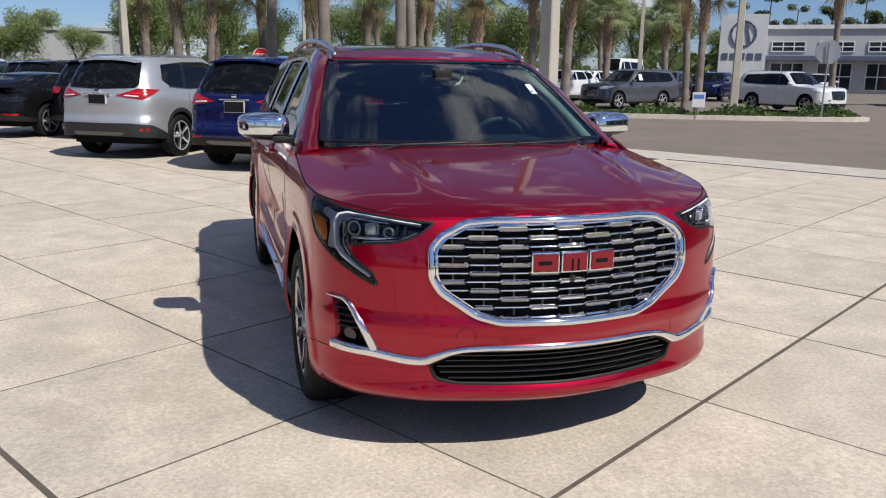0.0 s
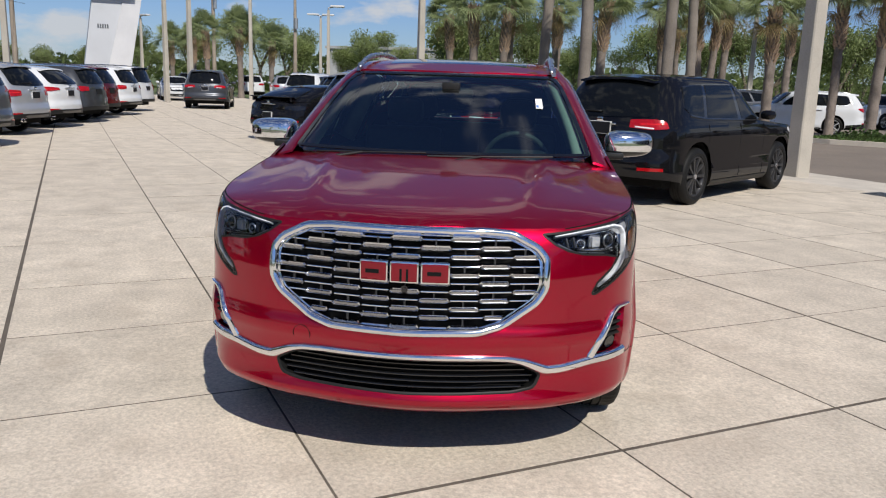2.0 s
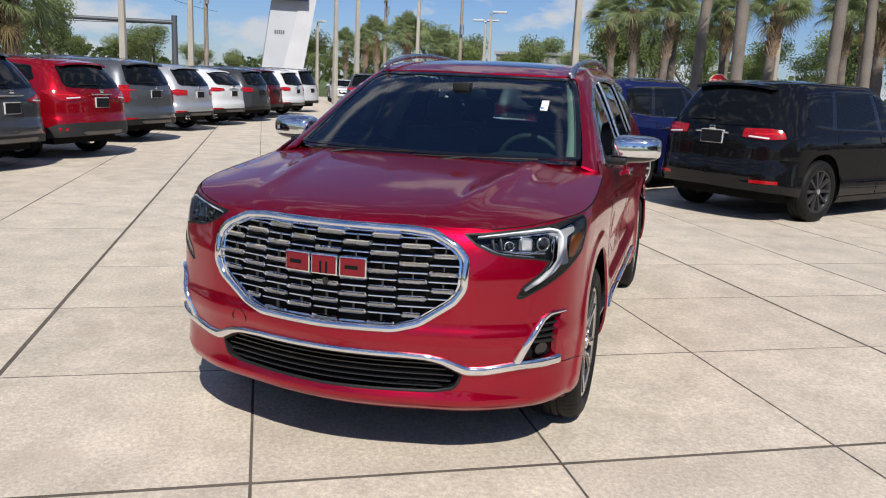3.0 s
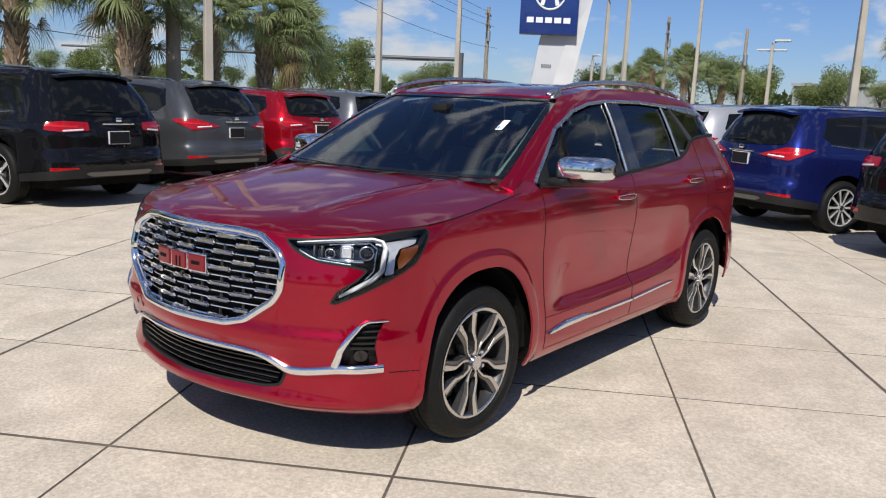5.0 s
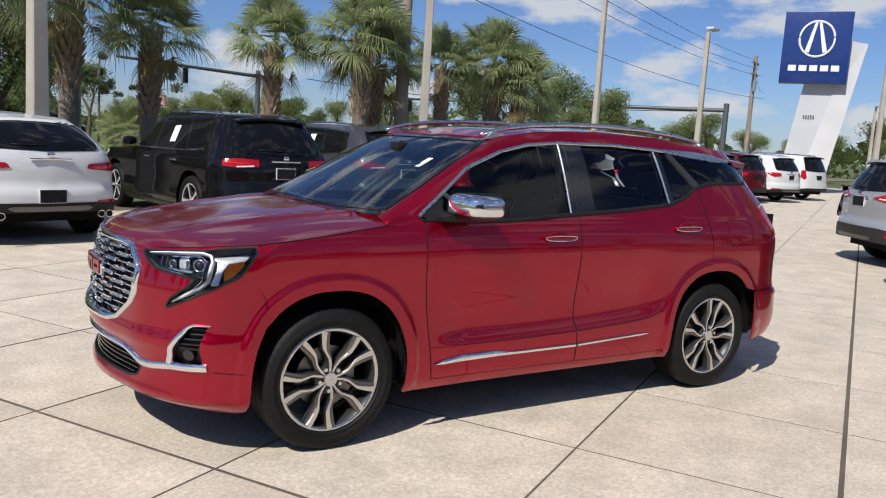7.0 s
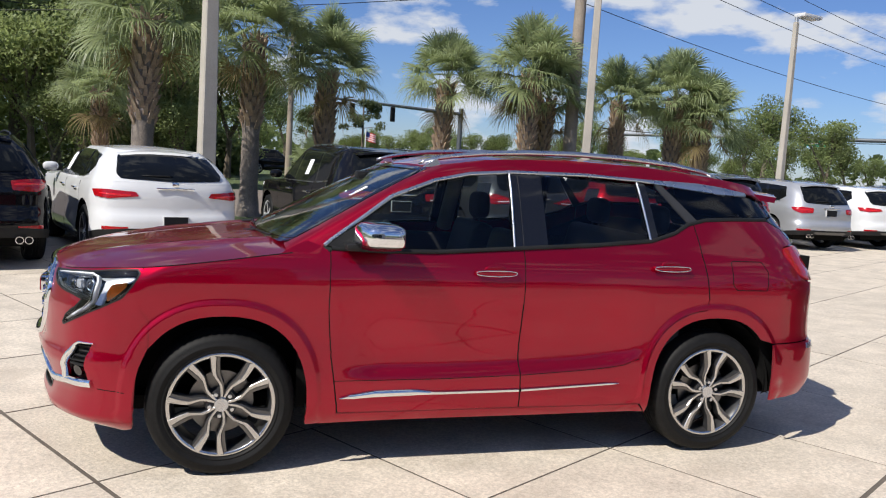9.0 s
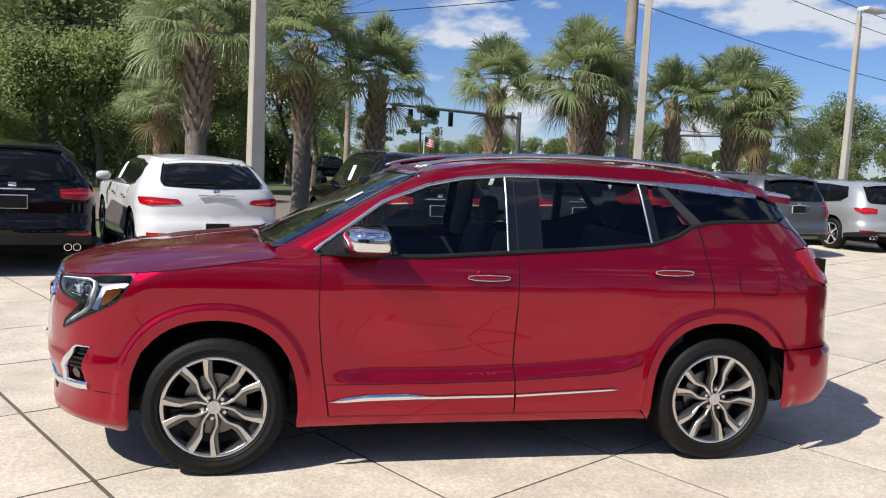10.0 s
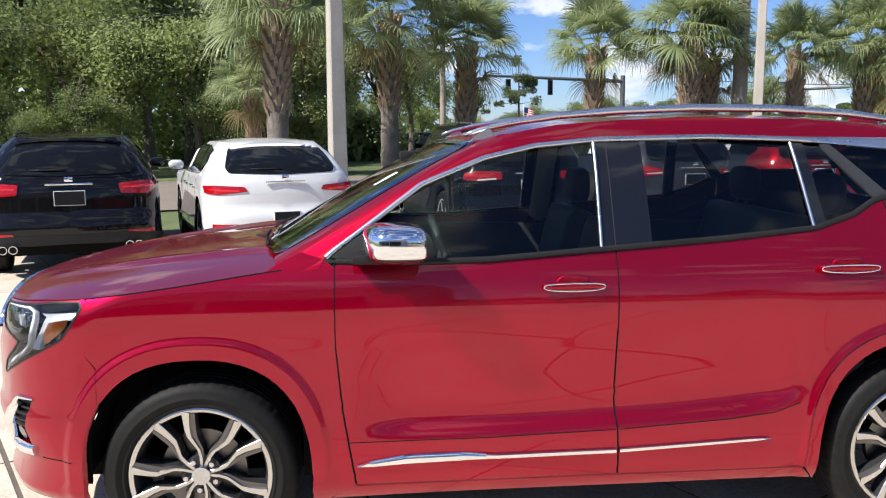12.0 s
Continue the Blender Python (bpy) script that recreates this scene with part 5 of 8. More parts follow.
    for x in (-0.47, -1.34):
        q = TOP.path([("x", x + 0.05, 1.46), ("x", x - 0.05, 1.46), ("x", x - 0.05, 1.365), ("x", x + 0.05, 1.365), ("x", x + 0.05, 1.46)], -1)
        panel("window_sticker", TOP, q, STICKER, SUV, grid=0.05, depth=0, lift=-0.02, label="white sticker on the side window")
    q = TOP.path([("y", 0.468, 1.425), ("y", 0.505, 1.425), ("y", 0.512, 1.375), ("y", 0.475, 1.375)])
    st = panel("windshield_sticker", TOP, q, PAPER, SUV, grid=0.03, depth=0, lift=0.0015, label="small white windshield sticker")
    q = TOP.path([("y", 0.475, 1.392), ("y", 0.488, 1.392), ("y", 0.49, 1.380), ("y", 0.477, 1.380)])
    panel("print", TOP, q, BLUEPRINT, st, grid=0.03, depth=0, lift=0.0022)


def make_wheel(name, r_tyre, width, r_rim, arms, mats, seg=64):
    """A wheel about the y axis, its outer face towards +y at 0; arms: 'twin' or a plain spoke count."""
    face, pocket = mats
    w = width
    barrel = [(r_rim * 0.99, -w * 0.85), (r_rim * 0.90, -w * 0.6), (r_rim * 0.90, -0.055), (r_rim * 0.955, -0.012), (r_rim, -0.004), (r_rim * 1.03, -0.010), (r_rim * 1.03, -0.03)]
    vs, fs = lathe(barrel, seg)
    rim = mesh_obj(name, vs, fs, pocket)
    vs, fs = lathe([(r_rim * 0.957, -0.011), (r_rim * 1.0, -0.0015), (r_rim * 1.033, -0.008)], seg)
    mesh_obj("rim_lip", vs, fs, face, rim)
    rt, rs = r_tyre, r_rim * 1.02
    prof = [(rs, -0.012), (rs + 0.010, 0.001), (rs + 0.013, 0.0045), (rs + 0.017, 0.0045), (rs + 0.020, 0.003), (rs + (rt - rs) * 0.35, 0.010), (rs + (rt - rs) * 0.40, 0.0125), (rs + (rt - rs) * 0.44, 0.0125), (rs + (rt - rs) * 0.47, 0.010), (rs + (rt - rs) * 0.62, 0.008), (rs + (rt - rs) * 0.84, -0.004), (rt - 0.006, -0.022), (rt, -0.045)]
    tread = []
    for k in range(5):
        a = -0.045 - (w - 0.09) * k / 4
        tread += [(rt, a)] if k in (0, 4) else [(rt, a + 0.006), (rt - 0.007, a + 0.005), (rt - 0.007, a - 0.005), (rt, a - 0.006)]
    prof += tread[1:] + [(rt - 0.006, -w + 0.022), (rt - 0.03, -w + 0.004), (rs, -w + 0.012)]
    tseg = 180 if arms == "twin" else seg
    vs, fs = lathe(prof, tseg)
    if arms == "twin":
        # notches between the shoulder blocks of the tread
        k = len(prof)
        for i in range(0, tseg, 3):
            for j, (r, o) in enumerate(prof):
                if r > rt - 0.008 and (o > -0.05 or o < -w + 0.05):
                    x, y, z = vs[i * k + j]
                    vs[i * k + j] = (x * (1 - 0.003 / rt), y - 0.004 if o > -0.05 else y, z * (1 - 0.003 / rt))
    ty = mesh_obj("tyre", vs, fs, RUBBER, rim, "black rubber tyre")
    ty.data.set_sharp_from_angle(angle=radians(40))
    vs, fs = lathe([(0.0, -0.075), (r_rim * 0.62, -0.075), (r_rim * 0.62, -0.10), (0.0, -0.10)], 40)
    mesh_obj("brake_disc", vs, fs, DISC, rim, smooth=False)
    bm = bmesh.new()
    rod(bm, (0, -0.08, 0), (0, -0.026 if arms == "twin" else -0.014, 0), 0.080, 0.074 if arms == "twin" else 0.06, 28)
    part("hub", bm, pocket if arms == "twin" else face, rim, smooth=True, angle=40)
    bm = bmesh.new()
    rod(bm, (0, -0.030, 0), (0, -0.006, 0), 0.037, 0.033, 28)
    part("centre_cap", bm, SATIN, rim, smooth=True, angle=40)
    for k in range(5):
        a = radians(62 + 72 * k)
        bm = bmesh.new()
        rod(bm, (0.056 * math.cos(a), -0.03, 0.056 * math.sin(a)), (0.056 * math.cos(a), -0.008, 0.056 * math.sin(a)), 0.0115, 0.010, 6)
        part("lug_nut", bm, SATIN if arms == "twin" else pocket, rim)

    def arm(path, widths, name="spoke"):
        bm = bmesh.new()
        L, R = [], []
        n = len(path)
        for i, (r, a) in enumerate(path):
            p = Vector((r * math.cos(radians(a)), r * math.sin(radians(a))))
            q0 = path[max(i - 1, 0)]
            q1 = path[min(i + 1, n - 1)]
            t = Vector((q1[0] * math.cos(radians(q1[1])), q1[0] * math.sin(radians(q1[1])))) - Vector((q0[0] * math.cos(radians(q0[1])), q0[0] * math.sin(radians(q0[1]))))
            t.normalize()
            nn = Vector((-t.y, t.x)) * widths[i] * 0.5
            dep = -0.022 + 0.018 * min(1, (r / r_rim) ** 1.5)
            L.append((p + nn, dep))
            R.append((p - nn, dep))
        rows = []
        for (a, d), (b, _) in zip(L, R):
            c = (a + b) / 2
            a2, b2 = c + (a - c) * 1.45, c + (b - c) * 1.45
            rows.append([bm.verts.new((a2.x, d - 0.030, a2.y)), bm.verts.new((a.x, d, a.y)), bm.verts.new((b.x, d, b.y)), bm.verts.new((b2.x, d - 0.030, b2.y))])
        for i in range(n - 1):
            for k in range(3):
                f = bm.faces.new((rows[i][k], rows[i + 1][k], rows[i + 1][k + 1], rows[i][k + 1]))
                f.material_index = 0 if k == 1 else 1
        ob = part(name, bm, face, rim)
        ob.data.materials.append(pocket)
        return ob
    R = r_rim

    def twin_arm(centre, sgn):
        """One arm of a pair: a bright face, a dark step towards its twin and walls down into the wheel."""
        bm = bmesh.new()
        rows = []
        # distance out along the pair's middle, offset of the face's inner edge, face width, step width, depth
        for u, o, w, st, d in ((0.03, 0, 0.012, 0.002, -0.02), (0.065, 0.0075, 0.013, 0.004, -0.018), (0.095, 0.02, 0.014, 0.009, -0.014), (0.118, 0.0405, 0.017, 0.016, -0.011), (0.138, 0.0585, 0.019, 0.02, -0.009), (0.165, 0.0685, 0.021, 0.021, -0.007), (0.2, 0.0765, 0.025, 0.02, -0.004), (0.2285, 0.081, 0.03, 0.018, -0.002)):
            row = []
            for off, dd in ((o + w + 0.007, d - 0.045), (o + w, d - 0.002), (o + w - 0.002, d), (o, d), (o - st * 0.3, d - 0.006), (o - st, d - 0.008), (o - st - 0.003, d - 0.05)):
                off = max(off, 0.0005)
                c, n = math.cos(centre), math.sin(centre)
                row.append(bm.verts.new((u * c - sgn * off * n, dd, u * n + sgn * off * c)))
            rows.append(row)
        for r0, r1 in zip(rows, rows[1:]):
            for i in range(6):
                f = bm.faces.new((r0[i], r1[i], r1[i + 1], r0[i + 1]))
                f.material_index = 0 if i in (1, 2) else (1 if i in (3, 4) else 2)
        bmesh.ops.recalc_face_normals(bm, faces=bm.faces)
        ob = part("spoke", bm, face, rim)
        ob.data.materials.append(WHEELGREY)
        ob.data.materials.append(pocket)
    if arms == "twin":
        for k in range(5):
            for sgn in (1, -1):
                twin_arm(radians(102.5 + 72 * k), sgn)
    else:
        for k in range(arms):
            a = 90 + 360 / arms * k
            arm([(0.03, a), (R * 0.45, a), (R * 0.97, a)], [0.045, 0.034, 0.05] if arms <= 6 else [0.028, 0.026, 0.036])
    return rim


build_suv()
suv_wheel = make_wheel("wheel", 0.355, 0.235, 0.250, "twin", (MACHINED, POCKET))
suv_wheel.parent = SUV
tagged(suv_wheel, "machined twin-spoke alloy wheel")
suv_wheel.matrix_local = pose(1.3625, 0.900, 0.353, 0, 0, 0)
for x, y, turn, spin in ((-1.3625, 0.900, 0, 40), (1.3625, -0.900, 180, 10), (-1.3625, -0.900, 180, 60)):
    copy_thing(suv_wheel, pose(x, y, 0.353, 0, spin, turn))
# dark wheel wells
for x in (1.3625, -1.3625):
    for sd in (1, -1):
        bm = bmesh.new()
        n = 20
        ring0 = [bm.verts.new((x + 0.43 * math.cos(math.pi * i / n), sd * 0.87, 0.33 + 0.47 * math.sin(math.pi * i / n))) for i in range(n + 1)]
        ring1 = [bm.verts.new((v.co.x, sd * 0.55, v.co.z)) for v in ring0]
        for i in range(n):
            bm.faces.new((ring0[i], ring0[i + 1], ring1[i + 1], ring1[i]))
        bm.faces.new(ring1)
        part("wheel_well", bm, UNDER, SUV)


# ---- the other parked cars ----
DARKGLASS = mat("tinted_car_glass", (0.006, 0.007, 0.008), rough=0.03, var=0.1, spec=0.28, rvar=0.02)
CLAD = mat("grey_cladding", (0.018, 0.018, 0.019), rough=0.6, var=0.12)
PAINTS = {
    "black": paint("black_paint", (0.006, 0.006, 0.007), metal=0.0, rough=0.2, coat=0.7),
    "white": paint("white_paint", (0.62, 0.63, 0.64), metal=0.0, rough=0.3),
    "silver": paint("silver_paint", (0.50, 0.51, 0.53), metal=0.6, rough=0.35),
    "grey": paint("dark_grey_paint", (0.07, 0.073, 0.08), metal=0.5, rough=0.3),
    "steel": paint("steel_grey_paint", (0.13, 0.137, 0.15), metal=0.6, rough=0.33),
    "blue": paint("deep_blue_paint", (0.008, 0.013, 0.085), metal=0.4, rough=0.28),
    "red": paint("bright_red_paint", (0.30, 0.004, 0.012), metal=0.5, rough=0.3),
    "maroon": paint("dark_red_paint", (0.12, 0.008, 0.014), metal=0.4, rough=0.3),
}
WHEELS = {}


def wheel_for(r, spokes, bright):
    key = (round(r, 2), spokes, bright)
    if key not in WHEELS:
        w = make_wheel("wheel", r, 0.23, r * 0.68, spokes, (SILVERWHEEL if bright else POCKET, POCKET), seg=32)
        WHEELS[key] = w
        return w, True
    return WHEELS[key], False


def car(label, x, y, heading, colour, at="rear", L=4.7, W=0.93, H=1.68, wb=2.72, fo=0.93, belt=1.10, hood=1.02, shield=0.95, roof_f=0.30, rake=0.34, glass_r=1.0, r=0.36, spokes=5, bright=True,
        lamps="wrap", cladding=False, rails=True, category="suv", fine=True, papers=(), plate_z=0.92, tail=None, exhaust=False, group="parked cars", roof_black=False, bumper_dark=True, plate_h=0.13):
    """A parked car; x and y are those of the middle of its rear, front or floor."""
    col = PAINTS[colour]
    xf, xr = wb / 2 + fo, wb / 2 + fo - L
    name = {"suv": "suv", "sedan": "sedan", "coupe": "coupe", "van": "van"}[category]
    ob = thing(name, label, "car", group=group)
    h = radians(heading)
    c, s = math.cos(h), math.sin(h)
    lx = {"rear": xr, "front": xf, "middle": 0.0}[at]
    ob.matrix_world = pose(x - c * lx, y - s * lx, 0, 0, 0, heading)
    dh = H - belt
    width = spline([(0.18, W * 0.90), (0.30, W * 0.985), (0.42, W), (0.60, W * 0.985), (belt - 0.22, W * 0.99), (belt - 0.08, W * 0.975), (belt, W * 0.945), (belt + dh * 0.35, W * 0.86), (belt + dh * 0.7, W * 0.765), (H - 0.07, W * 0.68), (H, W * 0.58)])
    front = spline([(0.18, xf - 0.12), (0.32, xf - 0.02), (0.50, xf), (0.70, xf - 0.015), (hood - 0.12, xf - 0.05), (hood, xf - 0.13), (hood + 0.1, xf - 0.3)])
    rear = spline([(0.18, xr + 0.14), (0.34, xr + 0.02), (0.50, xr), (0.64, xr + 0.005), (0.70, xr + 0.035), (belt - 0.15, xr + 0.05), (belt, xr + 0.09), (belt + dh * 0.5, xr + 0.09 + rake * 0.45), (H - 0.05, xr + 0.09 + rake), (H + 0.02, xr + 0.13 + rake)])
    shield_f = spline([(belt - 0.1, shield + 0.28), (belt + 0.02, shield), (H - 0.07, roof_f), (H, roof_f - 0.15)])
    gnose = [(0, 0), (0.015, 0.25), (0.04, 0.45), (0.08, 0.64), (0.13, 0.80), (0.185, 0.90), (0.25, 0.965), (0.34, 0.99), (0.46, 1.0)]
    low, top = Loft(width, front, rear, NOSE, TAILP, 0.6), Loft(width, shield_f, rear, gnose, TAILP, belt + dh * 0.5)
    seam = spline([(xf - 0.05, hood - 0.03), (xf - 0.45, hood), (shield + 0.2, belt - 0.05), (shield - 0.1, belt - 0.01), (0, belt), (xr + 0.5, belt + 0.06), (xr, belt + 0.06)])
    ax, rx = wb / 2, -wb / 2
    a = r + 0.055
    arches = [[("x", px, pz) for px, pz in arch(xc, r, a, r + 0.075, 2.2, 0.27, 14)] for xc in (rx, ax)]
    g = 0.10 if fine else 0.2
    xs = np.linspace(xf - 0.28, xr + 0.30, 16)
    edge = [("y", 0.0, float(seam(xf)))] + [("y", yy * W, hood - 0.03 + 0.01 * yy) for yy in (0.4, 0.7)] + [("x", float(q), float(seam(q))) for q in xs] + [("r", 0.6 * W, belt + 0.06), ("r", 0.0, belt + 0.06), ("r", 0.0, 0.40), ("r", 0.7 * W, 0.385), ("x", xr + 0.30, 0.365), ("x", rx - a - 0.02, 0.33)]
    for q in arches:
        edge += q[::-1]
    edge += [("x", ax + a + 0.03, 0.25), ("y", 0.7 * W, 0.22), ("y", 0.0, 0.22)]
    body = twin_panel("body", low, low.path(edge), col, ob, grid=g, step=0.07 if fine else 0.12)
    # hood and roof
    ex = np.linspace(shield - 0.1, xf - 0.14, 60)
    ey = np.array([low.at(low.s("x", q, float(seam(q))), float(seam(q)))[0, 1] for q in ex])
    hc = spline([(xf - 0.13, float(seam(xf - 0.13))), (xf - 0.2, hood + 0.02), (xf - 0.6, hood + 0.055), (shield + 0.1, belt + 0.025), (shield - 0.1, belt + 0.03)])

    def hz(px, py):
        e = np.clip(np.abs(py) / np.maximum(np.interp(px, ex, ey), 0.02), 0, 1)
        return seam(px) + (hc(px) - seam(px)) * (1 - e ** 2.8)
    fr = [(q, float(np.interp(q, ex, ey))) for q in np.linspace(xf - 0.142, shield + 0.02, 16)]
    sheet("hood", hz, fr + [(p, -q) for p, q in reversed(fr)], col, ob, grid=g * 1.3, depth=0.01, step=0.1)
    rr = xr + 0.11 + rake
    rx0 = np.linspace(rr, roof_f - 0.01, 50)
    redge = spline([(roof_f, H - 0.07), (roof_f - 0.5, H - 0.045), (rr + 0.5, H - 0.045), (rr, H - 0.075)])
    rc = spline([(roof_f, H - 0.07), (roof_f - 0.35, H - 0.02), ((roof_f + rr) / 2, H), (rr + 0.3, H - 0.03), (rr, H - 0.06)])
    ry = np.array([top.at(top.s("x", q, float(redge(q))), float(redge(q)))[0, 1] for q in rx0])

    def rz(px, py):
        e = np.clip(np.abs(py) / np.maximum(np.interp(px, rx0, ry), 0.02), 0, 1)
        return redge(px) + (rc(px) - redge(px)) * (1 - e ** 2.6)
    o = [(p, q - 0.001) for p, q in zip(rx0[::-4], ry[::-4])]
    sheet("roof", rz, o + [(p, -q) for p, q in reversed(o)], PAINTS["black"] if roof_black else col, ob, grid=g * 1.6, depth=0.015, step=0.1)
    tops = [("x", float(q), float(redge(q)) + 0.002) for q in np.linspace(roof_f - 0.3, rr + 0.12, 8)]
    edge = [("y", 0.0, belt - 0.02), ("y", 0.5 * W, belt - 0.02), ("y", 0.8 * W, belt - 0.03), ("x", shield - 0.5, belt - 0.03), ("x", 0.0, belt - 0.03), ("x", xr + 0.6, belt + 0.02), ("r", 0.5 * W, belt + 0.02), ("r", 0.0, belt + 0.02), ("r", 0.0, H - 0.068), ("r", 0.4 * W, H - 0.068)] + tops[::-1] + [("y", 0.5 * W, H - 0.068), ("y", 0.0, H - 0.068)]
    twin_panel("cabin", top, top.path(edge), col, ob, grid=g * 1.2, step=0.08)
    # windows
    t1, zb = belt + dh * 0.78, belt + 0.035
    half = [("y", 0.0, H - 0.085), ("y", 0.52 * W, H - 0.085), ("y", 0.63 * W, H - 0.12), ("y", 0.80 * W, belt + 0.06), ("y", 0.0, belt + 0.03)]
    panel("windshield", top, top.path(half) + top.path(half[::-1], -1), DARKGLASS, ob, grid=0.09, depth=0.012, lift=0.012)
    gb = belt + 0.06 if glass_r == 1.0 else belt + glass_r
    half = [("r", 0.0, H - 0.10), ("r", 0.50 * W, H - 0.105), ("r", 0.60 * W, H - 0.14), ("r", 0.70 * W, gb + 0.06), ("r", 0.66 * W, gb), ("r", 0.0, gb - 0.02)]
    panel("rear_glass", top, top.rear(half), DARKGLASS, ob, grid=0.09, depth=0.012, lift=0.012, soft=0.03)
    sh = lambda z: float(shield_f(z)) - 0.30
    p1, p2, p3 = -0.06, -0.16, rx + 0.36
    end = xr + 0.52 + rake * 0.5
    wins = [("front_window", [(sh(zb) - 0.02, zb), (sh(t1) - 0.06, t1 - 0.03), (sh(t1) - 0.26, t1), (p1, t1 + 0.01), (p1 + 0.02, zb)]), ("rear_window", [(p2, zb), (p2 - 0.01, t1 + 0.01), (p3 + 0.12, t1), (p3 - 0.06, zb + 0.02)]), ("quarter_window", [(p3 - 0.16, zb + 0.03), (p3 + 0.02, t1), (end + 0.10, t1 - 0.05), (end, zb + 0.14), (end + 0.16, zb + 0.06)])]
    for sd in (1, -1):
        if fine and category == "suv":
            band = [(sh(zb) + 0.0, zb - 0.014), (sh(t1) - 0.05, t1 - 0.012), (sh(t1) - 0.25, t1 + 0.014), (p1, t1 + 0.024), (p3 + 0.12, t1 + 0.014), (end + 0.12, t1 - 0.034), (end - 0.02, zb + 0.15), (end + 0.15, zb + 0.042), (p3 - 0.10, zb + 0.0), (p2, zb - 0.016)]
            panel("pillar_cover", top, top.path([("x", px, pz) for px, pz in band], sd), GLOSSBLACK, ob, grid=0.1, depth=0.008, lift=0.005, soft=0.03, label="gloss black window surround")
        for nm, pts in wins:
            if category == "coupe" and nm == "quarter_window":
                continue
            w = panel(nm, top, top.path([("x", px, pz) for px, pz in pts], sd), DARKGLASS, ob, grid=0.1, depth=0.010, lift=0.008, soft=0.03)
            if papers and nm in papers and fine:
                cx, cz = (sum(q[0] for q in pts) / len(pts) - 0.06, zb + (t1 - zb) * 0.48)
                q = [("x", cx + 0.10, cz + 0.12), ("x", cx - 0.10, cz + 0.13), ("x", cx - 0.09, cz - 0.12), ("x", cx + 0.11, cz - 0.13)]
                panel("window_sheet", top, top.path(q, sd), PAPER, w, grid=0.1, depth=0, lift=0.012, label="white price sheet in the window")
        if fine:
            P, N = on(top, top.path([("x", sh(zb) + 0.02, zb - 0.02), ("x", 0.0, zb - 0.02), ("x", p3 - 0.1, zb), ("x", end + 0.10, zb + 0.04)], sd), 0.08, soft=0.05)
            ribbon("belt_trim", P, N, 0.018, 0.005, SATIN if bright else BLACK, ob)
            # dark strips on the unbroken body stand in for shaded door gaps
            for px in (shield - 0.18, -0.10, p3 - 0.05):
                zl = 0.32 if px > p3 else r + 0.30
                P, N = on(low, low.path([("x", px, belt - 0.03), ("x", px - 0.02, 0.7), ("x", px, zl)], sd), 0.08)
                ribbon("door_gap", P, N, 0.006, 0.0006, UNDER, ob, round_top=False)
            for px in (0.06, rx + 0.55):
                q = low.at(low.s("x", px, belt - 0.13, sd), belt - 0.13)[0]
                bm = bmesh.new()
                box(bm, px - 0.10, px + 0.10, q[1] - 0.015, q[1] + 0.035 * 1.0 if sd > 0 else q[1] + 0.015, q[2] - 0.013, q[2] + 0.013, 0.006)
                if sd < 0:
                    bmesh.ops.translate(bm, verts=bm.verts, vec=(0, -0.018, 0))
                part("door_handle", bm, CHROME if bright else col, ob, smooth=True, angle=40)
        bm = bmesh.new()
        superball(bm, (shield - 0.33, sd * (W + 0.07), belt + 0.09), (0.08, 0.11, 0.07), 0.75, 16, 10)
        part("side_mirror", bm, col if colour != "white" or True else BLACK, ob, smooth=True)
        # lamps
        zt = belt - 0.02 if tail is None else tail
        shapes = {
            "wrap": [("x", xr + 0.42, zt - 0.02), ("x", xr + 0.22, zt), ("r", 0.52 * W, zt - 0.02), ("r", 0.54 * W, zt - 0.13), ("x", xr + 0.20, zt - 0.15), ("x", xr + 0.36, zt - 0.08)],
            "slim": [("x", xr + 0.46, zt - 0.01), ("x", xr + 0.24, zt), ("r", 0.50 * W, zt - 0.02), ("r", 0.46 * W, zt - 0.075), ("x", xr + 0.20, zt - 0.11), ("x", xr + 0.38, zt - 0.09)],
            "tall": [("x", xr + 0.34, zt + 0.10), ("x", xr + 0.20, zt + 0.11), ("r", 0.70 * W, zt + 0.06), ("r", 0.72 * W, zt - 0.20), ("x", xr + 0.18, zt - 0.24), ("x", xr + 0.28, zt - 0.16)],
            "arrow": [("x", xr + 0.52, zt - 0.01), ("x", xr + 0.22, zt + 0.01), ("r", 0.60 * W, zt - 0.03), ("r", 0.34 * W, zt - 0.10), ("r", 0.62 * W, zt - 0.14), ("x", xr + 0.20, zt - 0.16)],
            "wide": [("x", xr + 0.30, zt - 0.02), ("r", 0.72 * W, zt), ("r", 0.42 * W, zt - 0.01), ("r", 0.42 * W, zt - 0.11), ("r", 0.72 * W, zt - 0.13), ("x", xr + 0.30, zt - 0.11)],
        }
        panel("tail_lamp", low, low.path(shapes[lamps], sd), GLOSSBLACK if category == "coupe" else TAIL_DIM, ob, grid=0.06, depth=0.02, lift=0.012, soft=0.02, label="smoked dark tail lamp" if category == "coupe" else "red tail lamp")
        if fine and category != "coupe":
            mid = zt - (0.055 if lamps != "tall" else -0.02)
            P, N = on(low, low.path([("x", xr + 0.30, mid), ("r", 0.80 * W, mid - 0.005), ("r", 0.56 * W, mid - 0.012)], sd), 0.04)
            ribbon("lamp_band", P + N * 0.010, N, 0.022, 0.006, TAIL, ob, label="bright red light band")
            if lamps in ("wide", "arrow"):
                P, N = on(low, low.path([("r", 0.74 * W, zt - 0.115), ("r", 0.50 * W, zt - 0.10)], sd), 0.04)
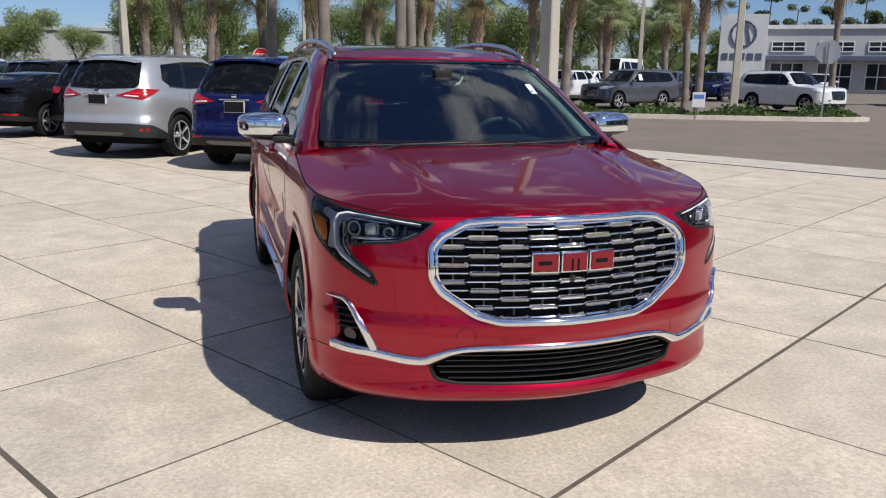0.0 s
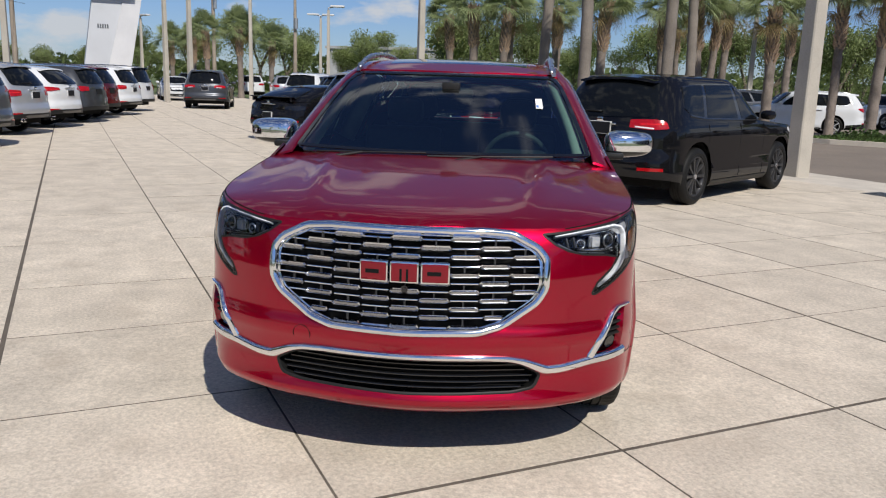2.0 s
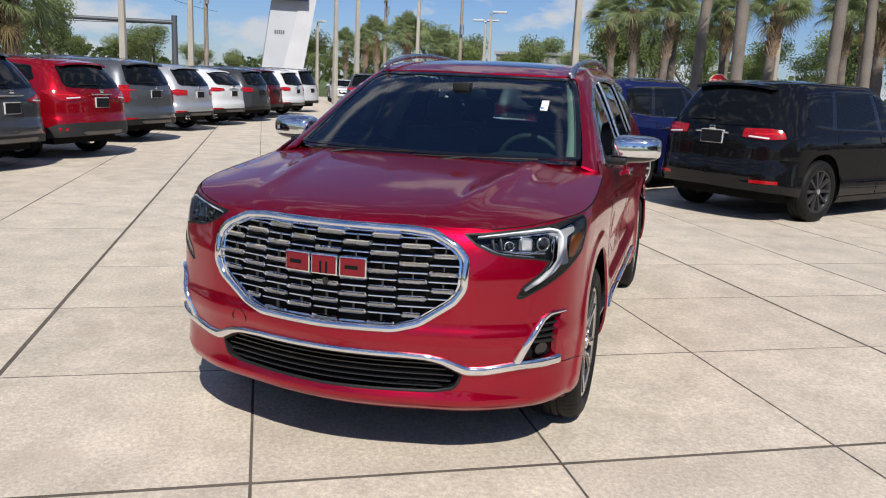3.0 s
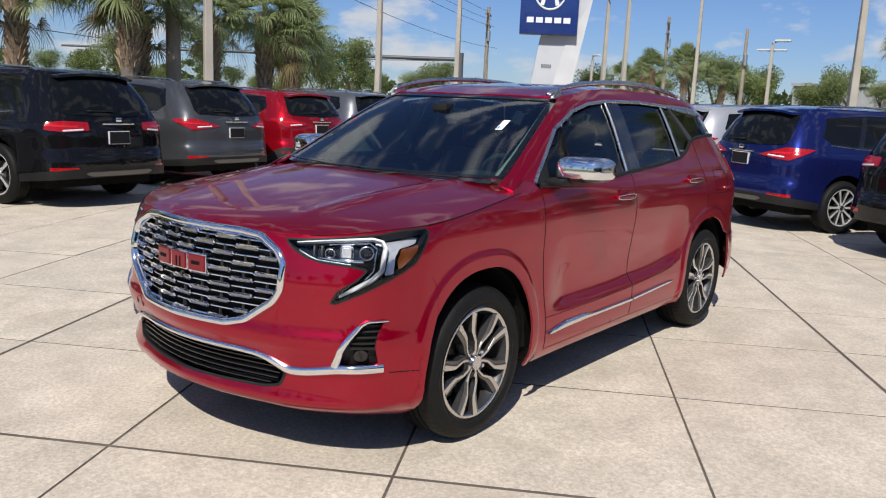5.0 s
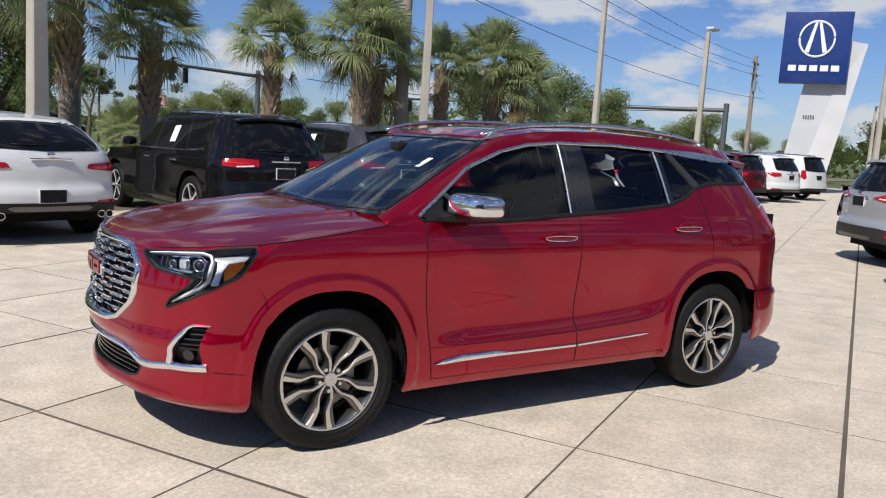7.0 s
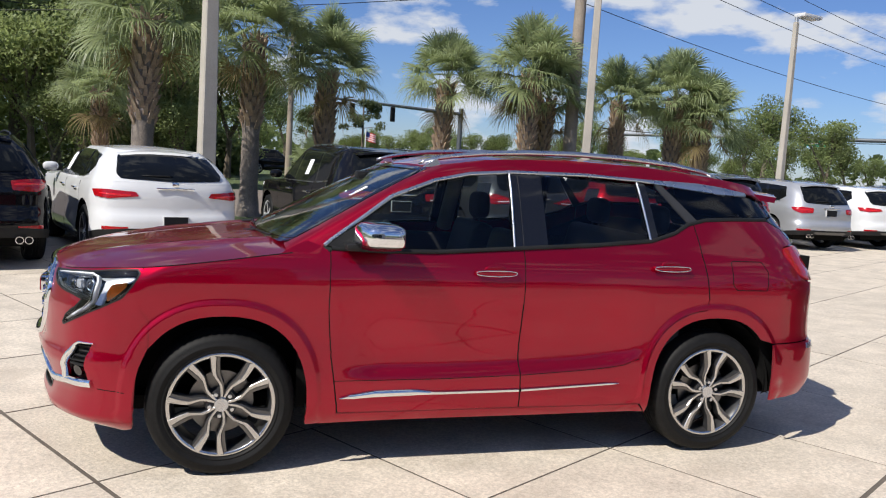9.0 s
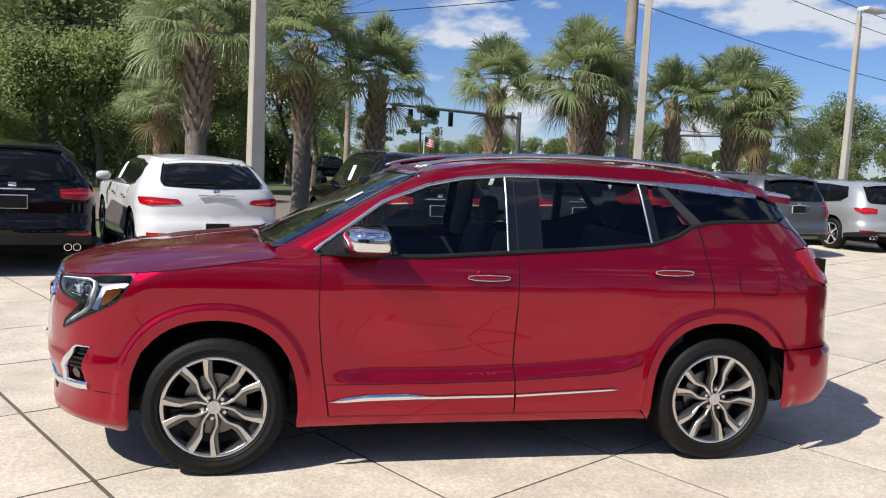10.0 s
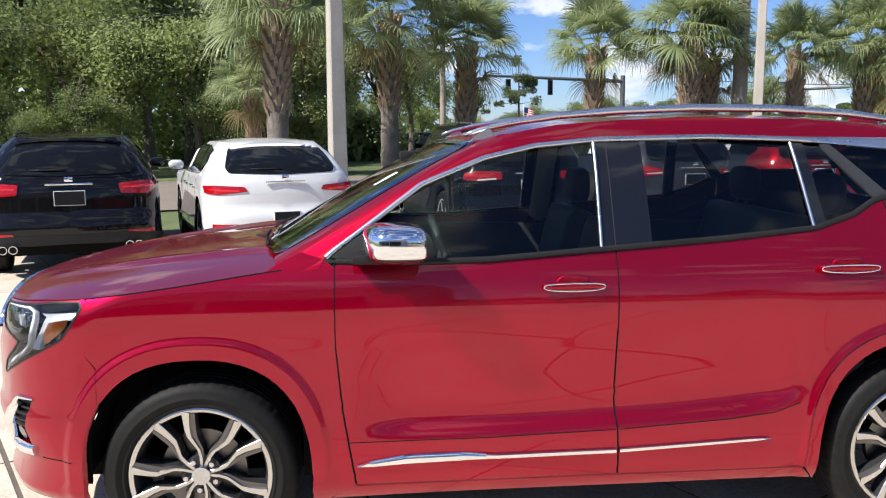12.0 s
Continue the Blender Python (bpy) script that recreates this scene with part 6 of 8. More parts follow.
                ribbon("reverse_lamp", P + N * 0.010, N, 0.020, 0.006, WHITE_LENS, ob)
        hl = [("y", 0.55 * W, hood - 0.10), ("y", 0.80 * W, hood - 0.05), ("x", xf - 0.62, hood - 0.03), ("x", xf - 0.60, hood - 0.09), ("y", 0.86 * W, hood - 0.17), ("y", 0.60 * W, hood - 0.20)]
        panel("headlamp", low, low.path(hl, sd), WHITE_LENS, ob, grid=0.1, depth=0.015, lift=0.008, soft=0.02)
        q = [("r", 0.60 * W, 0.52), ("x", xr + 0.22, 0.52), ("x", xr + 0.22, 0.48), ("r", 0.60 * W, 0.48)]
        if fine:
            panel("rear_reflector", low, low.path(q, sd), TAIL_DIM, ob, grid=0.1, depth=0.01, lift=0.006)
        if cladding:
            for q in arches:
                P, N = on(low, low.path([(k, v + 0.0, z) for k, v, z in q], sd), 0.06)
                ribbon("arch_cladding", P, N, 0.07, 0.010, CLAD, ob)
            q = [("x", ax - a - 0.02, 0.40), ("x", rx + a + 0.02, 0.40), ("x", rx + a + 0.02, 0.27), ("x", ax - a - 0.02, 0.27)]
            panel("sill_cladding", low, low.path(q, sd), CLAD, ob, grid=0.15, depth=0.01, lift=0.008)
        else:
            q = [("x", ax - a - 0.02, 0.30), ("x", rx + a + 0.02, 0.30), ("x", rx + a + 0.02, 0.22), ("x", ax - a - 0.02, 0.22)]
            panel("sill_cladding", low, low.path(q, sd), BLACK, ob, grid=0.15, depth=0.01, lift=0.004)
        if rails:
            bm = bmesh.new()
            x0, x1, zz = roof_f - 0.25, rr + 0.25, H - 0.04
            yy = sd * W * 0.60
            loop_tube(bm, [(x0, yy, zz - 0.02), (x0 - 0.14, yy, zz + 0.018), ((x0 + x1) / 2, yy, zz + 0.040), (x1 + 0.14, yy, zz + 0.018), (x1, yy, zz - 0.02)], 0.013, 8)
            part("roof_rail", bm, SATIN if bright else BLACK, ob, smooth=True, angle=50)
        if exhaust:
            bm = bmesh.new()
            for dy in (-0.05, 0.05):
                rod(bm, (xr + 0.03, sd * (W * 0.66) + dy, 0.36), (xr - 0.012, sd * (W * 0.66) + dy, 0.36), 0.045, seg=16)
            tip = part("exhaust_tip", bm, CHROME, ob, smooth=True, angle=40)
            # black discs on the closed tips paint in the dark of hollow pipes
            bm = bmesh.new()
            for dy in (-0.05, 0.05):
                rod(bm, (xr, sd * (W * 0.66) + dy, 0.36), (xr - 0.016, sd * (W * 0.66) + dy, 0.36), 0.038, seg=16)
            part("exhaust_bore", bm, UNDER, tip)
        for xc in (ax, rx):
            w, first = wheel_for(r, spokes, bright)
            m = pose(xc, sd * (W - 0.015), r - 0.004, 0, 17, 0 if sd > 0 else 180)
            if first:
                w.parent = ob
                w.matrix_local = m
            else:
                q = copy_thing(w, m)
                q.parent, q.matrix_local = ob, m
            bm = bmesh.new()
            n = 12
            r0 = [bm.verts.new((xc + (a + 0.02) * math.cos(math.pi * i / n), sd * (W - 0.05), r - 0.02 + (r + 0.10) * math.sin(math.pi * i / n))) for i in range(n + 1)]
            r1 = [bm.verts.new((v.co.x, sd * 0.5, v.co.z)) for v in r0]
            for i in range(n):
                bm.faces.new((r0[i], r0[i + 1], r1[i + 1], r1[i]))
            bm.faces.new(r1)
            part("wheel_well", bm, UNDER, ob)
    bm = bmesh.new()
    box(bm, xr + 0.40, xf - 0.30, -W * 0.80, W * 0.80, 0.24, 0.42)
    box(bm, shield - 0.3, xr + 0.3, -W * 0.5, W * 0.5, 0.4, belt)
    part("underbody", bm, UNDER, ob)
    # rear: plate, bumper, badge
    zr = plate_z
    px = float(rear(zr)) - 0.004
    bm = bmesh.new()
    box(bm, px - 0.010, px + 0.03, -0.160, 0.160, zr - 0.082, zr + 0.082, 0.004)
    pl = part("plate_holder", bm, WHITE_TRIM if fine else PLATE_GREY, ob, "plain dark plate in a bright frame")
    bm = bmesh.new()
    box(bm, px - 0.013, px - 0.006, -0.152, 0.152, zr - 0.074, zr + 0.074)
    part("plate", bm, PLATE_GREY, pl)
    if bumper_dark:
        top_z = 0.60 if cladding else 0.50
        half = [("r", 0.0, top_z), ("r", 0.62 * W, top_z), ("x", xr + 0.26, top_z - 0.03), ("x", rx - a - 0.03, 0.42), ("x", rx - a - 0.03, 0.328), ("x", xr + 0.28, 0.362), ("r", 0.7 * W, 0.382), ("r", 0.0, 0.396)]
        panel("lower_bumper", low, low.rear(half), CLAD if cladding else BLACK, ob, grid=0.10, depth=0.03, lift=0.008, soft=0.02)
        if fine and bright:
            half = [("r", 0.0, 0.462), ("r", 0.46 * W, 0.462), ("r", 0.52 * W, 0.44), ("r", 0.44 * W, 0.405), ("r", 0.0, 0.405)]
            panel("skid_plate", low, low.rear(half), WHEELGREY, ob, grid=0.12, depth=0.01, lift=0.016, soft=0.02, label="silver skid plate under the bumper")
    if fine:
        # shade of the gap under the tailgate, painted as a dark strip
        P, N = on(low, low.rear([("r", 0.0, 0.70), ("r", 0.72 * W, 0.70)])[:2] and low.path([("r", -0.72 * W + 1e-6, 0.70)]) and [(low.s("r", 0.72 * W, 0.70), 0.70), (low.length, 0.70), (2 * low.length - low.s("r", 0.72 * W, 0.70), 0.70)], 0.08)
        ribbon("tailgate_gap", P, N, 0.008, 0.0006, UNDER, ob, round_top=False)
        bm = bmesh.new()
        bx = float(rear(belt - 0.10)) - 0.004
        if zr < belt - 0.05:
            box(bm, bx - 0.012, bx + 0.02, -0.24, 0.24, belt - 0.055, belt - 0.035, 0.004)
        box(bm, bx - 0.014, bx + 0.02, -0.045, 0.045, belt - 0.02, belt + 0.035, 0.012)
        part("badge_bar", bm, CHROME, ob, smooth=True, angle=40, label="plain bright badge on the tailgate")
    if fine and category == "suv":
        # rear wiper lying along the foot of the glass
        pts = [Vector(top.at(top.length - q, gb + 0.05)[0]) + Vector((-0.03, 0, 0.0)) for q in (0.02, 0.12, 0.24, 0.36)]
        bm = bmesh.new()
        loop_tube(bm, pts, [0.013, 0.009, 0.007, 0.005], 6)
        part("rear_wiper", bm, BLACK, ob, smooth=True)
    if category == "coupe":
        bm = bmesh.new()
        box(bm, xr + 0.10, xr + 0.30, -W * 0.78, W * 0.78, belt + 0.115, belt + 0.14, 0.01)
        for yy in (-W * 0.7, W * 0.7):
            box(bm, xr + 0.15, xr + 0.26, yy - 0.03, yy + 0.03, belt + 0.02, belt + 0.12)
        part("deck_spoiler", bm, col, ob, smooth=True, angle=40)
    # spoiler over the rear glass
    sx = xr + 0.09 + rake
    if category not in ("sedan", "coupe"):
        sheet("rear_spoiler", lambda qx, qy: H - 0.055 - 0.10 * np.clip(sx + 0.12 - qx, 0, 1) - 0.06 * (np.abs(qy) / (W * 0.62)) ** 3, [(sx + 0.12, W * 0.60), (sx - 0.06, W * 0.58), (sx - 0.10, 0.3), (sx - 0.11, 0), (sx - 0.10, -0.3), (sx - 0.06, -W * 0.58), (sx + 0.12, -W * 0.60)], PAINTS["black"] if roof_black else col, ob, grid=0.15, depth=0.03, lift=0.006, step=0.1)
    # front grille
    q = [("y", 0.45 * W, hood - 0.12), ("y", 0.40 * W, 0.56), ("y", 0.0, 0.54), ("y", -0.40 * W, 0.56), ("y", -0.45 * W, hood - 0.12), ("y", 0.0, hood - 0.10)]
    panel("grille", low, low.path(q), GLOSSBLACK, ob, grid=0.14, depth=0.01, lift=0.006, soft=0.04)
    half = [("y", 0.0, 0.40), ("y", 0.75 * W, 0.40), ("y", 0.78 * W, 0.30), ("y", 0.0, 0.26)]
    panel("lower_intake", low, low.path(half) + low.path(half[::-1], -1), BLACK, ob, grid=0.14, depth=0.01, lift=0.006, soft=0.04)
    return ob


# row in front of the palms
car("black suv with slim red tail lamps", 4.08, -5.35, -73, "black", L=4.86, W=0.97, H=1.63, wb=2.90, r=0.385, lamps="wrap", plate_z=0.90, tail=1.07, exhaust=True, rake=0.55, bright=False)
car("white suv with dark rear window", 1.80, -6.05, -72, "white", L=4.68, W=0.96, H=1.54, wb=2.81, r=0.37, lamps="slim", plate_z=0.58, tail=0.98, exhaust=True, rake=0.62, rails=False, papers=("front_window",), belt=1.06)
car("black suv with price sheet in the window", -1.36, -6.75, -80, "black", L=5.05, W=0.985, H=1.74, wb=2.99, r=0.385, lamps="wide", plate_z=0.88, tail=1.08, rake=0.42, papers=("rear_window",), exhaust=False)
car("dark grey suv with angular tail lamps", -4.02, -7.82, -83, "grey", L=4.98, W=0.97, H=1.71, wb=2.82, r=0.37, lamps="arrow", plate_z=0.88, tail=1.08, rake=0.45, papers=("rear_window",))
car("red suv with dark grey cladding", -6.25, -8.2, -88, "red", L=4.60, W=0.93, H=1.63, wb=2.69, r=0.355, lamps="arrow", plate_z=0.92, tail=1.10, cladding=True, papers=("rear_window",))
car("large steel grey suv with tall tail lamps", -9.45, -9.55, -88, "steel", L=5.2, W=1.0, H=1.70, wb=3.07, r=0.40, belt=1.12, hood=1.06, lamps="tall", plate_z=1.0, tail=1.06, rake=0.25)
car("silver suv with wrap-round red tail lamps", -13.0, -10.9, -88, "silver", L=4.78, W=0.94, H=1.66, wb=2.79, r=0.37, belt=1.08, hood=1.02, lamps="wrap", plate_z=0.92, tail=1.04, rake=0.40, exhaust=True)
car("white suv with thin red tail lamps", -15.7, -11.6, -88, "white", L=4.89, W=0.95, H=1.62, lamps="slim", rake=0.5)
car("dark grey suv in the far row", -18.3, -12.2, -88, "grey", lamps="wrap", fine=False)
car("dark red suv in the far row", -20.6, -13.0, -88, "maroon", lamps="wrap", fine=False, H=1.72)
car("white suv with red wrap tail lamps", -23.2, -13.5, -88, "white", L=4.94, W=1.0, H=1.72, wb=2.82, lamps="wrap", fine=True)
car("white suv with black roof", -26.6, -14.6, -88, "white", L=4.9, W=1.0, H=1.80, lamps="tall", rake=0.25, roof_black=True, fine=False)
# row across the aisle
car("black suv with dark alloy wheels", -5.62, 1.42, 143, "black", L=4.82, W=0.97, H=1.73, wb=2.915, fo=0.90, r=0.385, lamps="wide", plate_z=1.0, tail=1.13, rake=0.36, bright=False, spokes=10, rails=False, bumper_dark=False)
car("dark blue suv with red tail lamps", -7.08, -0.80, 149, "blue", L=4.69, W=0.92, H=1.70, wb=2.705, r=0.36, lamps="arrow", plate_z=0.95, tail=1.12, spokes=10)
car("silver suv with black lower bumper", -9.25, -2.85, 149, "silver", L=4.60, W=0.92, H=1.70, wb=2.66, r=0.36, lamps="arrow", plate_z=0.98, tail=1.14, cladding=True)
car("black suv behind the silver one", -13.1, -3.6, 149, "black", L=4.7, lamps="wrap", fine=False)
car("low black coupe with bright wheels", -13.8, -5.64, 149, "black", L=4.78, W=0.95, H=1.36, wb=2.81, r=0.35, belt=0.93, hood=0.88, shield=0.75, roof_f=0.05, rake=0.95, lamps="slim", tail=0.86, plate_z=0.62, rails=False, category="coupe", spokes=5)
car("dark grey suv parked on its own", -30.6, -13.9, 196, "grey", L=5.0, W=1.0, H=1.78, lamps="wide", rake=0.3)
car("white suv at the end of the row", -33.0, -10.2, 176, "white", L=5.2, W=1.0, H=1.79, wb=3.07, lamps="wrap")
car("white sedan facing the aisle", -40.8, -19.6, 28, "white", at="front", L=4.9, W=0.94, H=1.43, belt=0.95, hood=0.88, rake=0.9, rails=False, category="sedan", fine=False)
car("black suv beyond the coupe", -22.5, -6.2, 150, "black", L=4.8, fine=False)
car("dark grey suv beyond the coupe", -26.0, -7.2, 150, "grey", L=4.8, fine=False)


# ---- plants ----
FROND = mat("palm_frond", (0.33, 0.385, 0.19), rough=0.4, var=0.3, scale=1.5, fine=20, spec=0.5)
FROND_DRY = mat("dry_frond", (0.30, 0.23, 0.11), rough=0.8, var=0.3, scale=3, fine=20)
PALMBARK = mat("palm_bark", (0.195, 0.162, 0.138), rough=0.95, var=0.35, scale=3, fine=30, bump=0.012, bscale=28, stain=(0.30, 0.22, 0.15, 0.6), stain_scale=4)
SMOOTHBARK = mat("grey_palm_bark", (0.19, 0.165, 0.14), rough=0.9, var=0.25, scale=1.5, fine=30, bump=0.008, bscale=18)
BOOTS = mat("palm_boots", (0.36, 0.26, 0.18), rough=0.95, var=0.35, scale=6, fine=40, bump=0.006, bscale=50)
BARK = mat("tree_bark", (0.13, 0.105, 0.08), rough=0.95, var=0.35, scale=3, fine=30, bump=0.015, bscale=20)
LEAF = mat("oak_leaf", (0.20, 0.245, 0.09), rough=0.55, var=0.45, scale=0.7, fine=6)
LEAF_B = mat("bright_leaf", (0.25, 0.30, 0.11), rough=0.55, var=0.4, scale=0.8, fine=6)
PINE = mat("pine_needles", (0.11, 0.14, 0.06), rough=0.6, var=0.35, scale=1, fine=8)


def leaf_mat_thin(m):
    """Lets part of the light through the leaves."""
    nt = m.node_tree
    b = nt.nodes["Principled BSDF"]
    n, l = nt.nodes.new, nt.links.new
    out = [q for q in nt.nodes if q.type == "OUTPUT_MATERIAL"][0]
    t, mix = n("ShaderNodeBsdfTranslucent"), n("ShaderNodeMixShader")
    src = b.inputs["Base Color"].links[0].from_socket
    l(src, t.inputs["Color"])
    mix.inputs[0].default_value = 0.5
    l(b.outputs[0], mix.inputs[1])
    l(t.outputs[0], mix.inputs[2])
    l(mix.outputs[0], out.inputs["Surface"])


for m_ in (FROND, FROND_DRY, LEAF, LEAF_B, PINE, STICKER):
    leaf_mat_thin(m_)


def frond(vs, fs, base, azim, lift, reach, size, rng, droop=1.0, blades=44):
    """A fan leaf: a stalk that arches out, and stiff blades that spread from its end, with hanging tips."""
    ca, sa = math.cos(azim), math.sin(azim)
    out, up, side = Vector((ca, sa, 0)), Vector((0, 0, 1)), Vector((-sa, ca, 0))
    d = (out * math.cos(lift) + up * math.sin(lift)).normalized()
    mid = base + d * reach * 0.55
    d = (d + up * (-0.30 * droop)).normalized()
    tip = mid + d * reach * 0.45
    n = (up - d * d.z).normalized() if abs(d.z) < 0.97 else out * -1
    w = 0.016
    k = len(vs)
    vs += [base + side * w, base - side * w, mid - side * w * 0.8, mid + side * w * 0.8, tip - side * w * 0.5, tip + side * w * 0.5]
    fs += [(k, k + 1, k + 2, k + 3), (k + 3, k + 2, k + 4, k + 5)]
    roll = rng.uniform(-0.7, 0.7)
    side2 = side * math.cos(roll) + n * math.sin(roll)
    n2 = n * math.cos(roll) - side * math.sin(roll)
    arc = rng.uniform(1.75, 2.25)
    for i in range(blades):
        u = (i + 0.5) / blades * 2 - 1
        a = u * arc + rng.uniform(-0.04, 0.04)
        ln = size * (1.0 - 0.24 * abs(u) ** 1.6) * rng.uniform(0.88, 1.06)
        b0 = d * math.cos(a) + side2 * math.sin(a)
        fold = n2 * (0.06 + 0.34 * abs(u))
        g = Vector((0, 0, -1))
        hang = droop * (0.9 if i % 3 else 1.5)
        p0 = tip + b0 * 0.03
        p1 = tip + b0 * ln * 0.45 + fold * ln * 0.20 + g * ln * 0.02 * hang
        p2 = tip + b0 * ln * 0.78 + fold * ln * 0.22 + g * ln * 0.12 * hang
        p3 = tip + b0 * ln * 1.0 + fold * ln * 0.14 + g * ln * (0.30 + rng.uniform(0, 0.25)) * hang
        ww = b0.cross(n2).normalized() * (0.0175 * size / 0.9) + n2 * rng.uniform(-0.006, 0.006)
        k = len(vs)
        vs += [p0 - ww * 0.6, p0 + ww * 0.6, p1 - ww, p1 + ww, p2 - ww * 0.6, p2 + ww * 0.6, p3]
        fs += [(k, k + 1, k + 3, k + 2), (k + 2, k + 3, k + 5, k + 4), (k + 4, k + 5, k + 6)]


PALMS = {}


def palm_parts(kind, height):
    """Meshes of a palm: trunk, boots, crown and dry fronds."""
    key = (kind, round(height, 1))
    if key in PALMS:
        return PALMS[key]
    rng = random.Random(kind * 31 + int(height * 10))
    vs, fs, seg = [], [], 12
    rows = int(height / 0.22) + 2
    r0 = (0.21, 0.235, 0.18, 0.165)[kind]
    lean = [rng.uniform(-0.05, 0.05), rng.uniform(-0.05, 0.05)]
    for j in range(rows + 1):
        t = j / rows
        flare_ = 1.0 + 0.35 * max(0, 1 - t * 8) + (0.22 if t > 0.72 and kind != 3 else 0.0) * min(1, (t - 0.72) * 8)
        cx, cy = lean[0] * height * t * t, lean[1] * height * t * t
        for i in range(seg):
            a = 2 * math.pi * i / seg
            rr = r0 * flare_ * (1 + 0.05 * math.sin(j * 2.1 + i) + rng.uniform(-0.04, 0.04)) * (1 - 0.12 * t)
            vs.append((cx + rr * math.cos(a), cy + rr * math.sin(a), height * t - 0.1))
    for j in range(rows):
        for i in range(seg):
            a, b = j * seg + i, j * seg + (i + 1) % seg
            fs.append((a, b, b + seg, a + seg))
    trunk = bpy.data.meshes.new("trunk")
    trunk.from_pydata(vs, [], fs)
    trunk.polygons.foreach_set("use_smooth", [True] * len(fs))
    trunk.materials.append(SMOOTHBARK if kind == 3 else PALMBARK)
    top = Vector((lean[0] * height, lean[1] * height, height))
    # boots: stubs of cut stalks in a criss-cross
    vs, fs = [], []
    if kind != 3:
        for k in range(120):
            z = height - 0.05 - min(2.1, height * 0.55) * (k / 120) ** 1.1
            a = k * 2.399
            q = Vector((lean[0] * z * z / height, lean[1] * z * z / height, z))
            o, s = Vector((math.cos(a), math.sin(a), 0)), Vector((-math.sin(a), math.cos(a), 0))
            r = r0 * 1.05
            ln, w = rng.uniform(0.10, 0.24), rng.uniform(0.045, 0.075)
            b = q + o * (r - 0.03)
            e = q + o * (r + ln * 0.55) + Vector((0, 0, ln))
            i = len(vs)
            vs += [b - s * w + Vector((0, 0, -0.10)), b + s * w + Vector((0, 0, -0.10)), e + s * w * 0.55, e - s * w * 0.55, b - s * w * 0.5 + Vector((0, 0, 0.07)), b + s * w * 0.5 + Vector((0, 0, 0.07))]
            fs += [(i, i + 1, i + 2, i + 3), (i + 4, i + 3, i + 2, i + 5), (i, i + 3, i + 4), (i + 1, i + 5, i + 2)]
    boots = bpy.data.meshes.new("boots")
    boots.from_pydata([tuple(v) for v in vs], [], fs)
    boots.materials.append(BOOTS)
    vs, fs = [], []
    count = (44, 48, 36, 38)[kind]
    for k in range(count):
        t = k / count
        lift = math.radians(88 - 96 * t + rng.uniform(-11, 11))
        size = rng.uniform(0.74, 0.98) * (0.95, 1.05, 0.9, 1.1)[kind]
        frond(vs, fs, top + Vector((0, 0, 0.16 - 0.34 * t)), k * 2.399 + rng.uniform(-0.3, 0.3), lift, rng.uniform(0.65, 1.05) * (1, 1.08, 0.85, 1.25)[kind], size, rng, 0.45 + 0.45 * t)
    crown = bpy.data.meshes.new("crown")
    crown.from_pydata([tuple(v) for v in vs], [], fs)
    crown.materials.append(FROND)
    vs, fs = [], []
    for k in range(3):
        frond(vs, fs, top + Vector((0, 0, -0.30)), rng.uniform(0, 6.28), math.radians(rng.uniform(-50, -25)), 0.75, 0.75, rng, 1.1, 22)
    dry = bpy.data.meshes.new("dry_fronds")
    dry.from_pydata([tuple(v) for v in vs], [], fs)
    dry.materials.append(FROND_DRY)
    PALMS[key] = (trunk, boots, crown, dry)
    return PALMS[key]


def palm(x, y, height, kind=0, turn=0.0, z=-0.05, size=1.0, label="tall fan palm with green crown and rough trunk"):
    ob = thing("palm_tree", label, "palm tree", pose(x, y, z, 0, 0, turn) @ Matrix.Scale(size, 4), group="palms")
    for nm, me in zip(("trunk", "boot_collar", "crown", "dry_frond"), palm_parts(kind, height / size)):
        if len(me.vertices):
            p = new(nm, me)
            p.parent = ob
    return ob


TREES = {}


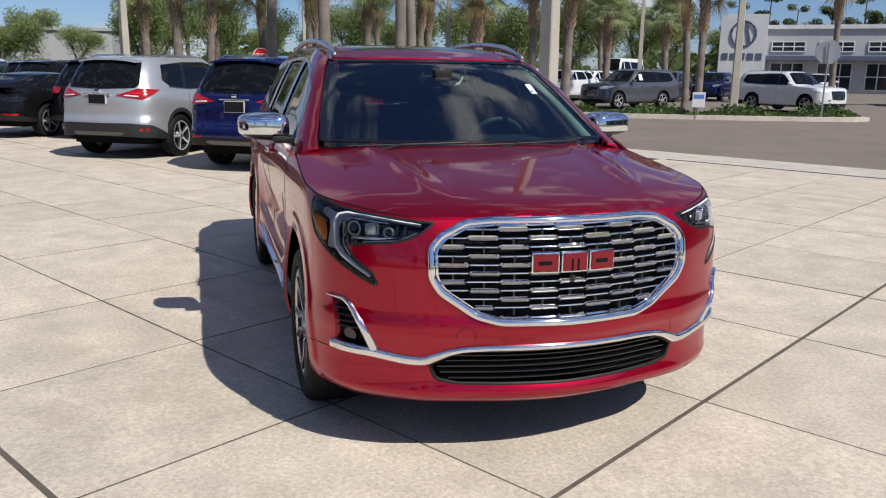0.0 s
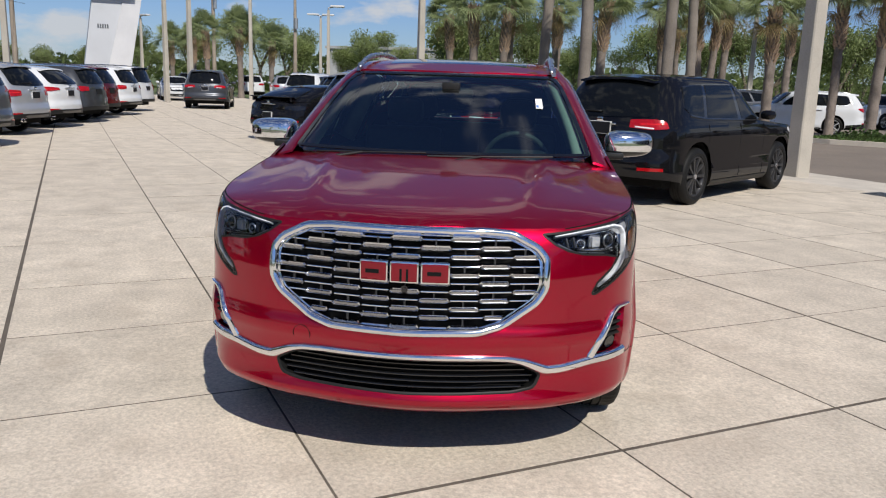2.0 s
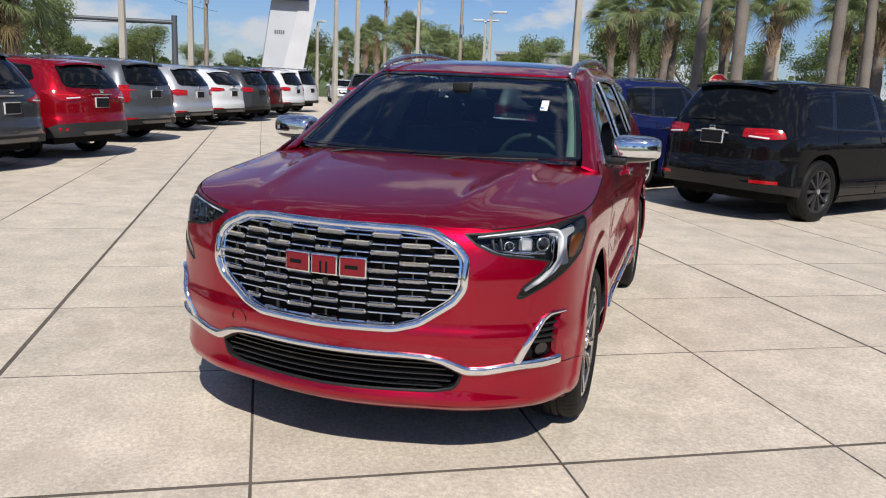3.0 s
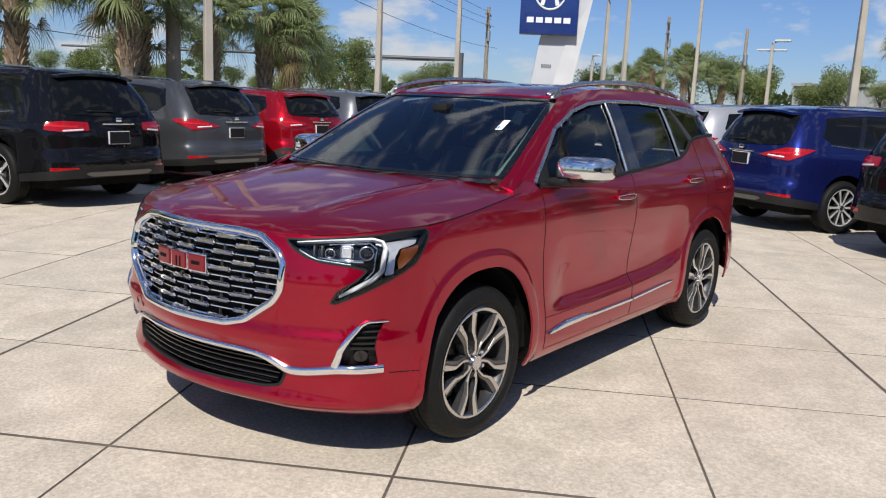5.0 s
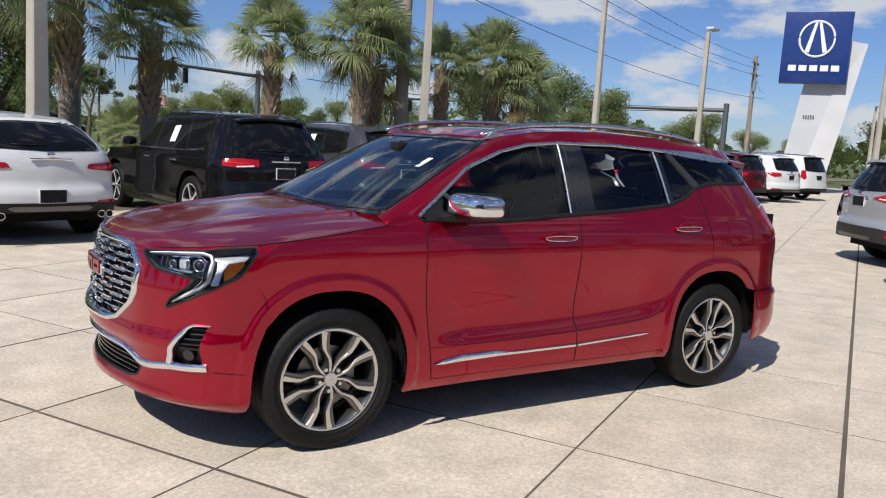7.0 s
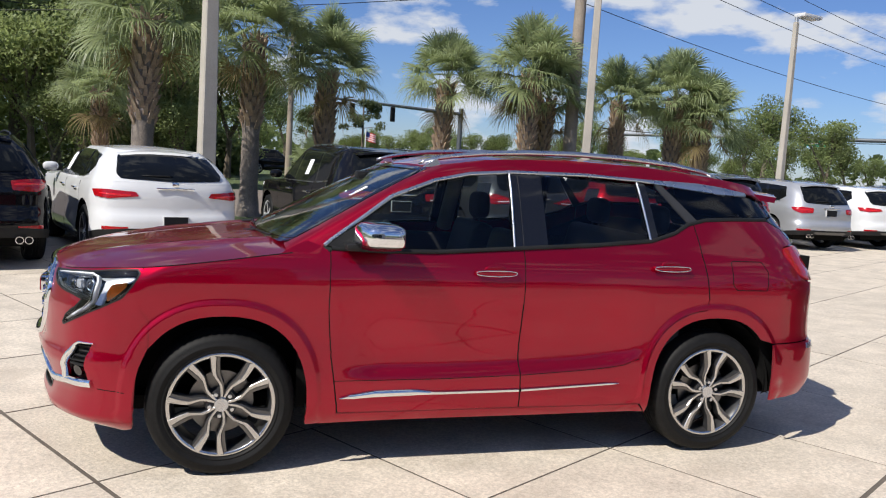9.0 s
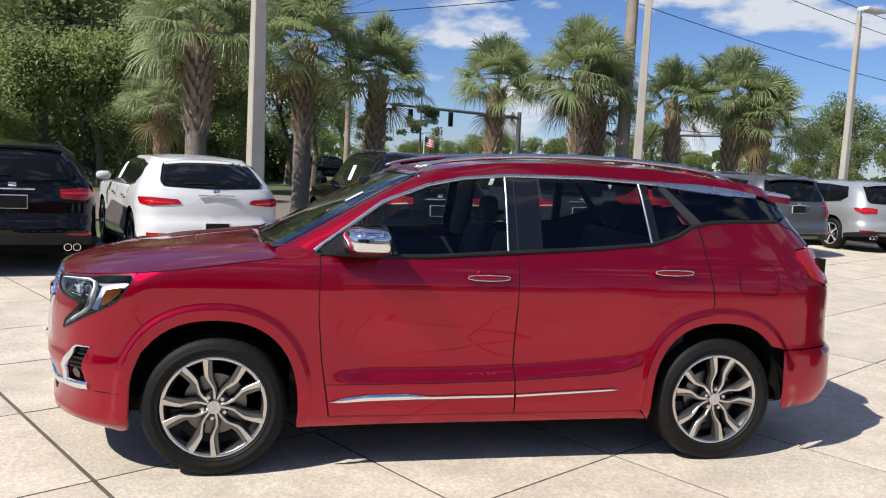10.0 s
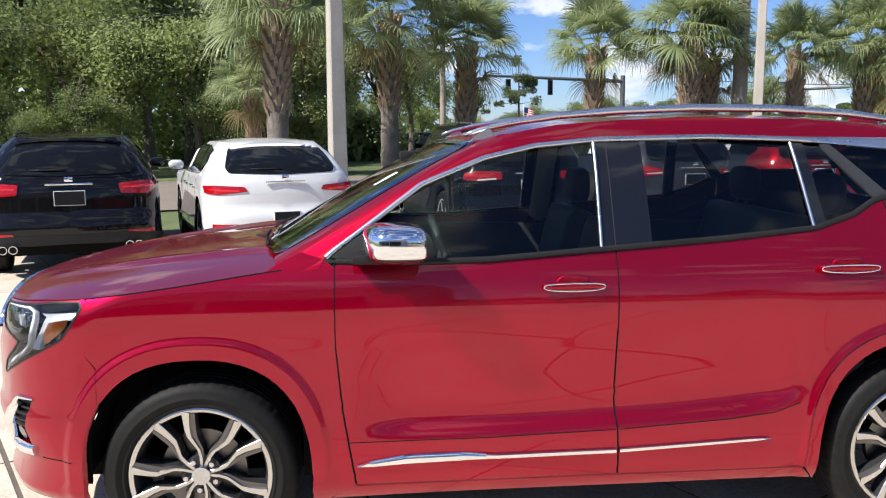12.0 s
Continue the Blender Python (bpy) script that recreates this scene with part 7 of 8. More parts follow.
def tree_parts(kind):
    """Meshes of a broad-leaved tree about ten metres high: trunk with limbs, and a crown of clumps of leaves."""
    if kind in TREES:
        return TREES[kind]
    rng = random.Random(100 + kind)
    bm = bmesh.new()
    tips = []

    def limb(p, d, ln, r, depth):
        e = p + d * ln
        rod(bm, p, e, r, r * 0.62, 7, False)
        if depth == 0:
            tips.append(e)
            return
        for k in range(rng.randint(2, 4)):
            q = (d + Vector((rng.uniform(-1, 1), rng.uniform(-1, 1), rng.uniform(-0.25, 0.8))) * 0.75).normalized()
            limb(e, q, ln * rng.uniform(0.6, 0.85), r * 0.6, depth - 1)
        tips.append(e)
    pine = kind == 3
    if pine:
        rod(bm, (0, 0, -0.2), (0.2, 0.1, 9.2), 0.17, 0.05, 8, False)
        for k in range(20):
            z = rng.uniform(5.2, 9.2)
            a = rng.uniform(0, 6.28)
            ln = rng.uniform(0.8, 2.4) * (1.1 - (z - 5.2) / 6)
            e = Vector((math.cos(a) * ln, math.sin(a) * ln, z + rng.uniform(-0.1, 0.6)))
            rod(bm, (0.15, 0.1, z), e, 0.04, 0.015, 5, False)
            tips += [e, e * 0.8 + Vector((0, 0, z * 0.2))]
    else:
        limb(Vector((0, 0, -0.2)), Vector((rng.uniform(-0.06, 0.06), rng.uniform(-0.06, 0.06), 1)).normalized(), 2.6, 0.24, 3)
    wood = bpy.data.meshes.new("trunk")
    bm.to_mesh(wood)
    bm.free()
    wood.materials.append(BARK)
    vs, fs = [], []
    per = 80 if pine else 190
    for c in tips:
        rad = rng.uniform(0.30, 0.55) if pine else rng.uniform(0.8, 1.5)
        for _ in range(per):
            while True:
                q = Vector((rng.uniform(-1, 1), rng.uniform(-1, 1), rng.uniform(-0.8, 0.8)))
                if q.length < 1:
                    break
            p = c + q * rad
            a = Vector((rng.gauss(0, 1), rng.gauss(0, 1), rng.gauss(0, 1))).normalized()
            b = a.orthogonal().normalized()
            s = rng.uniform(0.045, 0.095) * (1.0 if not pine else 1.2)
            i = len(vs)
            vs += [p - a * s * 1.5, p + b * s * 0.7, p + a * s * 1.5, p - b * s * 0.7]
            fs.append((i, i + 1, i + 2, i + 3))
    crown = bpy.data.meshes.new("crown")
    crown.from_pydata([tuple(v) for v in vs], [], fs)
    crown.materials.append(PINE if pine else (LEAF, LEAF_B, LEAF)[kind])
    TREES[kind] = (wood, crown)
    return TREES[kind]


def tree(x, y, size=1.0, kind=0, turn=0.0, label="leafy green roadside tree with a broad crown", z=-0.1, flat_=1.0):
    ob = thing("tree", label, "tree", pose(x, y, z, 0, 0, turn) @ Matrix.Diagonal((size, size, size * flat_, 1)), group="trees")
    for nm, me in zip(("trunk", "crown"), tree_parts(kind)):
        p = new(nm, me)
        p.parent = ob
    return ob


def shrub_mesh(rng, rx, ry, rz, count, leaf=0.05):
    vs, fs = [], []
    for _ in range(count):
        d = Vector((rng.gauss(0, 1), rng.gauss(0, 1), abs(rng.gauss(0, 1)))).normalized()
        k = rng.uniform(0.72, 1.03)
        p = Vector((d.x * rx * k, d.y * ry * k, d.z * rz * k))
        a = Vector((rng.gauss(0, 1), rng.gauss(0, 1), rng.gauss(0, 1))).normalized()
        b = a.orthogonal().normalized()
        s = leaf * rng.uniform(0.7, 1.4)
        i = len(vs)
        vs += [p - a * s * 1.4, p + b * s * 0.7, p + a * s * 1.4, p - b * s * 0.7]
        fs.append((i, i + 1, i + 2, i + 3))
    return vs, fs


def build_plants():
    rng = random.Random(12)
    # row of palms behind the parked cars
    for x, y, h, k, t in ((2.73, -13.0, 3.75, 1, 20), (0.39, -15.9, 3.9, 1, 100), (-1.55, -16.8, 3.4, 0, 200), (-5.3, -18.5, 3.5, 0, 300), (-7.3, -16.6, 3.7, 1, 50), (-8.2, -17.7, 3.2, 0, 10), (-11.1, -18.3, 3.4, 2, 80), (-13.2, -18.4, 3.6, 1, 140), (-13.9, -17.9, 3.0, 0, 30)):
        palm(x, y, h + 0.45, k, t)
    palm(4.6, -22.5, 3.1, 2, 60, label="small fan palm in front of the wood")
    palm(-2.5, -24.0, 1.0, 0, 10, size=0.8, label="low bushy fan palm")
    # tall smooth-trunked palms and the grove beyond the aisle
    for x, y, h, t in ((-21.0, 1.0, 7.2, 0), (-16.8, 2.03, 6.4, 40), (-17.8, 4.32, 6.2, 90), (-22.4, 5.9, 7.2, 70)):
        palm(x, y, h, 3, t, label="tall palm with smooth grey trunk")
    for x, y, h, k, t, sz in ((-20.8, 16.25, 4.7, 2, 60, 0.78), (-23.2, 17.3, 4.9, 2, 10, 0.80), (-23.5, 12.2, 5.1, 0, 200, 0.88), (-24.3, 11.15, 5.0, 2, 250, 0.85)):
        palm(x, y, h, k, t, size=sz, label="slim fan palm with rough trunk on the planted island")
    grove = [(-28.9, 3.5, 5.0), (-28.3, 7.3, 5.1), (-30.2, 8.2, 5.2), (-25.5, 9.3, 4.6), (-34.9, -0.3, 5.8), (-36.9, 2.0, 5.4), (-33.1, -0.6, 5.0), (-33.4, -1.9, 5.2), (-40.0, 2.2, 5.6), (-34.7, 4.0, 5.6), (-36.2, 7.2, 5.4), (-31.9, 9.1, 5.3), (-36.6, 13.3, 5.3), (-41.7, 27.9, 5.0), (-45, 25, 5.2), (-33, 19, 4.6), (-39, -3.5, 5.2), (-42, 9, 5.5), (-50.8, -21.7, 4.6), (-51.6, -19.6, 4.9), (-54, -24, 4.4), (-57, -27, 4.2), (-60, -20, 4.4), (-30.5, 31, 6.3), (-28, 36, 6.0)]
    for i, (x, y, h) in enumerate(grove):
        palm(x, y, h, (0, 1, 2)[i % 3], i * 47, size=0.9)
    # wood beyond the street
    for i in range(15):
        x = -1.0 + 1.5 * i + rng.uniform(-1, 1)
        y = -38 + rng.uniform(-6, 2.5)
        if x < 4 and rng.random() < 0.5:
            continue
        tree(x, y, rng.uniform(1.25, 1.7) if x > 4 else rng.uniform(0.8, 1.0), (0, 1, 2, 1)[i % 4], rng.uniform(0, 360), "tall dense tree at the edge of the wood")
    for i in range(7):
        x = 3.4 + 2.6 * i
        tree(x + rng.uniform(-1, 1), -30.5 + rng.uniform(-1.8, 1.2), rng.uniform(0.85, 1.3), (1, 1, 1)[i % 3], rng.uniform(0, 360), "young leafy tree before the wood")
    for i in range(15):
        x = 3.0 + 1.1 * i + rng.uniform(-0.6, 0.6)
        if 7.8 < x < 10.2:
            continue
        tree(x, -29.6 + rng.uniform(-1, 0.8) + 0.1 * i, rng.uniform(0.32, 0.58), (1, 1, 0)[i % 3], rng.uniform(0, 360), "low leafy bush at the edge of the wood")
    # belt of trees all round the distance
    for i in range(95):
        a = math.radians(96 + 176 * i / 94 + rng.uniform(-1, 1))
        d = rng.uniform(62, 88)
        if 116 < math.degrees(a) < 152:
            d += 34
        x, y = d * math.cos(a), d * math.sin(a)
        s = rng.uniform(0.62, 0.95) if i % 5 else rng.uniform(0.9, 1.1)
        if 206 < math.degrees(a) < 262:
            s *= 0.72
        tree(x, y, s, (0, 1, 2)[i % 3], rng.uniform(0, 360))
    for x, y, s, k in ((-45, -4.2, 0.78, 1), (-47, -1.5, 0.8, 0), (-44, 0.5, 0.66, 2), (-66.9, -20.8, 0.75, 1), (-35.8, -42.4, 0.95, 0), (-39, -40, 0.85, 2), (-31, -46, 0.9, 0), (-25, -48, 0.75, 2), (-48, 16, 0.8, 2), (-52, 24, 0.85, 0), (-46, 20, 0.7, 1), (-50, 10, 0.8, 0), (-28, -34, 0.62, 0), (-33, -37, 0.6, 2)):
        tree(x, y, s, k, rng.uniform(0, 360))
    for x, y, s, k in ((-46, 23.5, 0.86, 0), (-48.5, 27.5, 0.95, 2), (-51, 31, 0.9, 1), (-54, 36, 0.85, 0), (-44, 18.5, 0.8, 2)):
        tree(x, y, s, k, rng.uniform(0, 360), "dense green tree behind the far car park")
    for x, y, s in ((-7.6, -43, 0.62), (-5.0, -46, 0.55), (-80.6, 61.6, 1.05), (-80.0, 65.6, 1.15), (-75.8, 66.1, 1.0), (-76.5, 71.8, 1.2), (-72.0, 72.7, 1.1), (-70.3, 76.4, 1.15)):
        tree(x, y, s, 3, rng.uniform(0, 360), "tall thin pine with a sparse crown")
    # low woods at the edge of sight
    vs, fs = [], []
    for _ in range(15000):
        a = math.radians(rng.uniform(92, 292))
        d = rng.uniform(93, 104)
        hmax = 3.6 + 1.3 * math.sin(a * 23) + 0.8 * math.sin(a * 61 + 1)
        p = Vector((d * math.cos(a), d * math.sin(a), hmax * rng.random() ** 0.7 - 0.2))
        q = Vector((rng.gauss(0, 1), rng.gauss(0, 1), rng.gauss(0, 1))).normalized()
        e = q.orthogonal().normalized()
        s = rng.uniform(0.35, 0.7)
        i = len(vs)
        vs += [p - q * s, p + e * s * 0.7, p + q * s, p - e * s * 0.7]
        fs.append((i, i + 1, i + 2, i + 3))
    tagged(mesh_obj("far_woods", vs, fs, LEAF, smooth=False), "low dark green woods on the horizon", "woods", kind="stuff")
    # deep woods behind the edge, down to the ground
    vs, fs = [], []
    for _ in range(14000):
        x = rng.uniform(-1, 34)
        p = Vector((x, rng.uniform(-50, -46), (9.5 + 2 * math.sin(x * 0.9)) * (0.25 if x < 3 else 1.0) * rng.random()))
        q = Vector((rng.gauss(0, 1), rng.gauss(0, 1), rng.gauss(0, 1))).normalized()
        e = q.orthogonal().normalized()
        s = rng.uniform(0.2, 0.42)
        i = len(vs)
        vs += [p - q * s, p + e * s * 0.6, p + q * s, p - e * s * 0.6]
        fs.append((i, i + 1, i + 2, i + 3))
    tagged(mesh_obj("deep_woods", vs, fs, LEAF_B, smooth=False), "dense green foliage deep in the wood", "woods", kind="stuff")
    # trees behind the viewer, closing the place
    for i in range(16):
        a = math.radians(-60 + 150 * i / 15)
        tree(46 * math.cos(a) + 5, 46 * math.sin(a) + 20, rng.uniform(0.8, 1.1), i % 3, i * 40)
    for x, y, rx, rz in ((-15.6, -15.2, 1.6, 1.75), (-18.5, -16.6, 1.5, 1.6), (-22, -19.5, 1.6, 1.6)):
        vs, fs = shrub_mesh(rng, rx, rx * 0.9, rz, 2600, 0.05)
        ob = thing("shrub", "rounded clipped green shrub", "shrub", pose(x, y, -0.1), group="shrubs")
        mesh_obj("leaves", vs, fs, LEAF_B, ob, smooth=False)
        bm = bmesh.new()
        superball(bm, (0, 0, rz * 0.3), (rx * 0.74, rx * 0.66, rz * 0.5), 1.0, 16, 10)
        part("core", bm, BARK, ob, smooth=True)


build_plants()


# ---- poles, signs and buildings ----
POLE = mat("concrete_pole", (0.42, 0.385, 0.33), rough=0.85, var=0.12, scale=1.5, fine=40, bump=0.002, bscale=90, stain=(0.30, 0.27, 0.23, 0.5), stain_scale=1.2)
WOOD = mat("weathered_pole_wood", (0.30, 0.25, 0.20), rough=0.9, var=0.25, scale=1.5, fine=30, bump=0.004, bscale=30)
STEEL = mat("galvanised_steel", (0.45, 0.46, 0.47), rough=0.45, metal=0.8, var=0.12)
DARKSTEEL = mat("dark_grey_steel", (0.12, 0.13, 0.14), rough=0.5, metal=0.4, var=0.12)
SIGNBLUE = mat("sign_blue", (0.012, 0.035, 0.17), rough=0.3, coat=0.4, var=0.05)
SIGNWHITE = mat("sign_white", (0.75, 0.76, 0.77), rough=0.45, var=0.05, scale=1)
SIGNRED = mat("sign_red", (0.55, 0.015, 0.02), rough=0.4, var=0.05)
SIGNGREEN = mat("sign_green", (0.01, 0.30, 0.16), rough=0.4, var=0.05)
BLADE = mat("blade_sheet_metal", (0.50, 0.515, 0.54), rough=0.5, var=0.05, scale=1)
STUCCO = mat("grey_stucco", (0.40, 0.40, 0.41), rough=0.9, var=0.08, scale=1, fine=30, bump=0.002)
STUCCO_L = mat("light_stucco", (0.58, 0.58, 0.59), rough=0.9, var=0.07, scale=1, fine=30, bump=0.002)
BAND = mat("blue_grey_band", (0.08, 0.10, 0.16), rough=0.5, var=0.08)
PANE = mat("office_window", (0.015, 0.018, 0.02), rough=0.04, var=0.1, spec=0.6, rvar=0.02)
LAMPHEAD = mat("lamp_housing", (0.60, 0.60, 0.59), rough=0.5, var=0.06)
SIGNALYEL = mat("signal_housing", (0.02, 0.02, 0.02), rough=0.6, var=0.1)
IVY = mat("ground_ivy", (0.07, 0.12, 0.03), rough=0.6, var=0.4, scale=2, fine=20)


def lamp_post(x, y, h=6.2, w=0.15, arm=0.9, turn=0, square=True, z=-0.05, label="square concrete lamp post with flat lamp head", twin=False):
    ob = thing("lamp_post", label, "lamp post", pose(x, y, z, 0, 0, turn), group="lamp posts")
    bm = bmesh.new()
    rod(bm, (0, 0, -0.1), (0, 0, h), w * 1.25, w * 0.75, 4 if square else 10)
    bmesh.ops.rotate(bm, verts=bm.verts, matrix=Matrix.Rotation(math.pi / 4, 3, "Z"))
    if square:
        es = [e for e in bm.edges if abs(e.verts[0].co.z - e.verts[1].co.z) > 1]
        bmesh.ops.bevel(bm, geom=es, offset=w * 0.12, segments=1, affect="EDGES")
    part("post", bm, POLE, ob)
    for sg in ((1, -1) if twin else (1,)):
        bm = bmesh.new()
        rod(bm, (0, 0, h - 0.1), (0, 0, h + 0.14), 0.05, 0.05, 8)
        rod(bm, (0, 0, h + 0.12), (sg * arm * 0.45, 0, h + 0.20), 0.035, 0.03, 8)
        part("arm", bm, STEEL, ob)
        bm = bmesh.new()
        box(bm, min(sg * 0.1, sg * arm), max(sg * 0.1, sg * arm), -0.17, 0.17, h + 0.17, h + 0.27, 0.03)
        part("lamp_head", bm, LAMPHEAD, ob, smooth=True, angle=40)
        bm = bmesh.new()
        box(bm, min(sg * 0.35, sg * (arm - 0.06)), max(sg * 0.35, sg * (arm - 0.06)), -0.13, 0.13, h + 0.155, h + 0.172)
        part("lamp_glass", bm, WHITE_LENS, ob)
    return ob


def utility_pole(x, y, h, r=0.15, cross=True, turn=0, label="tall weathered wooden utility pole"):
    ob = thing("utility_pole", label, "utility pole", pose(x, y, -0.1, 0, 0, turn), group="utility poles")
    bm = bmesh.new()
    rod(bm, (0, 0, -0.2), (0, 0, h), r * 1.15, r * 0.7, 12)
    part("post", bm, WOOD, ob, smooth=True, angle=50)
    if cross:
        for z in (h - 0.5, h - 1.3):
            bm = bmesh.new()
            box(bm, -0.9, 0.9, -0.06, 0.06, z - 0.06, z + 0.06)
            a = part("cross_arm", bm, WOOD, ob)
            for q in (-0.8, -0.3, 0.3, 0.8):
                bm = bmesh.new()
                rod(bm, (q, 0, z + 0.06), (q, 0, z + 0.20), 0.035, 0.025, 8)
                part("insulator", bm, STEEL, a)
    bm = bmesh.new()
    rod(bm, (0.18, 0.12, h - 2.4), (0.18, 0.12, h - 1.7), 0.14, 0.14, 12)
    part("transformer", bm, STEEL, ob, smooth=True, angle=40)
    return ob


def wire(a, b, sag=0.5, r=0.012, label="dark overhead power cable"):
    a, b = Vector(a), Vector(b)
    bm = bmesh.new()
    pts = [a.lerp(b, t) - Vector((0, 0, sag * 4 * t * (1 - t))) for t in np.linspace(0, 1, 13)]
    loop_tube(bm, pts, r, 5)
    me = bpy.data.meshes.new("cable")
    bm.to_mesh(me)
    bm.free()
    me.materials.append(BLACK)
    tagged(new("cable", me), label, "cable", "overhead cables")


def signal(parent, p, turn):
    bm = bmesh.new()
    m = Matrix.Translation(p) @ Matrix.Rotation(turn, 4, "Z")
    box(bm, -0.14, 0.14, -0.17, 0.17, -1.0, 0.0, 0.03, m)
    s = part("signal_head", bm, SIGNALYEL, parent)
    for k in range(3):
        bm = bmesh.new()
        rod(bm, (0.13, 0, -0.18 - 0.32 * k), (0.30, 0, -0.18 - 0.32 * k), 0.13, 0.13, 12, False)
        bmesh.ops.transform(bm, verts=bm.verts, matrix=m)
        part("visor", bm, SIGNALYEL, s)


def text_mesh(body, size, material, parent, m, name="lettering", depth=0.006):
    cu = bpy.data.curves.new(name, "FONT")
    cu.body, cu.size, cu.extrude, cu.align_x, cu.align_y = body, size, depth, "CENTER", "CENTER"
    tmp = bpy.data.objects.new("tmp", cu)
    me = bpy.data.meshes.new_from_object(tmp)
    bpy.data.objects.remove(tmp)
    me.materials.clear()
    me.materials.append(material)
    ob = new(name, me)
    ob.parent, ob.matrix_local = parent, m
    return ob


def plate_mesh(pts, depth, m=None):
    """A flat prism from an outline in y and z, facing +x."""
    bm = bmesh.new()
    a = [bm.verts.new((0, y, z)) for y, z in pts]
    b = [bm.verts.new((-depth, y, z)) for y, z in pts]
    bm.faces.new(a)
    bm.faces.new(b[::-1])
    n = len(pts)
    for i in range(n):
        bm.faces.new((a[i], b[i], b[(i + 1) % n], a[(i + 1) % n]))
    if m:
        bmesh.ops.transform(bm, verts=bm.verts, matrix=m)
    return bm


def build_site():
    # lamp posts
    for x, y, h, w, t, tw in ((1.44, -11.5, 8.2, 0.18, 200, False), (-8.0, -14.2, 8.4, 0.13, 160, False), (-13.9, -14.0, 6.0, 0.11, 195, False), (-25.2, -19.7, 6.8, 0.15, 200, False), (-50.0, -18.3, 10.0, 0.16, 100, True), (-41.0, -10.7, 5.4, 0.13, 100, False), (-49.6, -13.3, 5.6, 0.13, 100, True), (-27.6, -3.7, 7.5, 0.17, 120, False), (-10.53, 5.64, 8.5, 0.19, 30, False), (-20.4, 17.5, 8.0, 0.16, 60, False), (-34, 21.5, 7.6, 0.14, 60, False), (-38, -19, 7.6, 0.15, 60, False), (-36.5, -17.0, 7.6, 0.15, 60, False), (-48.7, -25.5, 5.2, 0.12, 60, False), (-38, 12, 6.6, 0.15, 90, False), (-44, 5, 6.8, 0.14, 90, False)):
        lamp_post(x, y, h, w, turn=t, twin=tw)
    # utility poles and cables
    utility_pole(-8.8, -16.9, 10.2, 0.19, turn=25)
    utility_pole(-44.8, -32.1, 8.6, 0.17, turn=25)
    utility_pole(-58.5, -24.2, 9.2, 0.16, turn=30)
    utility_pole(-2.6, -36.5, 8.6, 0.15, turn=20)
    utility_pole(-51.5, -15.6, 7.4, 0.14, False)
    for k, (z0, z1) in enumerate(((9.8, 8.2), (9.0, 7.6), (8.4, 7.1), (6.6, 5.6))):
        wire((-8.8 + 0.3 * k, -16.9, z0), (-44.8, -32.1 + 0.3 * k, z1), 0.7)
        wire((-8.8 + 0.3 * k, -16.9, z0), (28, -24.0 - k, z0 - 1.6), 0.9)
    wire((30, -26, 7.4), (-2.6, -36.5, 7.6), 0.6, 0.02)
    wire((30, -26, 6.3), (-2.6, -36.5, 6.4), 0.6, 0.025)
    wire((-44.8, -32.1, 7.9), (-70, -50, 8.5), 0.7)
    wire((-51.6, -39.6, 5.2), (-26, -66, 6.2), 0.8, 0.03)
    wire((-8.8, -16.9, 9.6), (4, -70, 12), 0.8)
    # traffic signal mast over the street
    mast = thing("signal_mast", "dark steel mast arm with traffic signals", "traffic light", pose(-51.6, -39.6, -0.1))
    bm = bmesh.new()
    rod(bm, (0, 0, -0.2), (0, 0, 5.9), 0.26, 0.22, 12)
    part("post", bm, DARKSTEEL, mast, smooth=True, angle=40)
    end = Vector((22.5, -24.0, 4.9))
    bm = bmesh.new()
    rod(bm, (0, 0, 5.35), end, 0.17, 0.09, 10)
    part("arm", bm, DARKSTEEL, mast, smooth=True, angle=40)
    for t in (0.28, 0.40, 0.62, 0.82):
        signal(mast, Vector((0, 0, 5.25)).lerp(end, t) - Vector((0, 0, 0.05)), math.radians(42))
    p = Vector((0, 0, 5.35)).lerp(end, 0.33)
    bm = bmesh.new()
    box(bm, -0.03, 0.03, -1.1, 1.1, -0.55, -0.05, 0.0, Matrix.Translation(p) @ Matrix.Rotation(math.radians(42), 4, "Z"))
    sg = part("street_sign", bm, SIGNGREEN, mast, "green street sign with plain white bar")
    bm = bmesh.new()
    box(bm, 0.03, 0.04, -0.85, 0.85, -0.37, -0.22, 0.0, Matrix.Translation(p) @ Matrix.Rotation(math.radians(42), 4, "Z"))
    part("bar", bm, SIGNWHITE, sg)
    mast2 = thing("signal_mast", "dark steel mast arm with two traffic signals", "traffic light", pose(-16.5, -52, -0.1))
    bm = bmesh.new()
    rod(bm, (0, 0, -0.2), (0, 0, 5.6), 0.2, 0.16, 10)
    part("post", bm, DARKSTEEL, mast2, smooth=True, angle=40)
    bm = bmesh.new()
    rod(bm, (0, 0, 5.2), (10, 3, 5.4), 0.13, 0.08, 8)
    part("arm", bm, DARKSTEEL, mast2, smooth=True, angle=40)
    for t in (0.55, 0.85):
        signal(mast2, Vector((10 * t, 3 * t, 5.2)), math.radians(80))
    # dealer pylon: slanted white blade with a blue box sign
    m = Matrix(((0.83, -0.56, 0, -32.7), (0.56, 0.83, 0, -21.4), (0, 0, 1, -0.1), (0, 0, 0, 1)))
    py = thing("pylon_sign", "white slanted pylon with a blue box sign", "sign", m)
    part("blade", plate_mesh([(0.35, 0), (2.45, 0), (3.80, 7.4), (3.0, 7.55), (1.72, 7.4), (1.15, 5.3)], 0.55, Matrix.Translation((-0.25, 0, 0))), BLADE, py, "white sheet metal blade")
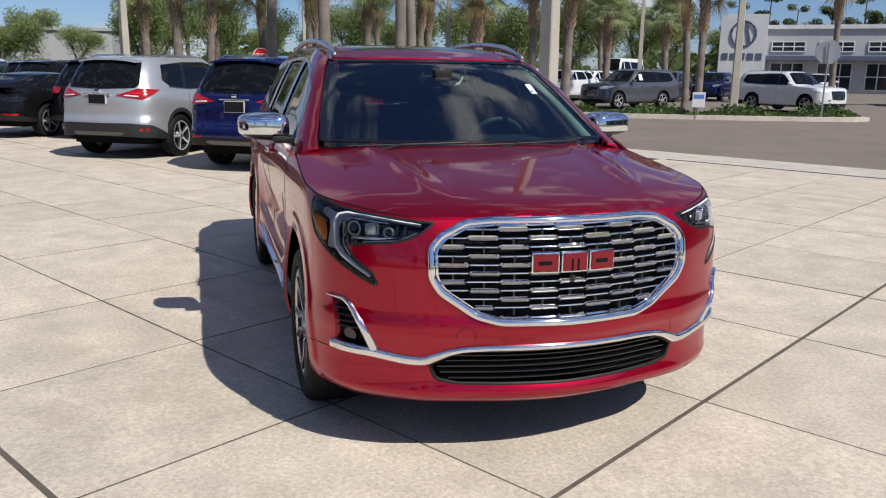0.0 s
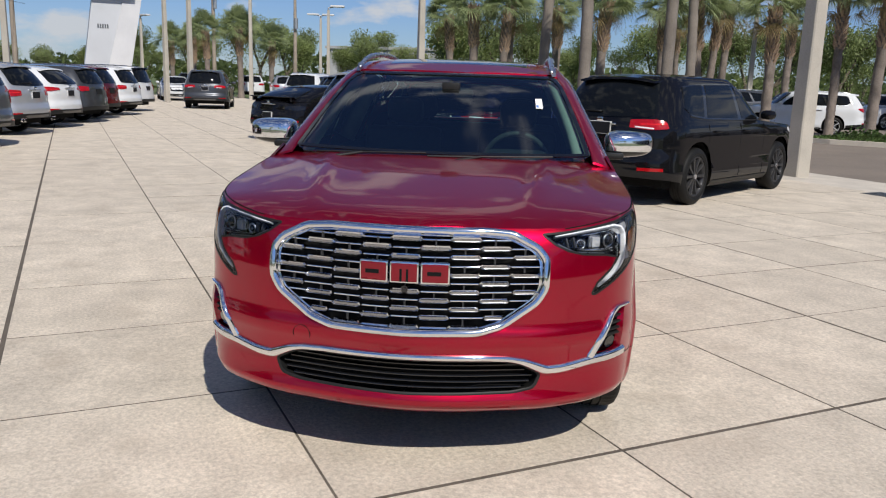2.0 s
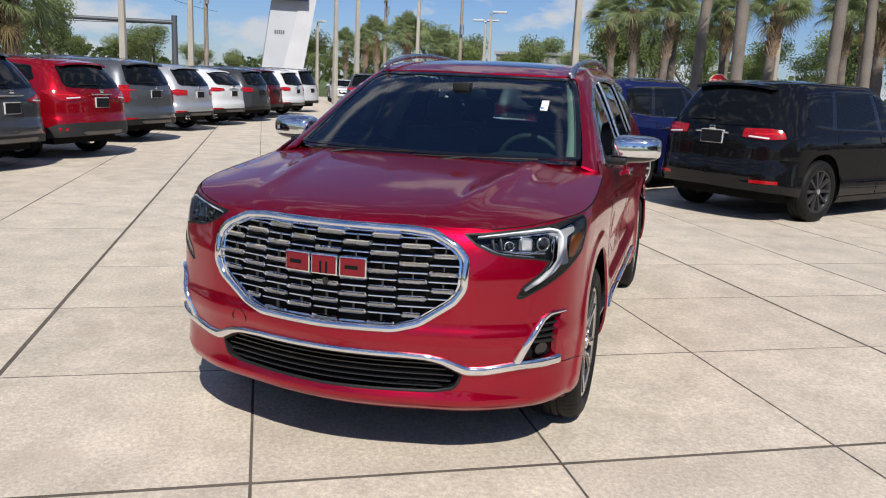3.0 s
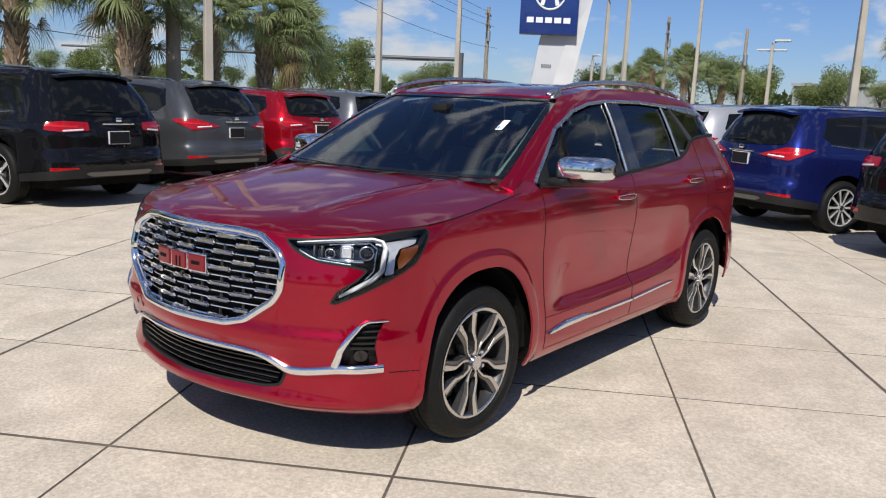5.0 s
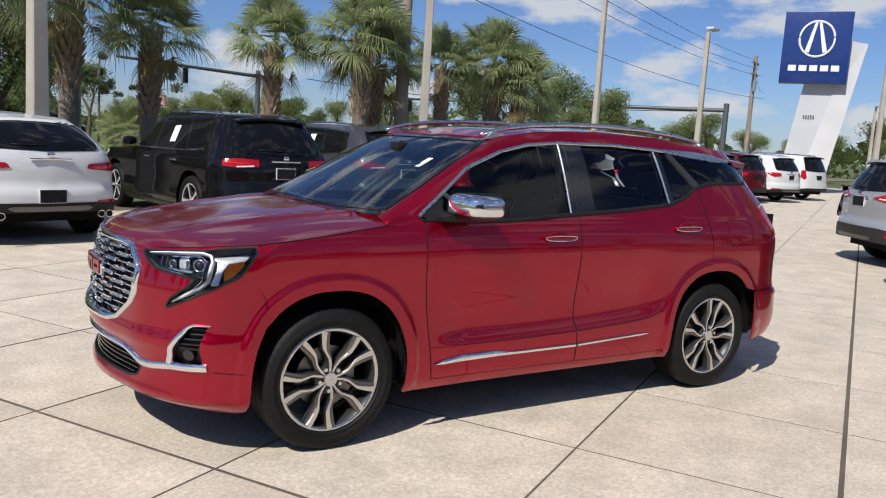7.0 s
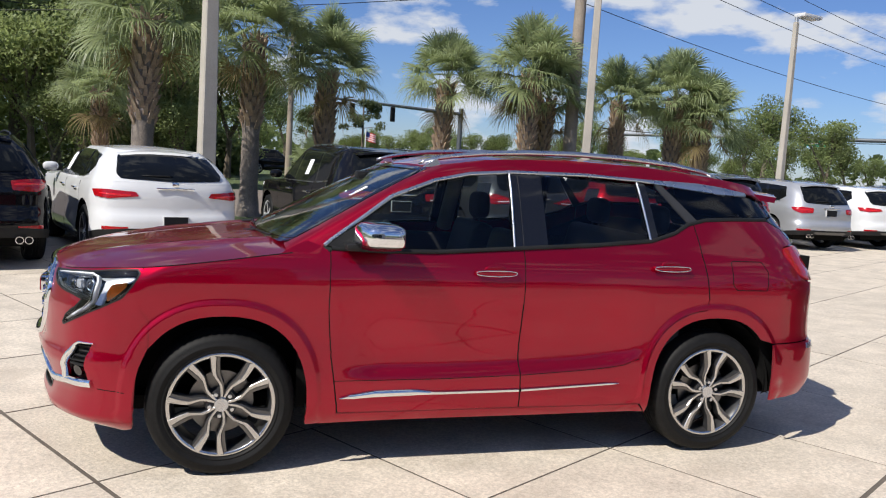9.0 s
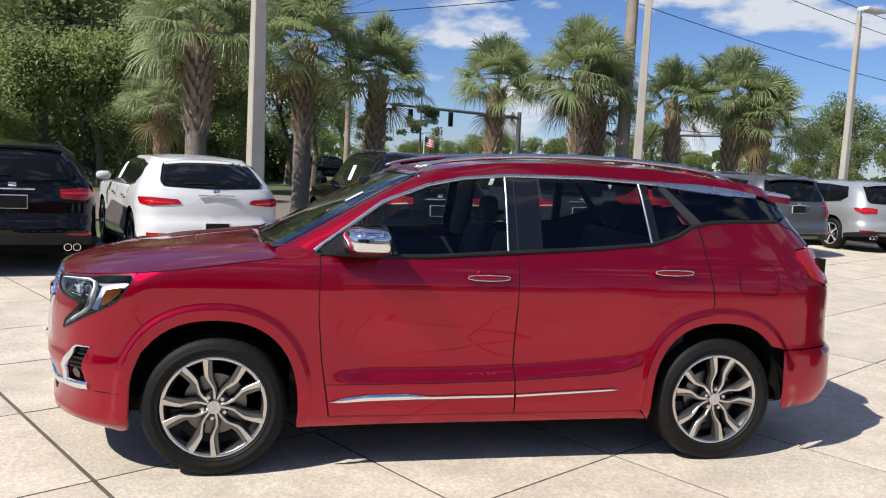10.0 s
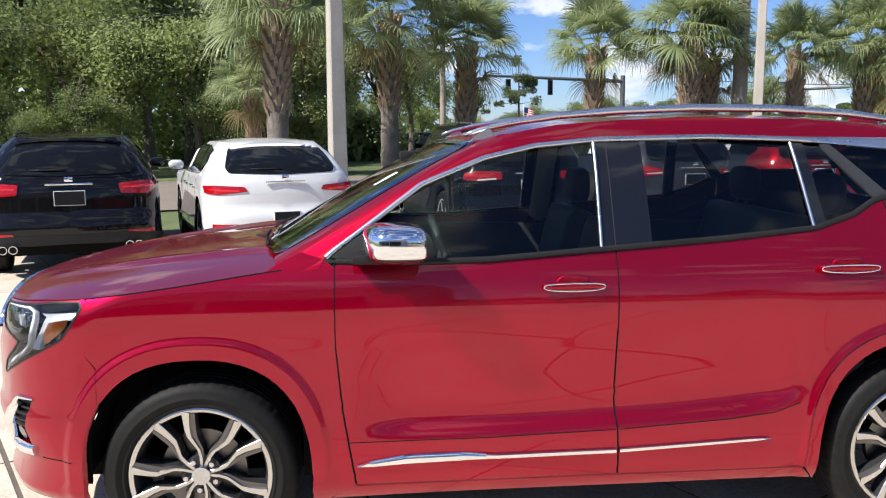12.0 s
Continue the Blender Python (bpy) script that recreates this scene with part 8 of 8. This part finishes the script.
    # flat plate whose own tone paints the light's change across the blade's fold
    part("blade_fold", plate_mesh([(2.45, 0), (3.80, 7.4), (2.55, 5.2), (1.25, 0)], 0.05, Matrix.Translation((-0.2, 0, 0))), STUCCO_L, py)
    bm = bmesh.new()
    box(bm, -0.55, 0.28, 0.0, 3.03, 5.45, 8.85, 0.03)
    face = part("sign_box", bm, SIGNBLUE, py, "deep blue sign box", smooth=True, angle=40)
    bm = bmesh.new()
    loop_tube(bm, [(0.30, 1.52 + 0.78 * math.cos(a), 7.55 + 0.84 * math.sin(a)) for a in np.linspace(0, 2 * math.pi, 41)[:-1]], 0.055, 6, True)
    part("emblem_ring", bm, SIGNWHITE, face)
    for sg in (1, -1):
        part("emblem_bar", plate_mesh([(1.52 + sg * 0.02, 8.35), (1.52 + sg * 0.14, 8.35), (1.52 + sg * 0.50, 6.95), (1.52 + sg * 0.30, 6.90)][::sg], 0.05, Matrix.Translation((0.32, 0, 0))), SIGNWHITE, face)
    for k in range(5):
        bm = bmesh.new()
        box(bm, 0.27, 0.31, 0.36 + k * 0.48, 0.72 + k * 0.48, 6.02, 6.30)
        part("bar", bm, SIGNWHITE, face)
    for k in range(5):
        bm = bmesh.new()
        box(bm, -0.26, -0.235, 1.30 + k * 0.11, 1.37 + k * 0.11, 3.72, 3.92)
        part("number_bar", bm, DARKSTEEL, py)
    # stop sign
    st = thing("stop_sign", "red octagonal stop sign on a steel post", "sign", pose(-36.6, 1.9, -0.1, 0, 0, -2))
    bm = bmesh.new()
    rod(bm, (-0.03, 0, 0), (-0.03, 0, 2.55), 0.035, 0.035, 8)
    part("post", bm, STEEL, st)
    octo = lambda r: [(r * math.cos(math.radians(22.5 + 45 * k)), 2.2 + r * math.sin(math.radians(22.5 + 45 * k))) for k in range(8)]
    part("border", plate_mesh(octo(0.43), 0.01), SIGNWHITE, st)
    part("plate", plate_mesh(octo(0.395), 0.01, Matrix.Translation((0.006, 0, 0))), SIGNRED, st, "red plate with white word")
    text_mesh("STOP", 0.33, SIGNWHITE, st, Matrix.Translation((0.014, 0, 2.2)) @ Matrix.Rotation(math.pi / 2, 4, "Z") @ Matrix.Rotation(math.pi / 2, 4, "X"), "word")
    # flag beyond the street
    fl = thing("flag_pole", "white flag pole with a striped flag", "flag", pose(-9.9, -54.1, 1.0, 0, 0, 0) @ Matrix.Scale(0.62, 4))
    bm = bmesh.new()
    rod(bm, (0, 0, -2.0), (0, 0, 4.3), 0.08, 0.06, 8)
    part("post", bm, SIGNWHITE, fl)
    for k in range(9):
        bm = bmesh.new()
        for i in range(6):
            y0, y1 = -0.05 - 0.2 * i, -0.05 - 0.2 * (i + 1)
            z0 = 3.9 - 0.12 * k
            bm.faces.new([bm.verts.new((q, 0.1 * math.sin(q * 5), z + 0.25 * q)) for q, z in ((y0, z0), (y1, z0), (y1, z0 - 0.12), (y0, z0 - 0.12))])
        part("stripe", bm, SIGNRED if k % 2 == 0 else SIGNWHITE, fl)
    bm = bmesh.new()
    bm.faces.new([bm.verts.new((q, 0.1 * math.sin(q * 5) + 0.02, z + 0.25 * q)) for q, z in ((-0.05, 3.9), (-0.5, 3.9), (-0.5, 3.36), (-0.05, 3.36))])
    part("canton", bm, SIGNBLUE, fl)
    build_dealer()
    build_island()
    # drain grate in the forecourt
    gr = thing("drain_grate", "dark iron drain grate in the concrete", "drain", pose(-7.95, 6.25, 0.0, 0, 0, 31))
    bm = bmesh.new()
    box(bm, -0.36, 0.36, -0.25, 0.25, -0.012, 0.003)
    part("frame", bm, DARKSTEEL, gr)
    for k in range(9):
        bm = bmesh.new()
        box(bm, -0.335, 0.335, -0.225 + k * 0.05, -0.195 + k * 0.05, 0.0, 0.008)
        part("bar", bm, DARKSTEEL, gr)
    # narrow channel that leads to it
    ch = thing("drain_channel", "narrow dark drainage channel cut in the concrete", "drain", pose(-7.69, 6.76, 0.0, 0, 0, 30.7))
    bm = bmesh.new()
    box(bm, 0.0, 4.6, -0.022, -0.006, -0.012, 0.004)
    box(bm, 0.0, 4.6, 0.006, 0.022, -0.012, 0.004)
    part("edge_rail", bm, DARKSTEEL, ch)
    bm = bmesh.new()
    box(bm, 0.0, 4.6, -0.006, 0.006, -0.012, 0.002)
    part("slot", bm, UNDER, ch)


def build_dealer():
    """The two-storey dealership across the road."""
    u = Vector((0.62, 0.785, 0)).normalized()
    c = Vector((-57.77, 54.96, 0))
    n = Vector((u.y, -u.x, 0))
    m = Matrix(((n.x, u.x, 0, c.x), (n.y, u.y, 0, c.y), (0, 0, 1, -0.2), (0, 0, 0, 1)))
    b = thing("dealership", "two-storey grey dealership with dark windows", "building", m)
    bm = bmesh.new()
    box(bm, -14, 0, -9.5, 34, 0, 6.0)
    part("wall", bm, STUCCO, b, "grey stucco wall")
    bm = bmesh.new()
    box(bm, -14.2, 0.25, -9.7, 34.2, 6.0, 6.35)
    box(bm, -13.6, -0.4, -9.1, 33.6, 6.35, 6.4)
    part("parapet", bm, STUCCO_L, b)
    bm = bmesh.new()
    box(bm, -0.1, 1.2, -9.5, 34, 3.15, 3.55)
    part("canopy_band", bm, BAND, b)
    for k in range(11):
        y = -8.9 + k * 4.1
        for z0, z1, w in ((3.95, 4.85, 2.9), (0.5, 2.9, 2.9)):
            bm = bmesh.new()
            box(bm, -0.05, 0.06, y, y + w, z0, z1)
            win = part("window", bm, PANE, b, "dark office window")
            bm = bmesh.new()
            for q in np.linspace(0, w, 4):
                box(bm, 0.0, 0.12, y + q - 0.05, y + q + 0.05, z0, z1)
            for z in (z0, (z0 + z1) / 2, z1):
                box(bm, 0.0, 0.11, y - 0.05, y + w + 0.05, z - 0.05, z + 0.05)
            part("window_frame", bm, STUCCO_L, win)
    # entrance portal
    bm = bmesh.new()
    box(bm, -1.0, 5.0, -9.3, -5.3, 0, 7.05, 0.02)
    p = part("portal", bm, STUCCO_L, b, "pale entrance portal")
    bm = bmesh.new()
    loop_tube(bm, [(5.05, -7.3 + 1.05 * math.cos(a), 5.35 + 1.1 * math.sin(a)) for a in np.linspace(0, 2 * math.pi, 33)[:-1]], 0.09, 6, True)
    part("emblem_ring", bm, BAND, p)
    for sg in (1, -1):
        part("emblem_bar", plate_mesh([(-7.3 + sg * 0.05, 6.35), (-7.3 + sg * 0.25, 6.35), (-7.3 + sg * 0.65, 4.55), (-7.3 + sg * 0.4, 4.55)][::sg], 0.06, Matrix.Translation((5.08, 0, 0))), BAND, p)
    for k in range(5):
        bm = bmesh.new()
        box(bm, 5.0, 5.06, -9.0 + k * 0.72, -8.5 + k * 0.72, 3.1, 3.65)
        part("bar", bm, BAND, p)
    # low grey hall far off
    h = thing("far_hall", "low dark grey hall far beyond the lot", "building", pose(-86, -16, -0.2, 0, 0, -10))
    bm = bmesh.new()
    box(bm, -8, 0, -6, 7, 0, 5.2)
    part("wall", bm, STUCCO, h)
    bm = bmesh.new()
    box(bm, -8.2, 0.2, -6.2, 7.2, 5.2, 5.5)
    part("roof", bm, STUCCO, h)
    # showroom behind the viewer
    s = thing("showroom", "plain grey showroom with a glazed front", "building", pose(16, 19, -0.1, 0, 0, 8))
    bm = bmesh.new()
    box(bm, -17, 22, 0, 10, 0, 6.5)
    part("wall", bm, STUCCO, s)
    for k in range(8):
        bm = bmesh.new()
        box(bm, -15.5 + k * 4.5, -11.5 + k * 4.5, -0.08, 0.0, 0.3, 3.6)
        part("window", bm, PANE, s)


def build_island():
    """The kerbed planting strip across the road."""
    near = [(-25.5, 7.5), (-22.0, 10.4), (-20.2, 13.2), (-18.9, 16.0), (-17.9, 18.6), (-17.5, 20.3), (-17.8, 21.2)]
    farp = [(-19.2, 21.4), (-20.4, 19.4), (-21.7, 16.4), (-23.2, 13.2), (-25.4, 10.6), (-28.0, 8.6)]
    bm = bmesh.new()
    ring = near + farp
    a = [bm.verts.new((x, y, 0.13)) for x, y in ring]
    b = [bm.verts.new((x, y, -0.05)) for x, y in ring]
    bm.faces.new(a)
    for i in range(len(ring)):
        j = (i + 1) % len(ring)
        bm.faces.new((a[i], b[i], b[j], a[j]))
    bmesh.ops.recalc_face_normals(bm, faces=bm.faces)
    me = bpy.data.meshes.new("kerb")
    bm.to_mesh(me)
    bm.free()
    me.materials.append(KERB)
    tagged(new("kerb", me), "pale concrete kerb round a planting strip", "kerb", kind="structure")
    rng = random.Random(7)
    vs, fs = [], []
    for k in range(9000):
        i = rng.randrange(len(near) - 1)
        t, w = rng.random(), rng.uniform(0.15, 0.85)
        p = Vector(near[i]).lerp(Vector(near[i + 1]), t)
        q = Vector(farp[::-1][min(i, 5)]).lerp(Vector(farp[::-1][min(i + 1, 5)]), t) if i else Vector(farp[-1])
        q = p + (Vector((-0.86, -0.30)) * 2.2)
        c = p.lerp(q, w)
        h = 0.13 + abs(rng.gauss(0, 0.085)) * (1 + 0.8 * math.sin(c.y * 2.3))
        d = Vector((rng.gauss(0, 1), rng.gauss(0, 1), rng.gauss(0, 1))).normalized()
        e = d.orthogonal().normalized()
        s = rng.uniform(0.04, 0.085)
        o = Vector((c.x, c.y, max(0.12, h)))
        j = len(vs)
        vs += [o - d * s, o + e * s * 0.7, o + d * s, o - e * s * 0.7]
        fs.append((j, j + 1, j + 2, j + 3))
    tagged(mesh_obj("ivy", vs, fs, IVY, smooth=False), "low green ground ivy on the planting strip", "plants", kind="stuff")
    # small blue notice and a grey sign back on the strip
    nb = thing("notice_board", "small pale blue notice board on a post", "sign", pose(-19.2, 15.2, 0.1, 0, 0, -35) @ Matrix.Scale(0.6, 4))
    bm = bmesh.new()
    rod(bm, (0, 0, 0), (0, 0, 1.1), 0.03, 0.03, 6)
    part("post", bm, STEEL, nb)
    bm = bmesh.new()
    box(bm, 0.02, 0.06, -0.35, 0.35, 0.5, 1.35, 0.01)
    bd = part("board", bm, SIGNWHITE, nb)
    bm = bmesh.new()
    box(bm, 0.055, 0.07, -0.28, 0.28, 1.0, 1.22)
    part("print", bm, BLUEPRINT, bd)
    sb = thing("road_sign", "road sign seen from its grey metal back", "sign", pose(-17.9, 19.2, 0.0, 0, 0, 150))
    bm = bmesh.new()
    rod(bm, (-0.03, 0, 0), (-0.1, 0, 2.6), 0.03, 0.03, 6)
    part("post", bm, STEEL, sb)
    octo = [(0.42 * math.cos(math.radians(22.5 + 45 * k)), 2.3 + 0.42 * math.sin(math.radians(22.5 + 45 * k))) for k in range(8)]
    part("plate", plate_mesh(octo, 0.02), STEEL, sb)


build_site()
# cars in the car park across the road
far_group = "cars across the road"
car("steel grey suv facing the road", -28.0, 17.4, 285, "steel", at="middle", L=4.98, W=0.97, H=1.71, group=far_group, papers=("front_window",))
car("white suv parked along the road", -24.6, 23.6, 12, "white", at="middle", L=4.98, W=0.97, H=1.71, group=far_group, bright=True)
car("white suv behind the palm trunks", -28.5, 11.2, 262, "white", at="middle", L=4.9, W=0.96, H=1.68, group=far_group)
for lab, x, y, h, c in (("white suv in the far car park", -37, 18.5, 300, "white"), ("white suv in the far car park", -40, 21.5, 300, "white"), ("dark grey suv in the far car park", -36, 24.5, 310, "grey"), ("silver suv in the far car park", -43, 25, 300, "silver"), ("black suv in the far car park", -33, 31, 320, "black"), ("white suv in the far car park", -36, 35, 320, "white"), ("steel grey suv in the far car park", -30, 36, 320, "steel"), ("white suv in the far car park", -41, 15, 290, "white"), ("dark blue suv in the far car park", -38, 29, 310, "blue"), ("grey suv beside the far palms", -33, 9.5, 280, "grey")):
    car(lab, x, y, h, c, at="middle", fine=False, group=far_group)
car("white high-roofed van in the far car park", -47.8, 27.5, 300, "white", at="middle", L=5.6, W=1.0, H=2.6, belt=1.35, hood=1.15, rake=0.1, rails=False, fine=False, category="van", group=far_group)
car("white van across the street", 11.2, -50.0, 170, "white", at="middle", L=5.2, W=1.0, H=2.05, belt=1.25, hood=1.1, rake=0.1, rails=False, fine=False, category="van", group="cars across the street")
for x, y, c in ((-14, -40, "grey"), (0.5, -50, "steel"), (-3, -52, "black"), (-55, -20, "white"), (-52, -23.5, "grey"), (-59, -14, "black"), (-57, -17, "white"), (-47, -15, "silver")):
    car({"grey": "dark grey", "steel": "steel grey"}.get(c, c) + " suv far beyond the lot", x, y, 200, c, at="middle", fine=False, group="cars far off")


# ---- concrete slabs ----
def build_slabs():
    rng = random.Random(4)
    bed = bpy.data.objects["pavement"]
    rows = [-2.63 - 1.22 * k for k in range(10, 0, -1)] + [-2.63, -1.415, -0.18, 1.105, 2.33, 3.56, 4.76, 5.98, 7.2, 8.4, 9.5]
    wide = (-2.11, -2.63, 2.33)
    right = [-13.2, -12, -10.75, -9.5, -8.3, -7.05, -5.85, -4.6, -3.35, -2.11, -0.90, 0.315, 1.455, 3.03, 4.60, 5.78, 6.97, 8.15, 9.4, 10.65]
    left = [-13.2, -12, -10.75, -9.5, -8.3, -7.05, -5.85, -4.6, -3.35, -2.11, -0.86, 0.31, 1.40, 2.69, 4.27, 5.4, 6.5, 8.0, 9.3, 10.6]
    right += [right[-1] + 1.25 * k for k in range(1, 46)]
    left += [left[-1] + 1.25 * k for k in range(1, 46)]
    near, far = [], []
    for b0, b1 in zip(rows, rows[1:]):
        cuts = right if b1 < 0.5 else left
        for a0, a1 in zip(cuts, cuts[1:]):
            c = plan((a0 + a1) / 2, (b0 + b1) / 2)
            if b0 < lot_edge(a1) or a1 > 60:
                continue
            (near if -4.7 <= a0 <= 10 and -11.5 < b0 < 8.5 else far).append((a0, a1, b0, b1))
    shapes = {}

    def slab_mesh(w, h):
        key = (round(w, 2), round(h, 2))
        if key not in shapes:
            bm = bmesh.new()
            box(bm, -w / 2, w / 2, -h / 2, h / 2, -0.09, 0)
            top = [e for e in bm.edges if all(v.co.z > -0.01 for v in e.verts)]
            bmesh.ops.bevel(bm, geom=top, offset=0.0008, segments=1, affect="EDGES")
            me = bpy.data.meshes.new("slab")
            bm.to_mesh(me)
            bm.free()
            me.materials.append(CONCRETE)
            me.materials.append(JOINT)
            for f in me.polygons:
                f.material_index = 0 if f.normal.z > 0.3 else 1
            shapes[key] = me
        return shapes[key]
    def inset(v, sign):
        """Half a joint in from its line: expansion joints are wide."""
        return v + sign * (0.0115 if v in wide else 0.006)

    turn = math.atan2(VA.y, VA.x)
    near.sort(key=lambda q: (plan((q[0] + q[1]) / 2, (q[2] + q[3]) / 2) - Vector((1.0, 0.5, 0))).length)
    far += near[300:]
    for a0, a1, b0, b1 in near[:300]:
        a0, a1, b0, b1 = inset(a0, 1), inset(a1, -1), inset(b0, 1), inset(b1, -1)
        ob = new("slab", slab_mesh(a1 - a0, b1 - b0))
        ob.parent = bed
        p = plan((a0 + a1) / 2, (b0 + b1) / 2)
        ob.matrix_world = pose(p.x, p.y, rng.uniform(-0.0008, 0.0008), rng.uniform(-0.05, 0.05), rng.uniform(-0.05, 0.05), math.degrees(turn))
    vs, fs = [], []
    for a0, a1, b0, b1 in far:
        k, z = len(vs), rng.uniform(-0.001, 0.001)
        a0, a1, b0, b1 = inset(a0, 1), inset(a1, -1), inset(b0, 1), inset(b1, -1)
        for zz in (z, z - 0.012):
            vs += [tuple(plan(a, b, zz)) for a, b in ((a0, b0), (a1, b0), (a1, b1), (a0, b1))]
        fs += [(k, k + 1, k + 2, k + 3)] + [(k + i, k + (i + 1) % 4, k + 4 + (i + 1) % 4, k + 4 + i) for i in range(4)]
    ob = mesh_obj("far_slabs", vs, fs, CONCRETE, bed, smooth=False)
    bm = bmesh.new()
    bm.from_mesh(ob.data)
    bmesh.ops.recalc_face_normals(bm, faces=bm.faces)
    bm.to_mesh(ob.data)
    bm.free()
    ob.data.materials.append(JOINT)
    for f in ob.data.polygons:
        f.material_index = 0 if abs(f.normal.z) > 0.3 else 1
    ob["kind"] = "stuff"


build_slabs()
